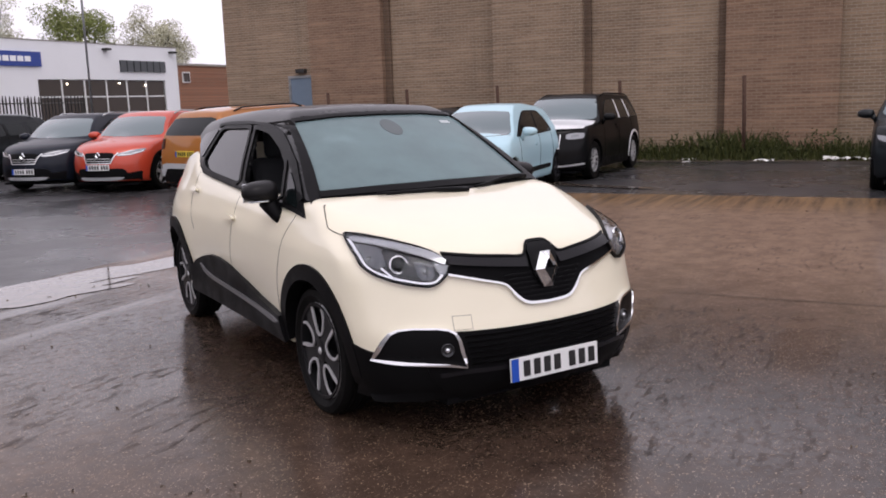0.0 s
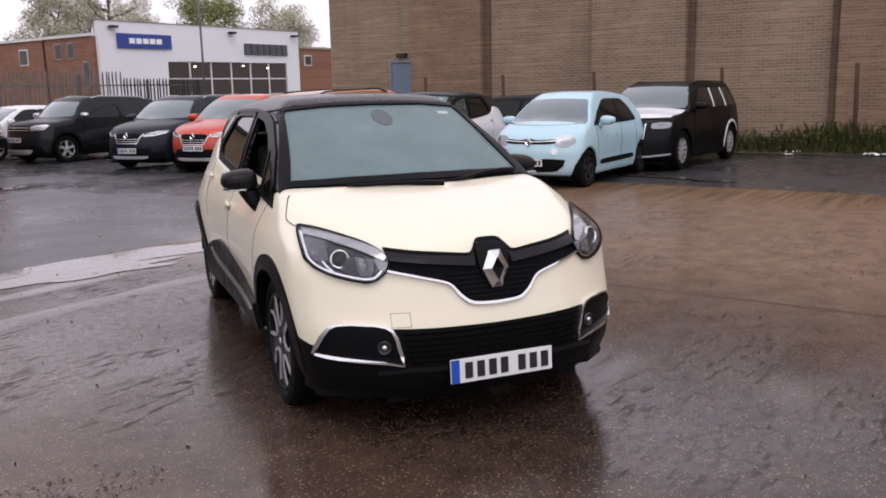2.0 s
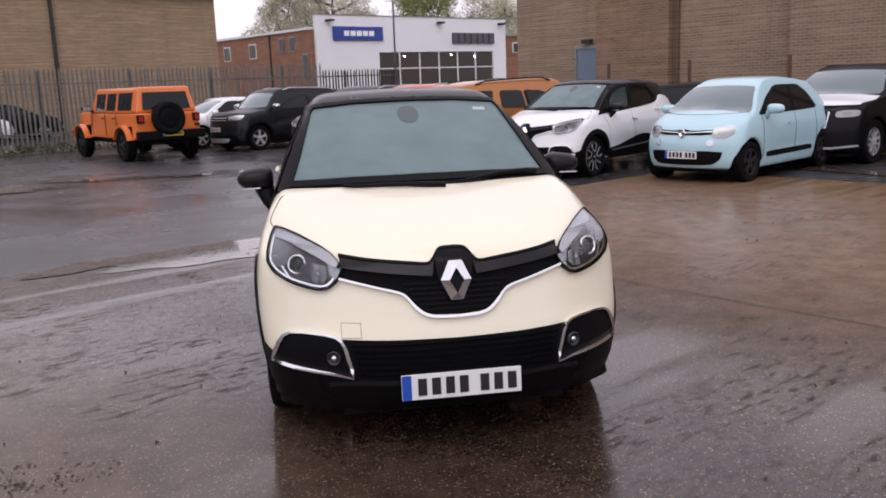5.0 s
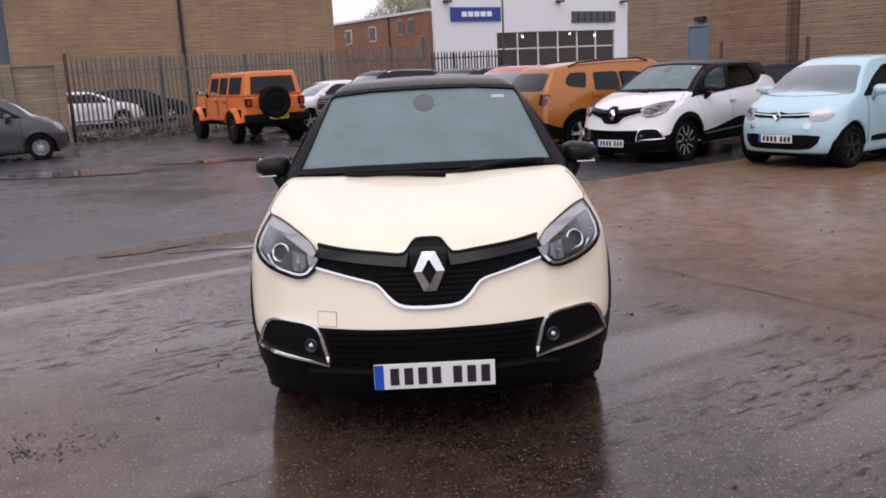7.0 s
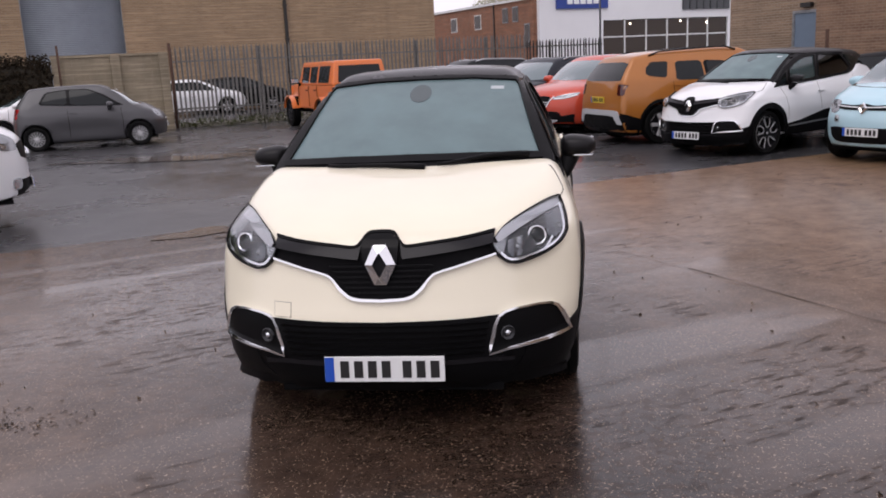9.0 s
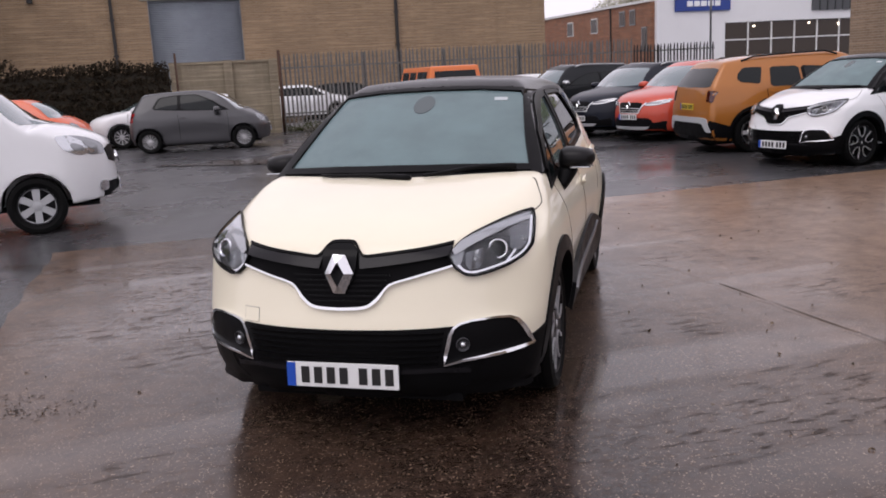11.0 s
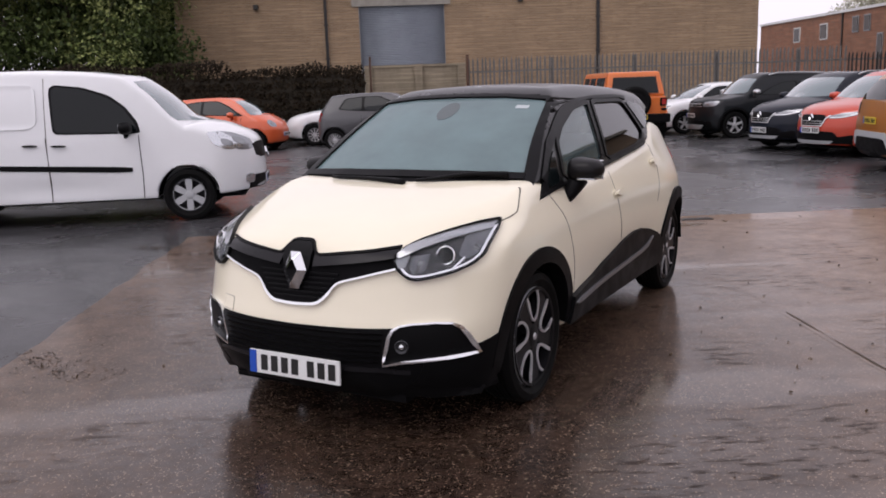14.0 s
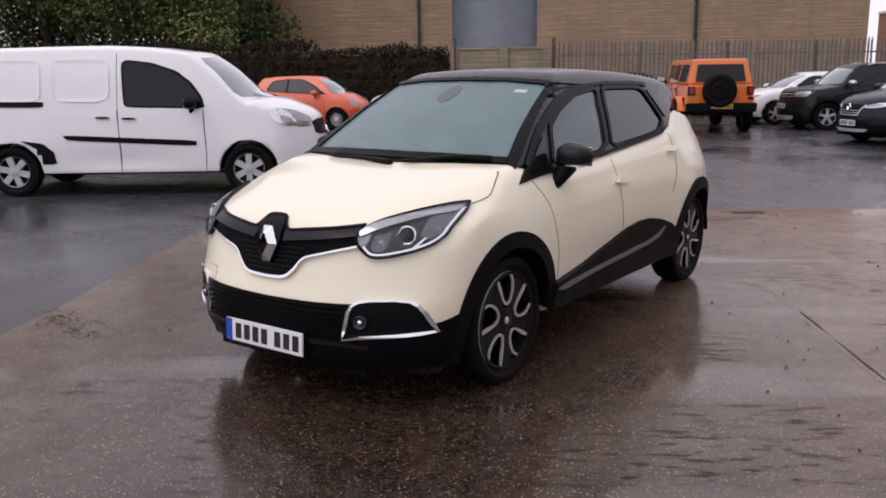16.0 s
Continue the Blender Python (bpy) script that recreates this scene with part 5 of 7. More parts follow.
# glazing: the offside front window is wound down
for view in SIDES:
    if view == "left":
        g = patch("side_window", hero_up, soften(FRONT_PANE, 1, 0.12), view, CAR_GLASS, hero, -0.008, 0.004, 0.07, "clear side window", True, True)
        g.visible_shadow = False
    g = patch("side_window", hero_up, soften(REAR_PANE, 1, 0.12), view, DARK_GLASS, hero, -0.008, 0.004, 0.07, "dark tinted rear side window", True, True)
    g.visible_shadow = False
    for pane in (QUARTER_PANE, TAIL_PANE):
        patch("quarter_window", hero_up, soften(pane, 1, 0.15), view, TINT, hero, 0.006, 0.01, 0.06, "small dark quarter window")
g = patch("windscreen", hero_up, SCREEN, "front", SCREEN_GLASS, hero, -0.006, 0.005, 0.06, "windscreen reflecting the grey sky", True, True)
g.visible_shadow = False
patch("screen_band", hero_up, [(-0.72, 1.02), (-0.45, 1.03), (0, 1.035), (0.45, 1.03), (0.72, 1.02), (0.712, 1.09), (0.45, 1.106), (0, 1.112), (-0.45, 1.106), (-0.712, 1.09)], "front", BLACK_PLASTIC, hero, 0.004, 0.01, 0.06, "black cowl below the windscreen")
edge = [(0.728, 1.04), (0.702, 1.12), (0.653, 1.24), (0.606, 1.36), (0.566, 1.462), (0.542, 1.486), (0.30, 1.506), (0, 1.511)]
loop = edge + [(-x, z) for x, z in edge[::-1][1:]]
patch("screen_frame", hero_up, band(loop, [0.055, 0.055, 0.05, 0.036, 0.022, 0.018, 0.016, 0.016, 0.016, 0.018, 0.022, 0.036, 0.05, 0.055, 0.055]), "front", BLACK_GLOSS, hero, 0.006, 0.02, 0.035, "black windscreen surround")
for view in SIDES:
    for pane in (FRONT_PANE, REAR_PANE):
        loop = soften(pane, 1, 0.12)
        patch("window_frame", hero_up, band(loop + loop[:1], 0.030), view, BLACK_GLOSS, hero, 0.005, 0.014, 0.04, "black window surround")
for view in SIDES:
    patch("pillar_cover", hero_up, [(0.285, 1.085), (0.395, 1.165), (0.54, 1.265), (0.72, 1.345), (0.90, 1.412), (1.06, 1.448), (1.25, 1.470), (1.6, 1.482), (2.0, 1.478), (2.22, 1.462), (2.20, 1.437), (2.10, 1.453), (1.53, 1.462), (1.40, 1.457), (1.13, 1.430), (0.84, 1.352), (0.665, 1.268), (0.57, 1.225), (0.45, 1.16), (0.31, 1.06)],
          view, BLACK_GLOSS, hero, 0.008, 0.012, 0.04, "black pillar and roof side")
patch("cowl_strip", hero_up, [(-0.69, 1.085), (-0.35, 1.097), (0, 1.10), (0.35, 1.097), (0.69, 1.085), (0.685, 1.112), (0.35, 1.126), (0, 1.130), (-0.35, 1.126), (-0.685, 1.112)], "front", BLACK_PLASTIC, hero, 0.012, 0.016, 0.06, "black strip at the foot of the windscreen")
patch("rear_window", hero_up, soften([(-0.55, 1.12), (0.55, 1.12), (0.48, 1.40), (-0.48, 1.40)], 2), "rear", TINT, hero, 0.004, 0.01, 0.08)
patch("sticker", hero_up, [(0.40, 1.440), (0.475, 1.436), (0.475, 1.452), (0.40, 1.456)], "front", STICKER, hero, -0.004, 0.001, 0.05, "small white paper sticker")

# wipers
for (x0, z0), (x1, z1) in (((0.10, 1.095), (-0.42, 1.108)), ((0.62, 1.125), (0.16, 1.105))):
    pts = []
    for t in np.linspace(0, 1, 9):
        x, z = x0 + (x1 - x0) * t, z0 - 0.022 + (z1 - z0) * t + 0.014 * math.sin(math.pi * min(1, t * 1.2)) * (1 if x0 > 0.3 else 0.5)
        pts.append((x, float(HERO["screen"](z)) + 0.34 * x * x - 0.028, z + 0.012))
    v, fc = tube(pts, [0.017, 0.016, 0.014, 0.012, 0.011, 0.010, 0.010, 0.010, 0.008], 8)
    wip = obj("wiper", v, fc, BLACK_PLASTIC, hero, "black windscreen wiper", True)

# bonnet gaps run from the lamp tips to the screen
for view in SIDES:
    patch("bonnet_gap", hero_low, band(spline([(-0.208, 0.943), (-0.161, 0.951), (-0.092, 0.968), (-0.046, 0.994), (0.007, 1.025), (0.083, 1.064)], 6), 0.0035), view, GAP, hero, 0.0018, 0.004, 0.03)

# upper grille
half = [(0.0, 0.890), (0.046, 0.889), (0.064, 0.877), (0.084, 0.856), (0.114, 0.839), (0.21, 0.846), (0.36, 0.859), (0.482, 0.874), (0.476, 0.83), (0.482, 0.790), (0.39, 0.768), (0.33, 0.752), (0.240, 0.727), (0.205, 0.703), (0.178, 0.668), (0.145, 0.637), (0.11, 0.624), (0.0, 0.619)]
ring = half + [(-x, z) for x, z in half[::-1][1:-1]]
grille = patch("upper_grille", hero_low, ring, "front", DARK_INSIDE, hero, 0.004, 0.03, 0.035, "black upper grille with a sloping gloss bar")
for i in range(6):
    z = 0.646 + i * 0.022
    w = 0.135 + i * 0.018
    patch("grille_slat", hero_low, [(-w, z), (w, z), (w, z + 0.008), (-w, z + 0.008)], "front", BLACK_PLASTIC, grille, 0.012, 0.010, 0.05)
GRILLE_BAR = plastic("satin_black_bar", (0.010, 0.0095, 0.011), 0.24, spec=0.2)
for s in (1, -1):
    bar = [(s * x, z) for x, z in ((0.082, 0.857), (0.114, 0.838), (0.21, 0.845), (0.36, 0.858), (0.48, 0.873), (0.474, 0.832), (0.43, 0.826), (0.28, 0.809), (0.13, 0.793), (0.095, 0.79))]
    crest = curve((0.0, 0.842), (0.114, 0.838), (0.21, 0.845), (0.36, 0.858), (0.48, 0.873))
    patch("grille_bar", hero_low, bar, "front", GRILLE_BAR, grille, lambda u, v: 0.005 + 0.45 * np.clip(crest(np.abs(u)) - v, 0, 0.045), 0.02, 0.022, "sloping satin black grille bar")
    edge = [(s * x, z) for x, z in ((0.0, 0.617), (0.085, 0.621), (0.122, 0.628), (0.146, 0.640), (0.178, 0.668), (0.206, 0.704), (0.240, 0.727), (0.335, 0.753), (0.40, 0.770), (0.482, 0.789))]
    line = spline(edge, 4)
    patch("chrome_strip", hero_low, band(line, [0.0125] * 18 + [0.009] * (len(line) - 18)), "front", CHROME, grille, lambda u, v: 0.020 + 0 * u, 0.022, 0.03, "thin chrome grille strip")
hump = [(0.116, 0.842), (0.088, 0.857), (0.066, 0.882), (0.046, 0.893), (0, 0.895), (-0.046, 0.893), (-0.066, 0.882), (-0.088, 0.857), (-0.116, 0.842)]
patch("grille_brow", hero_low, band(spline([(0.482, 0.878), (0.36, 0.863), (0.21, 0.850)] + hump + [(-0.21, 0.850), (-0.36, 0.863), (-0.482, 0.878)], 4), 0.009), "front", BLACK_PLASTIC, grille, 0.010, 0.016, 0.04)
shield = [(0.0, 0.889), (0.045, 0.888), (0.062, 0.876), (0.080, 0.855), (0.076, 0.80), (0.06, 0.74), (0.03, 0.71), (0, 0.705)]
patch("badge_shield", hero_low, shield + [(-x, z) for x, z in shield[::-1][1:-1]], "front", BLACK_GLOSS, grille, lambda u, v: 0.008 + 0.28 * np.clip(0.888 - v, 0, 0.05), 0.02, 0.025)

# the badge: a six-sided outline round an open diamond, four flat facets
vs, fs = [], []
outer = [(0, 0.083), (0.028, 0.083), (0.066, 0.0), (0.026, -0.086), (0, -0.086), (-0.026, -0.086), (-0.066, 0.0), (-0.028, 0.083)]
inner = [(0, 0.050), (0.004, 0.046), (0.031, 0.0), (0.003, -0.052), (0, -0.056), (-0.003, -0.052), (-0.031, 0.0), (-0.004, 0.046)]
for loop, d in ((outer, 0.016), (outer, 0.0), (inner, -0.024), (inner, 0.010)):
    vs += [(x, d, z) for x, z in loop]
for r in range(3):
    fs += [(r * 8 + 8 + q, r * 8 + 8 + (q + 1) % 8, r * 8 + (q + 1) % 8, r * 8 + q) for q in range(8)]
badge = obj("badge", vs, fs, CHROME, hero, "chrome faceted diamond badge")
badge.matrix_basis = pose(0.003, -0.814, 0.775, -10)

# lower bumper, intake and plate
patch("lower_bumper", hero_low, [(-0.78, 0.20), (0.78, 0.20), (0.802, 0.425), (0.785, 0.425), (0.62, 0.415), (0.46, 0.40), (0.492, 0.537), (0.25, 0.532), (0, 0.528), (-0.25, 0.532), (-0.492, 0.537), (-0.46, 0.40), (-0.62, 0.415), (-0.785, 0.425), (-0.802, 0.425)], "front", BLACK_PLASTIC, hero, 0.006, 0.025, 0.05, "black plastic lower bumper")
for i in range(6):
    z = 0.375 + i * 0.026
    patch("intake_slat", hero_low, [(-0.42 - 0.006 * i, z), (0.42 + 0.006 * i, z), (0.42 + 0.006 * i, z + 0.011), (-0.42 - 0.006 * i, z + 0.011)], "front", BLACK_PLASTIC, hero, lambda u, v: 0.010 + 0.6 * np.clip(v - z, 0, 0.011), 0.012, 0.06)
patch("bumper_lip", hero_low, band([(-0.55, 0.335), (-0.44, 0.348), (-0.25, 0.345), (0, 0.342), (0.25, 0.345), (0.44, 0.348), (0.55, 0.335)], 0.020), "front", GRILLE_BAR, hero, 0.014, 0.012, 0.06)
blank_plate("number_plate", hero, (0.004, -0.866, 0.330), tilt=-3)
FOG = [(0.600, 0.394), (0.520, 0.388), (0.443, 0.372), (0.452, 0.410), (0.463, 0.450), (0.474, 0.500), (0.490, 0.530), (0.515, 0.545), (0.56, 0.553), (0.65, 0.555), (0.705, 0.548), (0.735, 0.530), (0.758, 0.495), (0.776, 0.450), (0.790, 0.410), (0.74, 0.404), (0.67, 0.398)]
WIDE = [0.014, 0.013, 0.008, 0.013, 0.016, 0.014, 0.011, 0.009, 0.008, 0.008, 0.009, 0.013, 0.016, 0.016, 0.013, 0.014, 0.015, 0.015]
for flip in (False, True):
    turn = mirrored if flip else (lambda p: p)
    s = -1 if flip else 1
    fog = patch("fog_surround", hero_low, turn(FOG), "front", BLACK_PLASTIC, hero, 0.008, 0.03, 0.04, "fog lamp recess with chrome surround")
    mid = np.array([0.62, 0.468])
    inner = ((np.array(FOG) - mid) * [0.90, 0.80] + mid).tolist()
    patch("recess", hero_low, turn(inner), "front", DARK_INSIDE, fog, lambda u, v: 0.010 - 0.02 * np.clip((0.55 - v) / 0.1, 0, 1), 0.006, 0.04)
    loop = [(s * x, z) for x, z in FOG + FOG[:1]]
    patch("bezel", hero_low, band(loop, WIDE), "front", CHROME, fog, lambda u, v: 0.016 + 0.45 * np.clip(0.413 - v, 0, 0.02), 0.022, 0.012, "chrome fog lamp surround")
    y = float(HERO["front"](0.455)) + 0.60 * 0.527 ** 3
    v, fc = lathe([(0.01, 0.033), (-0.014, 0.032), (-0.017, 0.027), (-0.004, 0.025), (-0.010, 0.014), (-0.012, 0.001)], 24, "y")
    o = obj("fog_lamp", v, fc, LAMP_DARK, fog, "round dark fog lamp", True)
    o.matrix_basis = pose(s * 0.527, y - 0.006, 0.456, 0, 0, s * 22)
    v, fc = lathe([(-0.011, 0.013), (-0.017, 0.010), (-0.019, 0.001)], 16, "y")
    q = obj("fog_bulb", v, fc, LAMP_GLASS, fog, "", True)
    q.matrix_basis = o.matrix_basis
# tow-eye cover outline
patch("tow_gap", hero_low, [(-0.492, 0.542), (-0.408, 0.542), (-0.408, 0.606), (-0.492, 0.606)], "front", GAP, hero, 0.0012, 0.003, 0.04)
patch("tow_cover", hero_low, [(-0.490, 0.544), (-0.410, 0.544), (-0.410, 0.604), (-0.490, 0.604)], "front", CREAM, hero, 0.002, 0.004, 0.04)

# headlights
LAMP = [(0.464, 0.830), (0.476, 0.847), (0.510, 0.878), (0.55, 0.898), (0.63, 0.925), (0.705, 0.944), (0.752, 0.949), (0.774, 0.915), (0.788, 0.868), (0.784, 0.826), (0.758, 0.793), (0.70, 0.766), (0.64, 0.750), (0.570, 0.738), (0.535, 0.746), (0.492, 0.780)]
LAMP_BROW = Mat("lamp_brow", (0.40, 0.41, 0.425), 0.2, 0.85).m
LAMP_BACK = Mat("lamp_smoke_reflector", (0.13, 0.135, 0.145), 0.14, 0.85).m
for flip in (False, True):
    turn = mirrored if flip else (lambda p: p)
    s = -1 if flip else 1
    lamp = patch("headlight", hero_low, soften(turn(LAMP), 1, 0.15), "front", LAMP_DARK, hero, 0.002, 0.012, 0.025, "clear-lensed headlight with chrome brow")
    brow = [(0.478, 0.846), (0.511, 0.8755), (0.551, 0.8955), (0.63, 0.9225), (0.704, 0.9415), (0.748, 0.946), (0.756, 0.915), (0.70, 0.905), (0.64, 0.888), (0.57, 0.862), (0.51, 0.838), (0.488, 0.830)]
    patch("chrome_brow", hero_low, turn(brow), "front", LAMP_BROW, lamp, lambda u, v: 0.008 + 0.16 * np.clip(0.95 - v, 0, 0.12), 0.006, 0.022)
    grey = [(0.69, 0.900), (0.755, 0.912), (0.770, 0.87), (0.764, 0.835), (0.735, 0.815), (0.705, 0.83)]
    patch("side_reflector", hero_low, turn(grey), "front", LAMP_BACK, lamp, 0.007, 0.006, 0.03)
    wedge = [(0.476, 0.826), (0.50, 0.835), (0.53, 0.845), (0.52, 0.80), (0.505, 0.785), (0.49, 0.795)]
    patch("inner_reflector", hero_low, turn(wedge), "front", LAMP_MID, lamp, 0.008, 0.006, 0.02)
    outer = spline([(s * x, z) for x, z in ((0.505, 0.790), (0.535, 0.762), (0.575, 0.755), (0.64, 0.766), (0.70, 0.782), (0.748, 0.806), (0.772, 0.838), (0.772, 0.875), (0.758, 0.925))], 5)
    patch("light_guide", hero_low, band(outer, 0.009), "front", CHROME, lamp, 0.011, 0.006, 0.025)
    patch("light_guide", hero_low, band([(s * 0.690, 0.780), (s * 0.712, 0.806), (s * 0.722, 0.822)], 0.008), "front", CHROME, lamp, 0.012, 0.006, 0.03)
    box_in = [(0.535, 0.835), (0.605, 0.846), (0.602, 0.790), (0.585, 0.768), (0.55, 0.768), (0.535, 0.79)]
    patch("beam_reflector", hero_low, turn(box_in), "front", LAMP_BACK, lamp, lambda u, v: 0.006 + 0.010 * np.abs(np.sin((np.abs(u) - 0.535) * 90)), 0.006, 0.012)
    for x, z, r in ((0.660, 0.838, 0.043), (0.573, 0.805, 0.020), (0.752, 0.856, 0.016)):
        p, n, _, _ = lay(hero_low, [(s * x - 0.001, z - 0.001), (s * x + 0.001, z - 0.001), (s * x, z + 0.001)], "front", 0.1, 0.0)
        at, no = Vector(p[0]), Vector(n[0])
        turned = (no * 0.55 + Vector((0, -0.45, 0))).to_track_quat("Z", "Y").to_matrix().to_4x4()
        v, fc = lathe([(-0.010, r), (0.010, r), (0.012, r * 0.88), (0.002, r * 0.80)], 32, "z")
        bez = obj("lamp_bezel", v, fc, CHROME if r > 0.04 else LAMP_MID, lamp, "", True)
        bez.matrix_basis = Matrix.Translation(at) @ turned
        v, fc = lathe([(0.002, r * 0.82), (0.010, r * 0.62), (0.014, r * 0.3), (0.015, 0.001)], 24, "z")
        eye = obj("lamp_eye", v, fc, LAMP_CORE if r < 0.04 else TINT, lamp, "", True)
        eye.matrix_basis = Matrix.Translation(at) @ turned
    lens = patch("lens", hero_low, soften(turn(LAMP), 1, 0.15), "front", LENS_GLASS, lamp, 0.018, 0.002, 0.025, "clear plastic lens", True, True)
    lens.visible_shadow = False
    seal = soften(LAMP, 1, 0.15)
    seal = [(s * x, z) for x, z in seal + seal[:1]]
    patch("lamp_seal", hero_low, band(seal, [0.006 if z < 0.84 else 0.0032 for x, z in seal]), "front", BLACK_PLASTIC, lamp, 0.0205, 0.024, 0.03)

# door mirrors: a flat-topped shell that narrows outwards, on a leaning foot


def mirror_shell(w, d, h):
    bm = bmesh.new()
    bmesh.ops.create_uvsphere(bm, u_segments=28, v_segments=18, radius=1)
    for v in bm.verts:
        x, y, z = v.co
        x, z = math.copysign(abs(x) ** 0.62, x), math.copysign(abs(z) ** 0.72, z)
        y = min(y, 0.30)
        taper = 1 - 0.20 * (x + 1) / 2
        drop = 0.10 * (x + 1) / 2 if z > 0 else 0.26 * (x + 1) / 2
        v.co = Vector((w * x, d * y * (1 - 0.25 * (x + 1) / 2), h * (z * taper + (-drop if z > 0 else drop) * abs(z))))
    return bm


MIRROR_BLACK = paint("mirror_black", (0.008, 0.0075, 0.008), coat=0.18, spec=0.12)
for s in (1, -1):
    m = part("door_mirror", mirror_shell(0.100, 0.105, 0.074), MIRROR_BLACK, hero, "gloss black door mirror", True)
    m.matrix_basis = pose(s * 0.888, 0.61, 1.105, 0, 0, -8 * s) @ Matrix.Diagonal((s, 1, 1, 1))
    box("mirror_glass", -0.092, 0.030, -0.055, 0.082, 0.034, 0.050, CHROME, m, "", 0.004)
    box("indicator", -0.02, -0.078, -0.050, 0.085, -0.03, -0.040, LAMP_GLASS, m, "silver mirror strip", 0.004)
    v, fc = tube([(-0.045, -0.01, -0.05), (-0.055, -0.04, -0.09), (-0.068, -0.075, -0.135), (-0.075, -0.09, -0.165)], [0.055, 0.046, 0.036, 0.022], 12)
    obj("mirror_foot", v, fc, BLACK_PLASTIC, m, "", True)

# cabin
box("cabin_floor", -0.64, 0.34, 0.555, 0.64, 2.93, 0.57, DARK_INSIDE, hero)
for s in (1, -1):
    box("door_lining", s * 0.64, 0.55, 0.57, s * 0.655, 2.93, 1.06, DARK_INSIDE, hero)
box("bulkhead", -0.655, 2.92, 0.57, 0.655, 2.945, 1.15, DARK_INSIDE, hero)


def dash_field(x, y, z):
    ax = np.abs(x)
    top = z - (1.058 - 0.10 * np.clip(y - 0.25, 0, 1) - 0.08 * ax * ax)
    return smax(smax(top, y - 0.82 - 0.0 * z, 0.08), smax(mx(0.12 + 0.34 * ax * ax - y, 0.62 - z), ax - 0.655, 0.03), 0.04)


skin_obj("dashboard", dash_field, (0, 0.05, 0.5), (0.7, 0.95, 1.15), 0.04, DARK_INSIDE, hero, "dark dashboard")
v, fc = lathe([(0.018 * math.sin(a), 0.185 + 0.018 * math.cos(a)) for a in np.linspace(0, 2 * math.pi, 10, endpoint=False)], 32, "z", True)
wheel_rim = obj("steering_wheel", v, fc, DARK_INSIDE, hero, "black steering wheel", True)
wheel_rim.matrix_basis = pose(-0.36, 0.92, 0.98, -62, 0, 0)
box("wheel_hub", -0.17, -0.035, -0.012, 0.17, 0.035, 0.012, DARK_INSIDE, wheel_rim, "", 0.008)


def seat_back(w, h, d):
    bm = bmesh.new()
    box_bm(-w, -d, 0, w, d, h, 0.05, bm)
    for v in bm.verts:
        t = v.co.z / h
        v.co.x *= 1 - 0.22 * max(0, t - 0.3)
        v.co.y += 0.16 * t
    return bm


for x in (0.36, -0.36):
    b = part("front_seat", seat_back(0.26, 0.62, 0.06), SEAT_CLOTH, hero, "dark cloth front seat", True)
    b.matrix_basis = pose(x, 1.42, 0.62)
    hd = part("headrest", box_bm(-0.125, -0.04, 0, 0.125, 0.04, 0.19, 0.035), SEAT_CLOTH, hero, "dark cloth headrest", True)
    hd.matrix_basis = pose(x, 1.60, 1.235, -6)
b = part("rear_seat", box_bm(-0.60, 2.35, 0.6, 0.60, 2.5, 1.14, 0.05), SEAT_CLOTH, hero, "dark cloth rear bench", True)
for x in (0.38, -0.38):
    hd = part("headrest", box_bm(x - 0.12, 2.40, 1.14, x + 0.12, 2.48, 1.28, 0.03), SEAT_CLOTH, hero, "dark cloth headrest", True)
part("mirror_housing", box_bm(-0.11, 0.93, 1.385, 0.11, 0.96, 1.44, 0.012), BLACK_PLASTIC, hero, "rear-view mirror")
patch("rain_sensor", hero_up, [(0.062 * math.cos(q), 1.432 + 0.046 * math.sin(q)) for q in np.linspace(0, 2 * math.pi, 20, endpoint=False)], "front", SENSOR, hero, -0.004, 0.002, 0.03, "dark sensor patch behind the windscreen")
part("sensor_pod", box_bm(-0.05, 0.84, 1.41, 0.05, 0.93, 1.46, 0.015), BLACK_PLASTIC, hero)
add_wheels(hero, 2.606, 0.748, 0.33, 0.200, 0.250, "twist", ALLOY, WHEEL_BLACK, 0.722)

# ---- the parked vehicles, row by row ----
WHITE = paint("white_paint", (0.77, 0.78, 0.79))
PALE_BLUE = paint("pale_blue_paint", (0.42, 0.63, 0.70))
JET = paint("jet_black_paint", (0.004, 0.004, 0.0045), coat=0.22, spec=0.08)
BRONZE = paint("orange_brown_paint", (0.37, 0.130, 0.016), metal=0.25)
RED_ORANGE = paint("red_orange_paint", (0.50, 0.050, 0.018), metal=0.2)
NAVY = paint("dark_navy_paint", (0.007, 0.010, 0.018), coat=0.35, spec=0.12)
GUN = paint("gunmetal_paint", (0.06, 0.06, 0.064), metal=0.3, coat=0.5)
SLATE = paint("dark_slate_paint", (0.008, 0.010, 0.012), coat=0.35, spec=0.12)
ORANGE = paint("bright_orange_paint", (0.64, 0.105, 0.028))
VIVID_ORANGE = paint("vivid_orange_paint", (0.72, 0.17, 0.025))


def front_pane(x0, z0, x1, z1):
    """A bowed windscreen outline: half-width and height at its foot and its head."""
    return [(-x0, z0), (-x0 * 0.5, z0 - 0.015), (0, z0 - 0.02), (x0 * 0.5, z0 - 0.015), (x0, z0), (x1, z1), (x1 * 0.5, z1 + 0.018), (0, z1 + 0.024), (-x1 * 0.5, z1 + 0.018), (-x1, z1)]


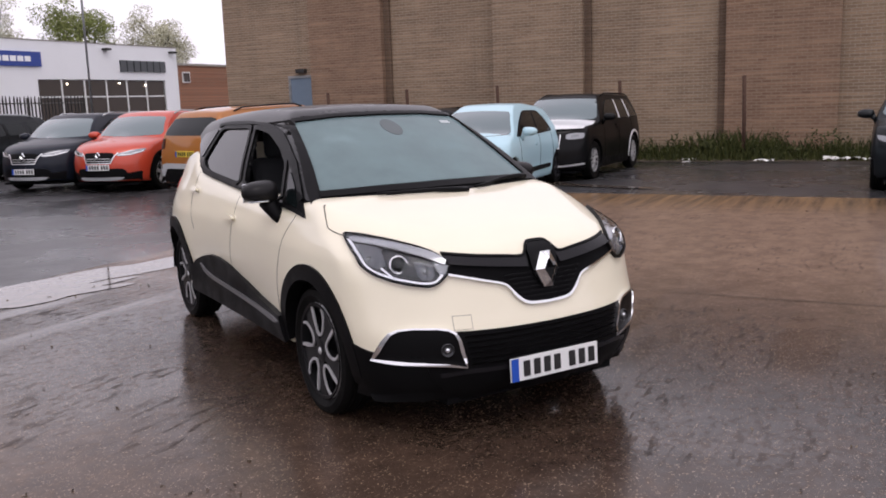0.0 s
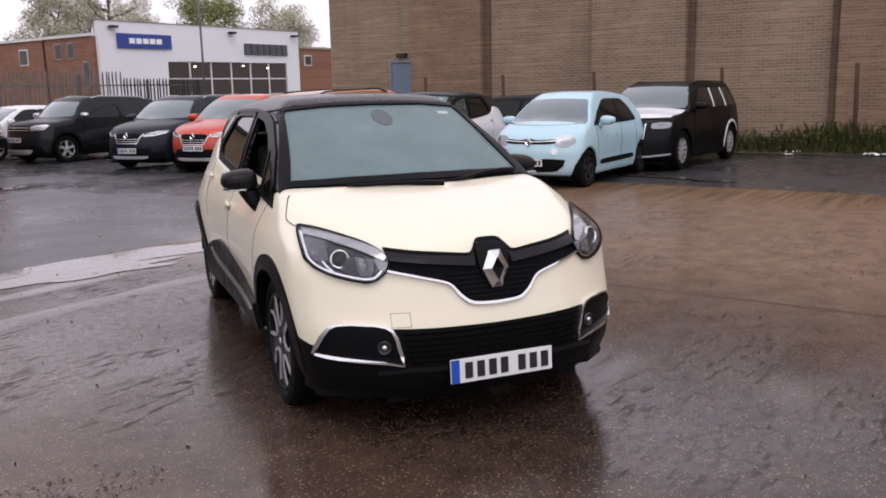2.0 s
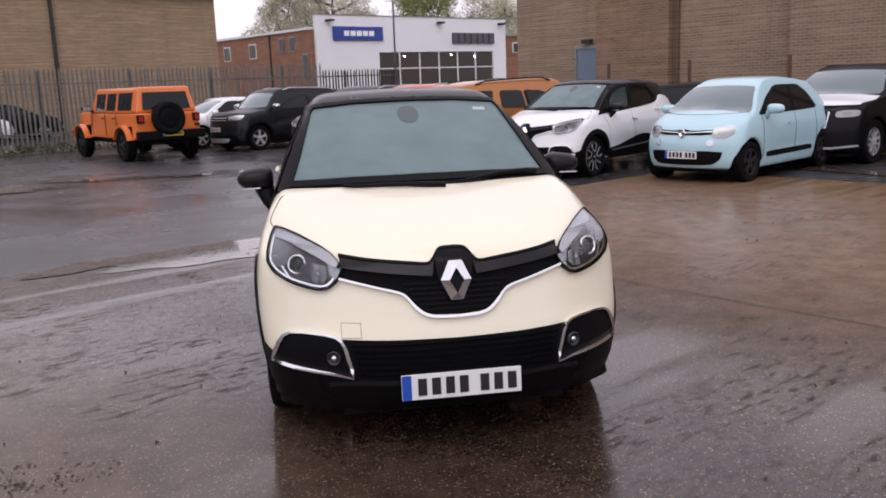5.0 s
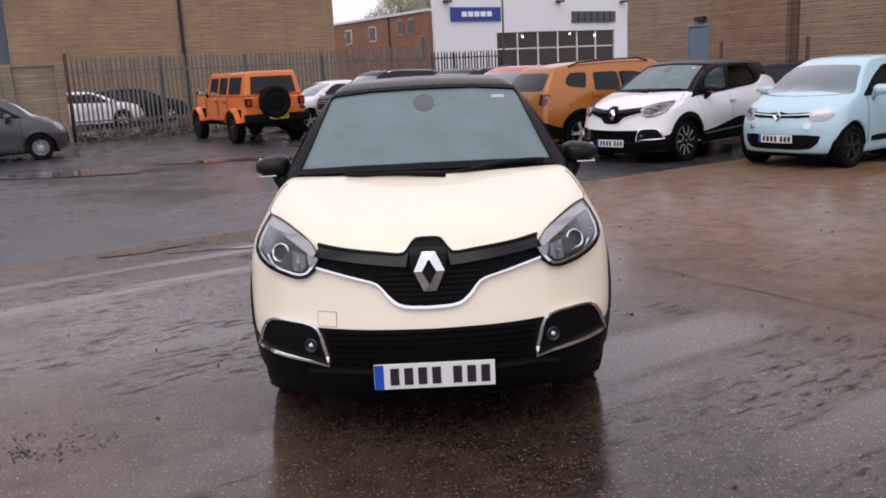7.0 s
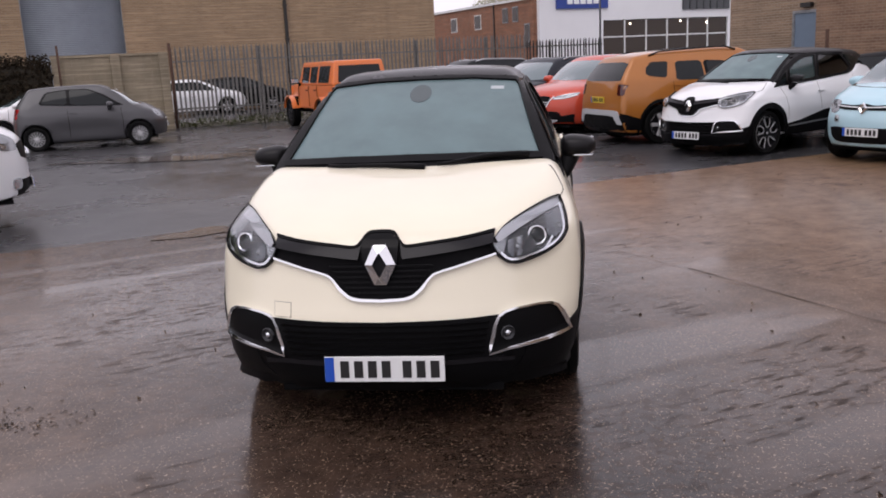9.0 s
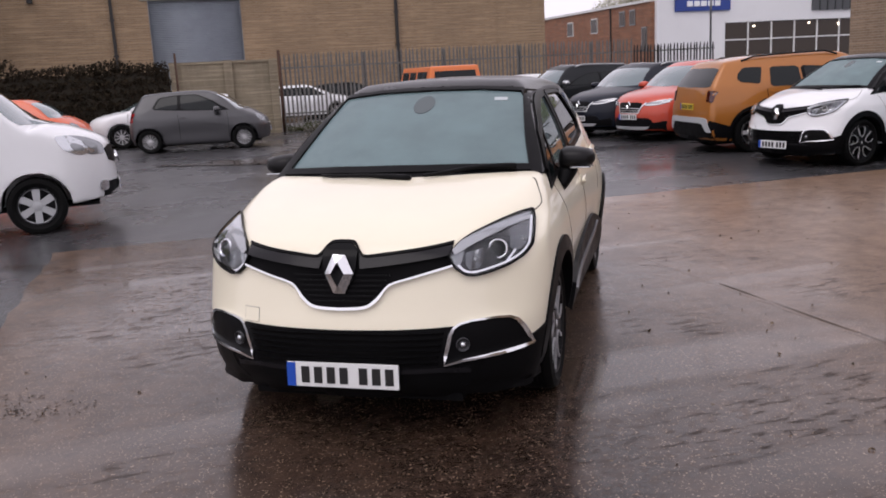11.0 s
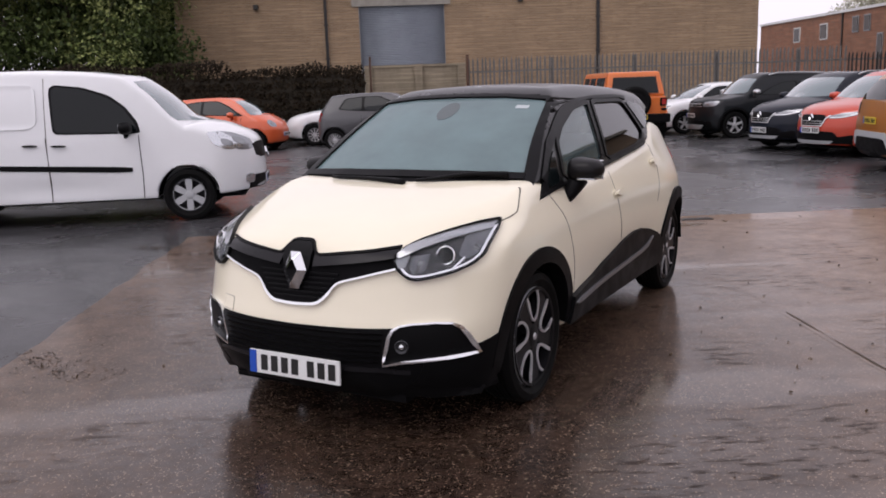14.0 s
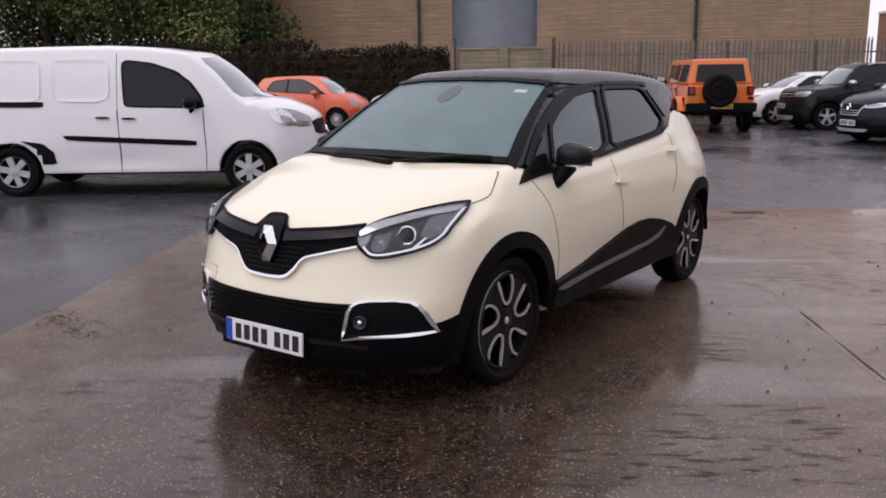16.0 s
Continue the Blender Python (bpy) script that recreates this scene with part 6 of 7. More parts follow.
hatch = profile(2.49, 0.63, 0.48, 0.81, 1.53, 0.30, 0.86, 1.05, 0.05, 0.78, 2.46, 0.98, 1.43, corner=0.08, rail=0.05, gaps=(0.36, 1.44, 2.18), mirror_y=0.50)
hatch.update(screen_pane=front_pane(0.69, 1.015, 0.52, 1.380), rear_pane=[(-0.52, 1.02), (0.52, 1.02), (0.46, 1.36), (-0.46, 1.36)],
             surround=[(0.26, 0.965), (0.75, 0.972), (1.60, 0.980), (2.31, 0.992), (2.15, 1.25), (1.93, 1.385), (1.10, 1.390), (0.66, 1.205)],
             panes=[[(0.42, 0.985), (1.38, 0.990), (1.52, 1.365), (1.12, 1.365), (0.73, 1.195)], [(1.46, 0.992), (2.24, 1.012), (2.10, 1.225), (1.89, 1.355), (1.60, 1.362)]])
parked_car("city_car", hatch, (5.36, 8.1, -55), PALE_BLUE, "pale blue small hatchback parked on wet asphalt", style="five", bright=ALLOY_DARK, h=0.032,
           lamps=[[(0.42, 0.70), (0.42, 0.82), (0.52, 0.845), (0.66, 0.835), (0.70, 0.74), (0.61, 0.665), (0.49, 0.665)]],
           grille=[([(-0.42, 0.715), (0.42, 0.715), (0.44, 0.79), (0.14, 0.775), (0.0, 0.80), (-0.14, 0.775), (-0.44, 0.79)], BLACK_PLASTIC), ([(-0.58, 0.49), (0.58, 0.49), (0.55, 0.37), (0.44, 0.285), (-0.44, 0.285), (-0.55, 0.37)], BLACK_PLASTIC)],
           lower=[(-0.66, 0.18), (0.66, 0.18), (0.68, 0.235), (-0.68, 0.235)],
           fog=[(0.375, 0.555), (0.465, 0.555), (0.465, 0.645), (0.375, 0.645)], sill=[(0.46, 0.335), (2.02, 0.345), (2.02, 0.425), (0.46, 0.420)], badge_z=0.745, plate_z=0.43, handles=[(1.22, 0.80)],
           bars=[([(-0.43, 0.765), (-0.13, 0.752), (0.13, 0.752), (0.43, 0.765)], 0.012)])
suv = profile(2.87, 0.90, 0.95, 0.93, 1.67, 0.37, 1.02, 1.16, 0.25, 0.95, 3.55, 1.12, 1.60, rake=0.6, corner=0.08, rail=0.05, gaps=(0.66, 1.72, 2.72))
suv.update(screen_pane=front_pane(0.80, 1.155, 0.67, 1.545), rear_pane=[(-0.66, 1.18), (0.66, 1.18), (0.60, 1.52), (-0.60, 1.52)],
           surround=[(0.58, 1.105), (3.40, 1.13), (3.30, 1.40), (3.12, 1.545), (1.40, 1.55), (0.95, 1.34)],
           panes=[[(0.72, 1.125), (1.76, 1.135), (1.93, 1.52), (1.42, 1.525), (1.02, 1.34)], [(1.86, 1.137), (2.55, 1.145), (2.66, 1.52), (2.02, 1.52)], [(2.66, 1.147), (3.32, 1.155), (3.22, 1.39), (3.07, 1.515), (2.77, 1.52)]])
parked_car("suv", suv, (8.36, 9.7, -58.5), JET, "black estate off-roader with white film on its bonnet", style="ten", h=0.036,
           lamps=[[(0.55, 0.80), (0.55, 0.905), (0.70, 0.925), (0.84, 0.915), (0.83, 0.81)]], grille=[([(-0.44, 0.62), (0.44, 0.62), (0.46, 0.92), (-0.46, 0.92)], LAMP_DARK)],
           bars=[([(-0.84, 0.335), (-0.5, 0.30), (0.5, 0.30), (0.84, 0.335)], 0.030), ([(-0.46, 0.90), (-0.44, 0.64), (0.44, 0.64), (0.46, 0.90)], 0.020)] + [([(x, 0.64), (x, 0.90)], 0.012) for x in (-0.3, -0.18, -0.06, 0.06, 0.18, 0.3)],
           sill=[(0.48, 0.24), (2.40, 0.24), (2.40, 0.38), (0.48, 0.38)], cladding=BLACK_PLASTIC, badge=False, plate_z=0, handles=[(1.55, 1.0), (2.5, 1.01)], rails=BLACK_PLASTIC)
white_crossover = copy_thing(hero, pose(3.49, 9.88, 0, 0, 0, -50))
tagged(white_crossover, "white crossover with black roof and black lower trim", "car")
for o in white_crossover.children_recursive:
    if o.type == "MESH" and o.data.materials[0] == CREAM:
        o.data = o.data.copy()
        o.data.materials[0] = WHITE
boxy = profile(2.673, 0.84, 0.83, 0.90, 1.66, 0.345, 1.00, 1.12, 0.12, 0.78, 3.05, 1.10, 1.57, tail_round=0.11, corner=0.07, rail=0.055, gaps=(0.55, 1.74, 2.42))
boxy.update(screen_pane=front_pane(0.76, 1.15, 0.62, 1.50), rear_pane=[(-0.66, 1.13), (0.66, 1.13), (0.67, 1.20), (0.58, 1.45), (-0.58, 1.45), (-0.67, 1.20)],
            surround=[(0.60, 1.085), (1.76, 1.085), (1.76, 1.43), (1.35, 1.405), (0.92, 1.25)],
            panes=[[(0.70, 1.095), (1.70, 1.095), (1.70, 1.415), (1.36, 1.39), (0.97, 1.25)], [(1.80, 1.095), (2.37, 1.105), (2.32, 1.43), (1.80, 1.425)], [(2.55, 1.155), (2.88, 1.195), (2.94, 1.25), (2.91, 1.34), (2.80, 1.435), (2.46, 1.435)]])
square_tail = [("rear", [(0.645, 0.89), (0.80, 0.88), (0.79, 1.07), (0.64, 1.08)])]
parked_car("brown_suv", boxy, (4.88, 13.3, 113), BRONZE, "orange-brown compact off-roader parked tail outwards", style="five", tail=square_tail, rails=BLACK_PLASTIC, cladding=BLACK_PLASTIC,
           plate_z=0.5, badge=False, rear_plate=0.80, tail_mat=TAIL_DARK, rear_low=[(-0.80, 0.22), (0.80, 0.22), (0.80, 0.50), (0.66, 0.56), (-0.66, 0.56), (-0.80, 0.50)], skid=("rear", [(-0.80, 0.38), (-0.68, 0.38), (-0.56, 0.53), (0.56, 0.53), (0.68, 0.38), (0.80, 0.38), (0.70, 0.605), (0.56, 0.625), (-0.56, 0.625), (-0.70, 0.605)]), sill=[(0.42, 0.22), (2.25, 0.22), (2.25, 0.42), (0.42, 0.42)], handles=[(1.6, 1.0), (2.3, 1.01)], h=0.034)
tall = profile(2.646, 0.92, 0.88, 0.905, 1.61, 0.355, 0.90, 1.09, 0.08, 0.82, 3.1, 1.06, 1.50, corner=0.08, gaps=(0.52, 1.50, 2.42))
tall.update(screen_pane=front_pane(0.76, 1.115, 0.61, 1.475), rear_pane=[(-0.62, 1.12), (0.62, 1.12), (0.56, 1.42), (-0.56, 1.42)],
            surround=[(0.46, 1.05), (2.60, 1.11), (2.90, 1.20), (2.74, 1.36), (2.30, 1.455), (1.30, 1.475), (0.85, 1.29)],
            panes=[[(0.62, 1.065), (1.46, 1.085), (1.56, 1.45), (1.32, 1.45), (0.92, 1.28)], [(1.54, 1.09), (2.36, 1.115), (2.26, 1.43), (1.64, 1.45)], [(2.44, 1.12), (2.80, 1.205), (2.68, 1.345), (2.36, 1.42)]])
lampk = [[(0.38, 0.735), (0.60, 0.745), (0.78, 0.795), (0.82, 0.875), (0.60, 0.845), (0.38, 0.79)]]
kbars = [([(-0.28, z), (0.28, z)], 0.008) for z in (0.645, 0.69)] + [([(-0.40, 0.80), (-0.33, 0.735), (-0.27, 0.60), (0.27, 0.60), (0.33, 0.735), (0.40, 0.80)], 0.018), ([(-0.40, 0.755), (-0.60, 0.765), (-0.78, 0.82)], 0.014), ([(0.40, 0.755), (0.60, 0.765), (0.78, 0.82)], 0.014)]
klow = [(-0.74, 0.20), (0.74, 0.20), (0.78, 0.44), (0.56, 0.40), (0.48, 0.50), (-0.48, 0.50), (-0.56, 0.40), (-0.78, 0.44)]
kskid = ("front", [(-0.42, 0.27), (0.42, 0.27), (0.5, 0.325), (-0.5, 0.325)])
ksill = [(0.42, 0.22), (2.25, 0.22), (2.25, 0.42), (0.42, 0.42)]
gridk = [([(-0.34, 0.735), (-0.28, 0.595), (0.28, 0.595), (0.34, 0.735), (0.30, 0.81), (-0.30, 0.81)], BLACK_PLASTIC), ([(-0.5, 0.34), (0.5, 0.34), (0.55, 0.48), (-0.55, 0.48)], BLACK_PLASTIC)]
parked_car("red_suv", tall, (1.17, 14.84, -45), RED_ORANGE, "red-orange crossover with chrome-barred grille", style="five", lamps=lampk, grille=gridk, cladding=BLACK_PLASTIC, badge_z=0.755, plate_z=0.52, rails=SILVER_TRIM, bars=kbars, lower=klow, skid=kskid, sill=ksill)
parked_car("navy_suv", tall, (-0.03, 16.42, -45), NAVY, "dark navy crossover with chrome roof rails", style="five", lamps=lampk, grille=gridk, cladding=BLACK_PLASTIC, badge_z=0.755, plate_z=0.44, rails=SATIN, bars=kbars, lower=klow, skid=kskid, sill=ksill)
parked_car("grey_suv", boxy, (-2.4, 20.35, -54), SLATE, "dark grey compact off-roader with silver skid trim", style="five",
           lamps=[[(0.45, 0.82), (0.76, 0.84), (0.80, 0.98), (0.45, 0.95)]], grille=[([(-0.44, 0.80), (0.44, 0.80), (0.44, 0.95), (-0.44, 0.95)], BLACK_PLASTIC)], lower=[(-0.7, 0.22), (0.7, 0.22), (0.7, 0.46), (-0.7, 0.46)], cladding=BLACK_PLASTIC, rails=SATIN, badge=False, plate_z=0.6, mirror=SATIN, bars=[([(-0.42, z), (0.42, z)], 0.010) for z in (0.84, 0.90)], skid=("front", [(-0.42, 0.25), (0.42, 0.25), (0.52, 0.36), (-0.52, 0.36)]), sill=ksill)
low = profile(2.67, 0.92, 0.77, 0.90, 1.45, 0.32, 0.82, 1.0, 0.05, 0.95, 2.95, 0.96, 1.34, pillar=1.35, kick=0.08)
parked_car("white_hatchback", low, (-4.13, 22.12, -54), WHITE, "white hatchback parked between two off-roaders", lamps=lampk and [[(0.45, 0.70), (0.76, 0.74), (0.82, 0.84), (0.45, 0.78)]], grille=[([(-0.4, 0.64), (0.4, 0.64), (0.42, 0.76), (-0.42, 0.76)], BLACK_PLASTIC)], badge=False)
parked_car("white_estate", tall, (1.6, 19.6, -48), WHITE, "white crossover in the second row", lamps=lampk, rails=SATIN, badge=False)
parked_car("dark_hatchback", low, (7.1, 19.4, 122), NAVY, "dark hatchback in the second row", badge=False)
parked_car("dark_saloon", low, (8.44, 11.4, 32), JET, "black hatchback parked across the end of the second row", badge=False)
parked_car("dark_estate", dict(low, h=1.52), (10.74, 13.7, 32), JET, "black car with roof rails in the second row", badge=False, rails=BLACK_PLASTIC)
mini = profile(2.3, 0.66, 0.55, 0.80, 1.50, 0.29, 0.82, 1.02, 0.0, 0.70, 2.36, 0.95, 1.45, bulge=0.03, rail=0.075, roof_crown=0.05, gaps=(0.36, 1.56), mirror_y=0.62)
mini.update(screen_pane=front_pane(0.68, 1.0, 0.50, 1.375), rear_pane=[(-0.52, 1.08), (0.52, 1.08), (0.44, 1.36), (-0.44, 1.36)],
            surround=[(0.28, 0.972), (1.56, 1.025), (2.20, 1.075), (2.02, 1.355), (1.60, 1.405), (1.08, 1.405), (0.70, 1.235), (0.50, 1.095)],
            panes=[[(0.44, 0.995), (1.49, 1.04), (1.49, 1.385), (1.10, 1.385), (0.75, 1.22), (0.56, 1.09)], [(1.56, 1.045), (2.14, 1.09), (1.98, 1.335), (1.60, 1.38), (1.56, 1.38)]])
minilamp = [[(0.44, 0.66), (0.60, 0.66), (0.66, 0.76), (0.60, 0.84), (0.48, 0.85), (0.42, 0.76)]]
parked_car("grey_city_car", mini, (-9.4, 16.4, 114.6), GUN, "grey rounded three-door city car beside the wall", style="multi", lamps=minilamp, doors=1, badge=False, tail=[("rear", [(0.52, 0.78), (0.68, 0.78), (0.68, 1.0), (0.52, 1.0)])], handles=[(1.46, 0.85)], bars=[([(-0.3, 0.60), (0.3, 0.60)], 0.014)], h=0.034)
parked_car("orange_city_car", mini, (-13.90, 15.13, 110), ORANGE, "bright orange rounded three-door city car", style="multi", lamps=minilamp, doors=1, badge=False, handles=[(1.46, 0.85)], h=0.034)
parked_car("white_sports_car", low, (-13.74, 17.36, -58), WHITE, "white low car behind the city cars", badge=False, style="ten")
parked_car("white_saloon", low, (*site(5.48, 32.4).xy, 122), WHITE, "white saloon behind the palisade fence", badge=False)
parked_car("black_saloon", low, (*site(7.9, 34.5).xy, 122), JET, "black saloon behind the palisade fence", badge=False)
parked_car("dark_people_carrier", boxy, (10.81, 3.40, -58), SLATE, "dark people carrier parked in front of the weeds", lamps=lampk, badge=False)
vanp = profile(3.08, 0.93, 0.75, 0.92, 1.96, 0.33, 1.08, 1.26, -0.12, 0.72, 3.75, 1.13, 1.91, rake=0.65, crown=0.08, bulge=0.02, roof_crown=0.035, rail=0.06, floor=0.30, gaps=(0.55, 1.665), mirror_y=0.70)
vanp.update(screen_pane=front_pane(0.80, 1.27, 0.66, 1.77), rear_pane=[(-0.6, 1.2), (0.6, 1.2), (0.55, 1.7), (-0.55, 1.7)],
            surround=[(0.53, 1.125), (1.54, 1.150), (1.585, 1.20), (1.605, 1.71), (1.54, 1.76), (1.20, 1.72), (0.88, 1.61), (0.69, 1.46), (0.56, 1.27)],
            panes=[[(0.57, 1.150), (1.52, 1.172), (1.56, 1.22), (1.575, 1.70), (1.53, 1.735), (1.21, 1.695), (0.91, 1.585), (0.725, 1.45), (0.60, 1.26)]])
vanp["roof"] = curve((-0.12, 1.78), (0.72, 1.865), (1.2, 1.925), (1.9, 1.958), (3.2, 1.94), (3.75, 1.91), (3.95, 1.86))
vanp["sect"] = curve((0.1, -0.06), (0.3, -0.01), (0.6, 0.0), (1.0, -0.015), (1.3, -0.05), (1.6, -0.10), (1.95, -0.2))
parked_car("delivery_van", vanp, (-6.25, 4.85, 127), WHITE, "white panel van with black side strips", style="cover", h=0.028, bright=SILVER_TRIM, cab_only=True, mirror=BLACK_PLASTIC,
           lamps=[[(0.46, 0.86), (0.72, 0.86), (0.84, 1.02), (0.80, 1.12), (0.62, 1.08), (0.46, 0.98)]], grille=[([(-0.42, 0.74), (0.42, 0.74), (0.46, 0.95), (-0.46, 0.95)], BLACK_PLASTIC)], lower=[(-0.6, 0.28), (0.6, 0.28), (0.6, 0.52), (-0.6, 0.52)], fog=[(0.52, 0.42), (0.66, 0.42), (0.66, 0.54), (0.52, 0.54)],
           sill=[(0.66, 0.645), (2.34, 0.735), (2.40, 0.805), (0.66, 0.715)], handles=[(1.52, 1.005), (1.86, 1.02)])

# ---- boxy orange off-roader, seen from behind ----
offroader = tagged(new("off_roader"), "vivid orange boxy off-roader with a spare wheel on its tailgate", "car")
offroader.matrix_world = pose(-5.92, 20.85, 0, 0, 0, 211.6)


def shaped(name, mat, x, y0, y1, z0, z1, inset=0.0, rake0=0.0, rake1=0.0, bevel=0.03, label=""):
    """A bevelled block that narrows by inset at its top and leans at its ends."""
    bm = box_bm(-x, y0, z0, x, y1, z1, bevel)
    for v in bm.verts:
        t = (v.co.z - z0) / (z1 - z0)
        v.co.x *= 1 - inset * t / x
        e = (v.co.y - y0) / (y1 - y0)
        v.co.y += t * (rake0 * (1 - e) - rake1 * e)
    return part(name, bm, mat, offroader, label)


shaped("body", VIVID_ORANGE, 0.80, 0.55, 3.78, 0.55, 1.17, 0.02, 0, 0, 0.04)
shaped("bonnet", VIVID_ORANGE, 0.66, -0.55, 0.62, 0.75, 1.20, 0.04, 0.04, 0, 0.06)
shaped("front_panel", VIVID_ORANGE, 0.68, -0.62, -0.5, 0.62, 1.16, 0.02, 0.03, 0, 0.03)
cab = shaped("hardtop", VIVID_ORANGE, 0.775, 0.58, 3.74, 1.17, 1.79, 0.13, 0.30, 0.12, 0.06)
shaped("chassis", BLACK_PLASTIC, 0.62, -0.6, 3.8, 0.42, 0.62, 0, 0, 0, 0.02)
shaped("rear_bumper", BLACK_PLASTIC, 0.84, 3.76, 3.98, 0.52, 0.74, 0, 0, 0, 0.03)
shaped("front_bumper", BLACK_PLASTIC, 0.84, -0.88, -0.66, 0.52, 0.72, 0, 0, 0, 0.03)


def pane(y0, y1, z0, z1, s):
    def x(z):
        return s * (0.775 - 0.13 * (z - 1.17) / 0.62 + 0.006)
    vs = [(x(z0), y0, z0), (x(z0), y1, z0), (x(z1), y1, z1), (x(z1), y0, z1)]
    vs += [(a - s * 0.02, b, c) for a, b, c in vs]
    return obj("side_window", vs, [(0, 1, 2, 3), (4, 7, 6, 5), (0, 4, 5, 1), (1, 5, 6, 2), (2, 6, 7, 3), (3, 7, 4, 0)], TINT, offroader)


for s in (1, -1):
    for y0, y1 in ((0.98, 1.62), (1.74, 2.36), (2.52, 3.42)):
        pane(y0, y1, 1.24, 1.66, s)
    for y0 in (0, 3.008):
        ring = [(y0 + math.cos(a) * 0.50, 0.41 + math.sin(a) * 0.48) for a in np.linspace(radians(15), radians(165), 14)]
        inner = [(y0 + math.cos(a) * 0.46, 0.41 + math.sin(a) * 0.43) for a in np.linspace(radians(165), radians(15), 14)]
        v, fc = slab(ring + inner, s * 0.72, s * 0.95)
        obj("wheel_flare", v, fc, VIVID_ORANGE, offroader)
        box("arch_dark", s * 0.55, y0 - 0.45, 0.5, s * 0.808, y0 + 0.45, 0.86, DARK_INSIDE, offroader)
    lamp = box("tail_light", s * 0.62, 3.76, 0.93, s * 0.79, 3.84, 1.13, BLACK_PLASTIC, offroader, "dark-framed tail light", 0.015)
    box("lens", s * 0.655, 3.835, 0.96, s * 0.755, 3.852, 1.10, RED_LENS, lamp)
    for yy in (0.70, 1.68, 2.45):
        box("door_gap", s * 0.796, yy, 0.62, s * 0.806, yy + 0.012, 1.16, DARK_INSIDE, offroader)
    for yy in (1.55, 2.3):
        box("door_handle", s * 0.80, yy - 0.07, 1.03, s * 0.83, yy + 0.07, 1.06, BLACK_PLASTIC, offroader, "", 0.008)
    mirror_pod(offroader, s, (s * 0.93, 0.78, 1.30), BLACK_PLASTIC, 1.0)
vs = [(-0.60, 3.735, 1.25), (0.60, 3.735, 1.25), (0.54, 3.655, 1.66), (-0.54, 3.655, 1.66)]
vs += [(a, b - 0.03, c) for a, b, c in vs]
obj("rear_window", [(a, b + 0.016, c) for a, b, c in vs], [(3, 2, 1, 0), (4, 5, 6, 7), (0, 1, 5, 4), (1, 2, 6, 5), (2, 3, 7, 6), (3, 0, 4, 7)], TINT, offroader)
vs = [(-0.60, 0.66, 1.25), (0.60, 0.66, 1.25), (0.54, 0.84, 1.72), (-0.54, 0.84, 1.72)]
vs += [(a, b + 0.03, c) for a, b, c in vs]
obj("windscreen", [(a, b - 0.05, c) for a, b, c in vs], [(0, 1, 2, 3), (7, 6, 5, 4), (0, 4, 5, 1), (1, 5, 6, 2), (2, 6, 7, 3), (3, 7, 4, 0)], SCREEN_SKY_TINT, offroader)
spare = new("spare_wheel")
spare.parent = offroader
spare.matrix_basis = pose(0.06, 3.93, 1.03, 0, 0, 90)
v, fc = tyre_chunk(0.40, 0.24, 0.23)
obj("tyre", v, fc, RUBBER, spare, "", True)
v, fc = lathe([(0.10, 0.24), (0.115, 0.20), (0.10, 0.10), (0.11, 0.001)], 32)
obj("wheel_cover", v, fc, BLACK_PLASTIC, spare, "", True)
add_wheels(offroader, 3.008, 0.80, 0.405, 0.25, 0.235, "five", ALLOY_DARK, ALLOY_DARK)
blank_plate("rear_plate", offroader, (0.0, 3.985, 0.66), False, 0.52, YELLOW_PLATE)
# third tail-lamp strip and hinges
for z in (0.82, 1.02):
    box("hinge", -0.80, 3.76, z, -0.66, 3.81, z + 0.05, BLACK_PLASTIC, offroader, "", 0.008)

# protective film on the black off-roader
film_suv = whole(suv)
suv_ob = bpy.data.objects["suv"]
patch("bonnet_film", film_suv, soften([(-0.45, -0.76), (0, -0.80), (0.45, -0.76), (0.80, -0.46), (0.84, 0.10), (0.80, 0.40), (0.4, 0.22), (0, 0.16), (-0.4, 0.22), (-0.80, 0.40), (-0.84, 0.10), (-0.80, -0.46)], 1, 0.1), "top", WHITE, suv_ob, 0.008, 0.01, 0.08, "white protective bonnet film")
for view in SIDES:
    for y, lean in ((1.80, 0.18), (2.59, 0.11)):
        patch("pillar_film", film_suv, [(y, 1.14), (y + 0.075, 1.14), (y + 0.055 + lean, 1.52), (y + lean - 0.015, 1.52)], view, WHITE, suv_ob, 0.009, 0.01, 0.08, "white protective film strip")
    patch("arch_film", film_suv, band(arc(2.87, 0.37, 0.46, 30, 190, 16), 0.05), view, WHITE, suv_ob, 0.010, 0.02, 0.07, "white protective film on wheel arch")

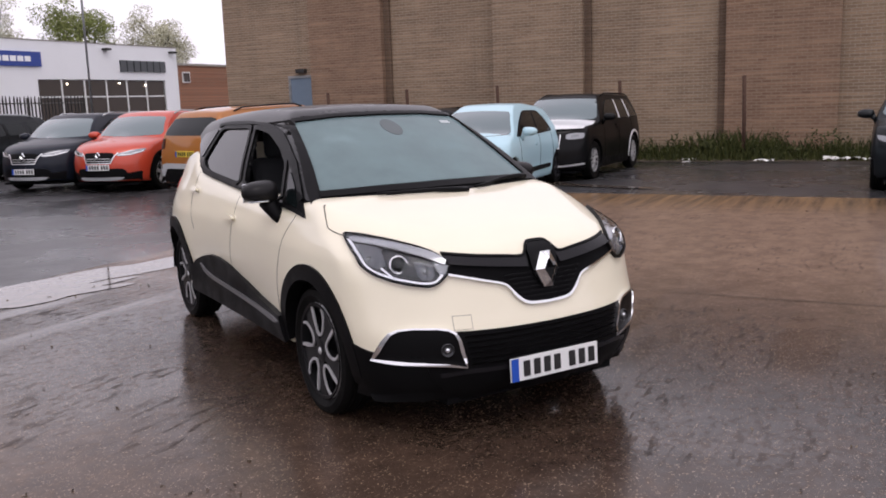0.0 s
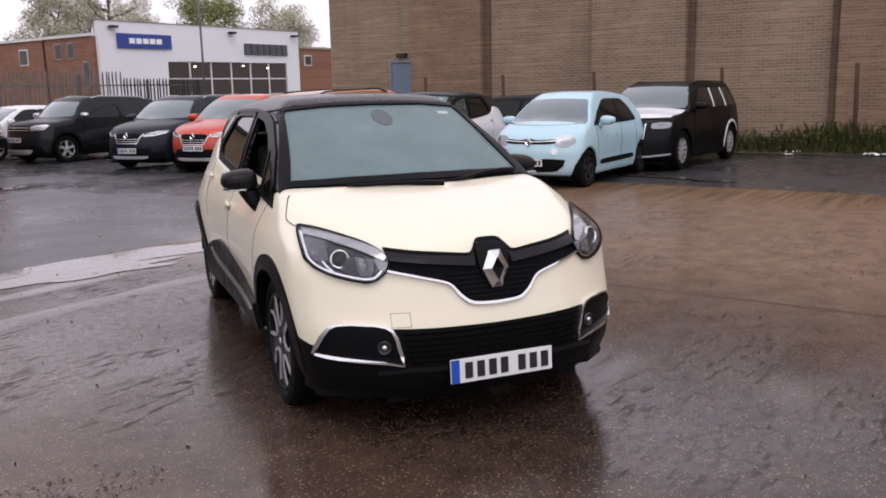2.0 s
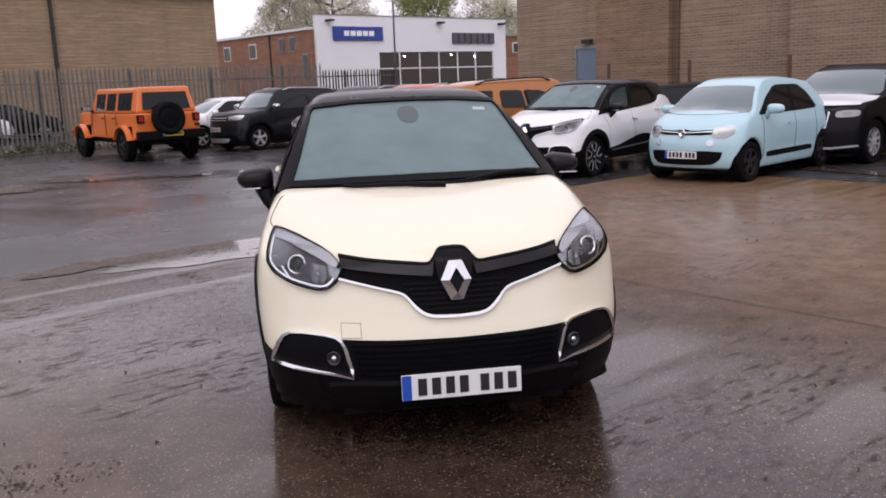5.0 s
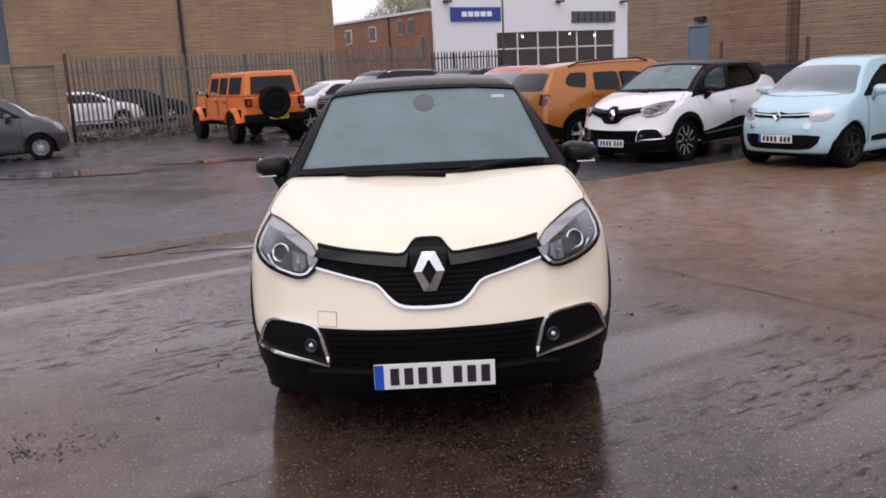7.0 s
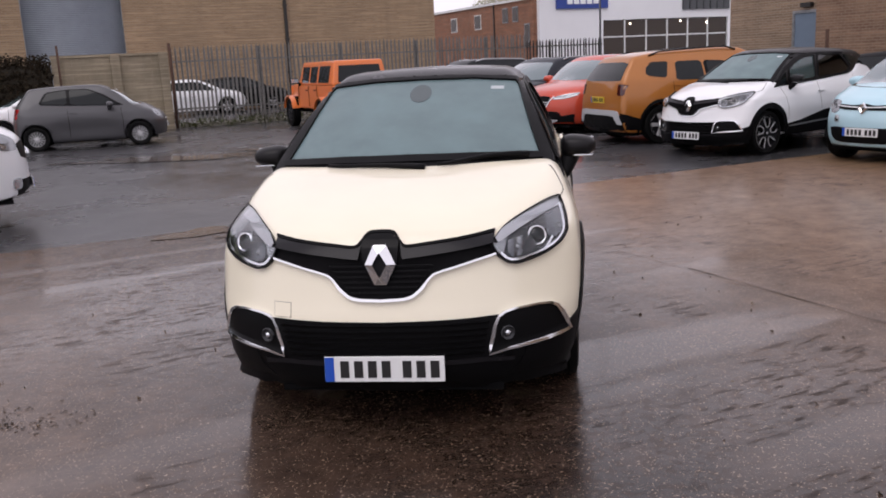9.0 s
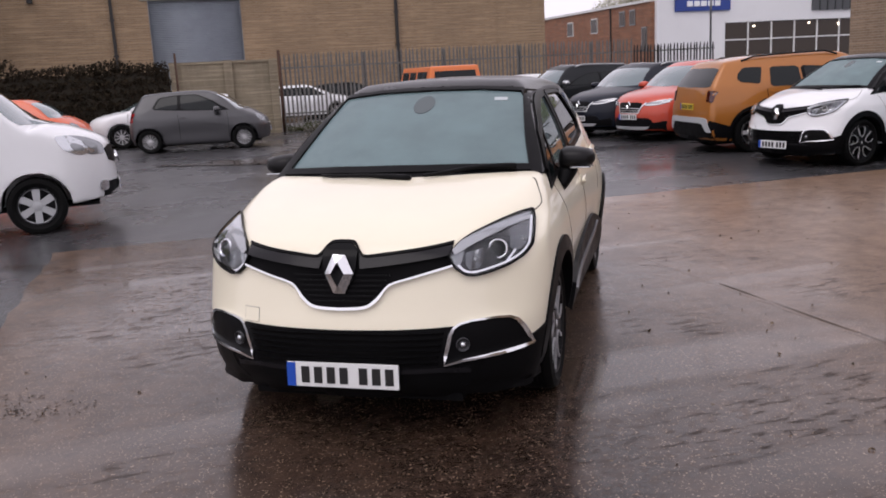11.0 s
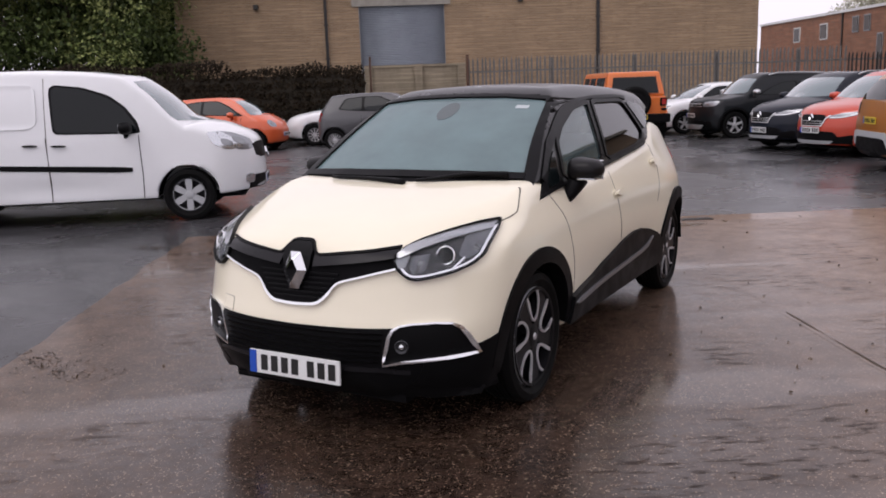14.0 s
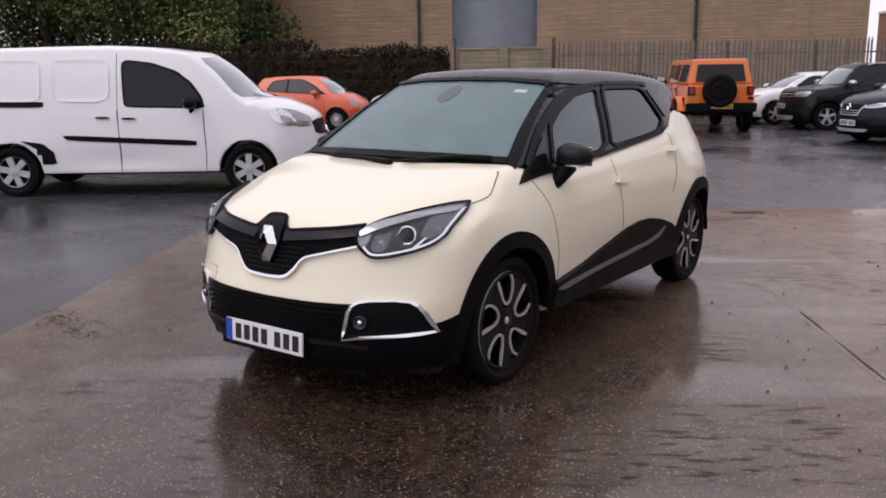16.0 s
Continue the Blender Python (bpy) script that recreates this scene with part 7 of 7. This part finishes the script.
# side panels and rear strip of the delivery van
van_ob, van_f = bpy.data.objects["delivery_van"], whole(vanp)
for view in SIDES:
    lamp = patch("headlight", van_f, soften([(-0.26, 1.11), (-0.42, 1.115), (-0.62, 1.0), (-0.70, 0.89), (-0.50, 0.875), (-0.34, 0.96)], 1, 0.15), view, LAMP_GLASS, van_ob, 0.006, 0.02, 0.04)
    patch("lamp_core", van_f, soften([(-0.42, 1.03), (-0.54, 1.0), (-0.60, 0.92), (-0.46, 0.93)], 2), view, LAMP_MID, lamp, 0.010, 0.006, 0.04)
    for y0, y1 in ((1.76, 2.50), (2.65, 3.52)):
        edge = [(y0, 1.225), (y1, 1.235), (y1, 1.70), (y1 - 0.06, 1.765), (y0 + 0.06, 1.765), (y0, 1.70)]
        patch("side_panel", van_f, soften(edge, 2, 0.15), view, WHITE, van_ob, lambda u, v: 0.016 - 0.013 * np.clip(np.minimum(np.minimum(u - y0, y1 - u), np.minimum(v - 1.22, 1.77 - v)) / 0.05, 0, 1), 0.016, 0.03)
    patch("side_strip", van_f, soften([(2.62, 1.165), (3.62, 1.175), (3.62, 1.24), (2.62, 1.235)], 1, 0.1), view, BLACK_PLASTIC, van_ob, 0.014, 0.014, 0.10)
    patch("side_strip", van_f, soften([(2.50, 0.43), (2.86, 0.43), (2.72, 0.62), (2.95, 0.74), (2.66, 0.70), (2.52, 0.58)], 1, 0.1), view, BLACK_PLASTIC, van_ob, 0.010, 0.014, 0.06)
    patch("panel_gap", van_f, band([(1.665, 0.36), (1.665, 1.10), (1.66, 1.84)], 0.008), view, GAP, van_ob, 0.0025, 0.004, 0.08)

# ---- planting ----


def leaf_cloud(centres, radii, count, size, seed, flat=0.8):
    """Small four-cornered leaves scattered round centres."""
    r = np.random.RandomState(seed)
    c, rad = np.array(centres, float), np.array(radii, float)
    pick = r.choice(len(c), count, p=rad ** 2 / (rad ** 2).sum())
    d = r.normal(size=(count, 3))
    d /= np.linalg.norm(d, axis=1, keepdims=True)
    p = c[pick] + d * (rad[pick] * r.uniform(0.25, 1.05, count) ** 0.6)[:, None] * [1, 1, flat]
    u = r.normal(size=(count, 3))
    u /= np.linalg.norm(u, axis=1, keepdims=True)
    w = np.cross(u, r.normal(size=(count, 3)))
    w /= np.linalg.norm(w, axis=1, keepdims=True)
    s = (size * r.uniform(0.5, 1.3, count))[:, None]
    v = np.stack([p - u * s, p - w * s * 0.55, p + u * s, p + w * s * 0.55], 1).reshape(-1, 3)
    f = np.arange(count * 4).reshape(-1, 4)
    return v.tolist(), f.tolist()


def tree(x, y, h, spread, leaves, count, size, seed, label, base=0.35, sparse=0.4, blossom=0):
    """Trunk, limbs, twigs and a crown of separate leaves."""
    r = random.Random(seed)
    t = tagged(new("tree"), label, "tree")
    t.matrix_world = pose(x, y, 0)
    chunks = [tube([(0, 0, 0), (0.1, 0, h * 0.3), (r.uniform(-0.2, 0.2), r.uniform(-0.2, 0.2), h * 0.62), (0, 0, h * 0.85)], [0.035 * h, 0.026 * h, 0.016 * h, 0.006 * h], 8)]
    tips = []
    for i in range(13):
        z = h * (base + (0.9 - base) * i / 13)
        a = i * 2.4 + r.uniform(-0.4, 0.4)
        reach = spread * (1 - 0.55 * ((z / h - base) / (1 - base)) ** 1.5) * r.uniform(0.75, 1.1)
        e = (math.cos(a) * reach, math.sin(a) * reach, z + reach * r.uniform(0.35, 0.8))
        m = (e[0] * 0.5, e[1] * 0.5, z + (e[2] - z) * 0.35)
        chunks.append(tube([(0, 0, z), m, e], [0.012 * h, 0.007 * h, 0.002 * h], 6))
        for k in range(4):
            q = 0.45 + 0.18 * k
            s = tuple(m[j] + (e[j] - m[j]) * q for j in range(3))
            tip = tuple(s[j] + r.uniform(-1, 1) * reach * 0.42 + (0.25 * reach if j == 2 else 0) for j in range(3))
            chunks.append(tube([s, tip], [0.004 * h, 0.001 * h], 4))
            tips.append(tip)
        tips.append(e)
    v, f = merge(*chunks)
    obj("trunk", v, f, BARK, t, "", True)
    rad = [spread * r.uniform(sparse * 0.5, sparse) for _ in tips]
    v, f = leaf_cloud(tips, rad, count, size, seed)
    obj("crown", v, f, leaves, t)
    if blossom:
        v, f = leaf_cloud(tips[::4], [q * 0.8 for q in rad[::4]], blossom, size * 0.8, seed + 50)
        obj("blossom", v, f, BLOSSOM, t, "white blossom")
    return t


tree(3.1, 100, 15.4, 4.3, LEAF_PALE, 20000, 0.11, 11, "tall tree with thin new spring leaves", 0.3, 0.42)
tree(12.9, 94, 12.2, 3.6, LEAF_GREEN, 20000, 0.11, 12, "rounded green tree behind the showroom", 0.3, 0.45)
tree(22, 98, 11.4, 4.0, LEAF_PALE, 20000, 0.11, 13, "hazy pale tree behind the showroom", 0.3, 0.42)
tree(-2.5, 104, 12.5, 4.2, LEAF_PALE, 16000, 0.14, 14, "thin pale tree far behind the roofs", 0.3, 0.42)
for i, (a, b, h, sp) in enumerate(((-13.5, 33.0, 9.5, 3.6), (-18.5, 31.5, 10.5, 4.2), (-23.5, 33.5, 9.5, 4.2), (-29, 31.5, 10.5, 4.6), (-16.0, 38.5, 11.5, 4.6), (-34.5, 33.5, 10, 4.6), (-22, 41, 12.5, 5.2), (-40, 31, 9.5, 4.5))):
    p = site(a, b)
    tree(p.x, p.y, h, sp, LEAF_DARK if i % 3 else LEAF_GREEN, 26000, 0.085, 30 + i, "dense green tree behind the ivy wall", 0.18, 0.5, 260 if i in (1, 3, 2) else 0)
# low growth closing the gaps under those trees
r = np.random.RandomState(5)
cs = [tuple(site(a, 31.0 + r.uniform(0, 9), r.uniform(0.8, 9.5))) for a in np.linspace(-46, -10.6, 190)]
cs += [tuple(site(r.uniform(-15, -10.6), r.uniform(30, 35), r.uniform(1.0, 9.5))) for _ in range(45)]
cs += [tuple(site(r.uniform(-12.5, -9.4), r.uniform(33.6, 35.4), r.uniform(0.6, 9.0))) for _ in range(30)]
cs += [tuple(site(r.uniform(-13.5, -10.9), r.uniform(37.0, 44.0), r.uniform(1.0, 10.5))) for _ in range(50)]
v, f = leaf_cloud(cs, [1.35] * len(cs), 175000, 0.105, 77)
tagged(obj("undergrowth", v, f, LEAF_DARK), "dark leafy undergrowth behind the wall", "bushes", "", "stuff")

# ivy over the boundary wall
cs, rad = [], []
for a in np.linspace(-38, -1.2, 230):
    thick = 0.24 + 0.05 * math.sin(a * 1.7) + 0.03 * math.sin(a * 4.1)
    for z in np.arange(0.15, 2.15, 0.33):
        cs.append(tuple(site(a + r.uniform(-0.1, 0.1), 23.96 + r.uniform(-0.06, 0.06), z)))
        rad.append(0.20)
    cs.append(tuple(site(a, 24.12, 2.12 + thick * 0.5 + (0.2 if a < -5.5 else 0.0))))
    rad.append(thick)
v, f = leaf_cloud(cs, rad, 80000, 0.055, 78)
tagged(obj("ivy", v, f, LEAF_IVY), "dark ivy hanging over the boundary wall", "ivy", "", "stuff")

# weeds along the warehouse
n = 15000
a = 16.75 + 1.7 * r.uniform(0, 1, n) ** 0.8
b = r.uniform(-26, 4.6, n)
b[: n // 10] = r.uniform(4.6, 16, n // 10)
a[: n // 10] = r.uniform(17.3, 18.5, n // 10)
ht = 0.72 * (0.18 + 0.75 * np.clip((a - 16.7) / 1.6, 0, 1)) * r.uniform(0.35, 1.1, n) * (0.8 + 0.35 * np.sin(b * 1.3) * np.sin(b * 0.47 + 1))
th = r.uniform(0, 6.28, n)
lean = r.uniform(0.05, 0.45, n) * ht
w = r.uniform(0.008, 0.022, n)
base = np.stack([a, b, np.zeros(n)], 1)
side = np.stack([np.cos(th), np.sin(th), np.zeros(n)], 1) * w[:, None]
bend = np.stack([-np.sin(th) * lean, np.cos(th) * lean, ht], 1)
mid = base + bend * [0.35, 0.35, 0.6]
v = np.stack([base - side, base + side, mid + side * 0.8, base + bend, mid - side * 0.8], 1).reshape(-1, 3)
f = np.arange(n * 5).reshape(-1, 5)
weeds = obj("weeds", v.tolist(), f.tolist(), GRASS)
weeds.matrix_basis = SITE
tagged(weeds, "rough green weeds along the warehouse wall", "weeds", "", "stuff")
cs = [(a_, b_, h_) for a_, b_, h_ in zip(r.uniform(17.0, 18.3, 120), r.uniform(-24, 4.4, 120), r.uniform(0.1, 0.5, 120))]
v, f = leaf_cloud(cs, [0.3] * 120, 8000, 0.04, 79)
o = obj("weeds", v, f, GRASS)
o.matrix_basis = SITE
tagged(o, "broad-leaved weeds along the warehouse wall", "weeds", "", "stuff")
sheet("soil", 16.6, -30, 18.7, 17.4, 0.012, SOIL, "damp bare soil strip under the weeds", "soil")
# dead leaves and grit on the slab
n = 900
q = np.stack([r.uniform(-2.3, 9, n), r.uniform(-7, 5, n)], 1)
v, f = leaf_cloud([(x, y, 0.012) for x, y in q], [0.02] * n, n, 0.010, 80, 0.1)
o = obj("grit", v, f, leaf_mat("dead_leaf_grit", (0.03, 0.02, 0.012), (0.22, 0.17, 0.12), 0.7))
o.matrix_basis = SITE
tagged(o, "scattered grit and leaf scraps on the slab", "grit", "", "stuff")

# weeds at the foot of the fence and drifts of dead leaves
cs = [(q, 23.84 + r.uniform(-0.15, 0.1), r.uniform(0.02, 0.22)) for q in np.linspace(2.4, 15, 110)]
v, f = leaf_cloud(cs, [0.16] * len(cs), 5000, 0.035, 81)
o = obj("weeds", v, f, GRASS)
o.matrix_basis = SITE
tagged(o, "low damp weeds at the foot of the fence", "weeds", "", "stuff")
DRIFT = leaf_mat("sodden_leaves", (0.014, 0.009, 0.006), (0.06, 0.04, 0.024), 0.6)
for x, y, w, n, seed in ((-2.0, -0.7, 0.22, 420, 82), (-4.55, 2.45, 0.16, 380, 83)):
    cs = [(x + r.normal() * w, y + r.normal() * w * 0.4, 0.014) for _ in range(60)]
    v, f = leaf_cloud(cs, [0.06] * 60, n, 0.011, seed, 0.04)
    v = [(p, q, 0.010 + (z - 0.014) * 0.2) for p, q, z in v]
    tagged(obj("leaf_drift", v, f, DRIFT), "flat drift of sodden dark leaves on the ground", "dead leaves", "", "stuff")
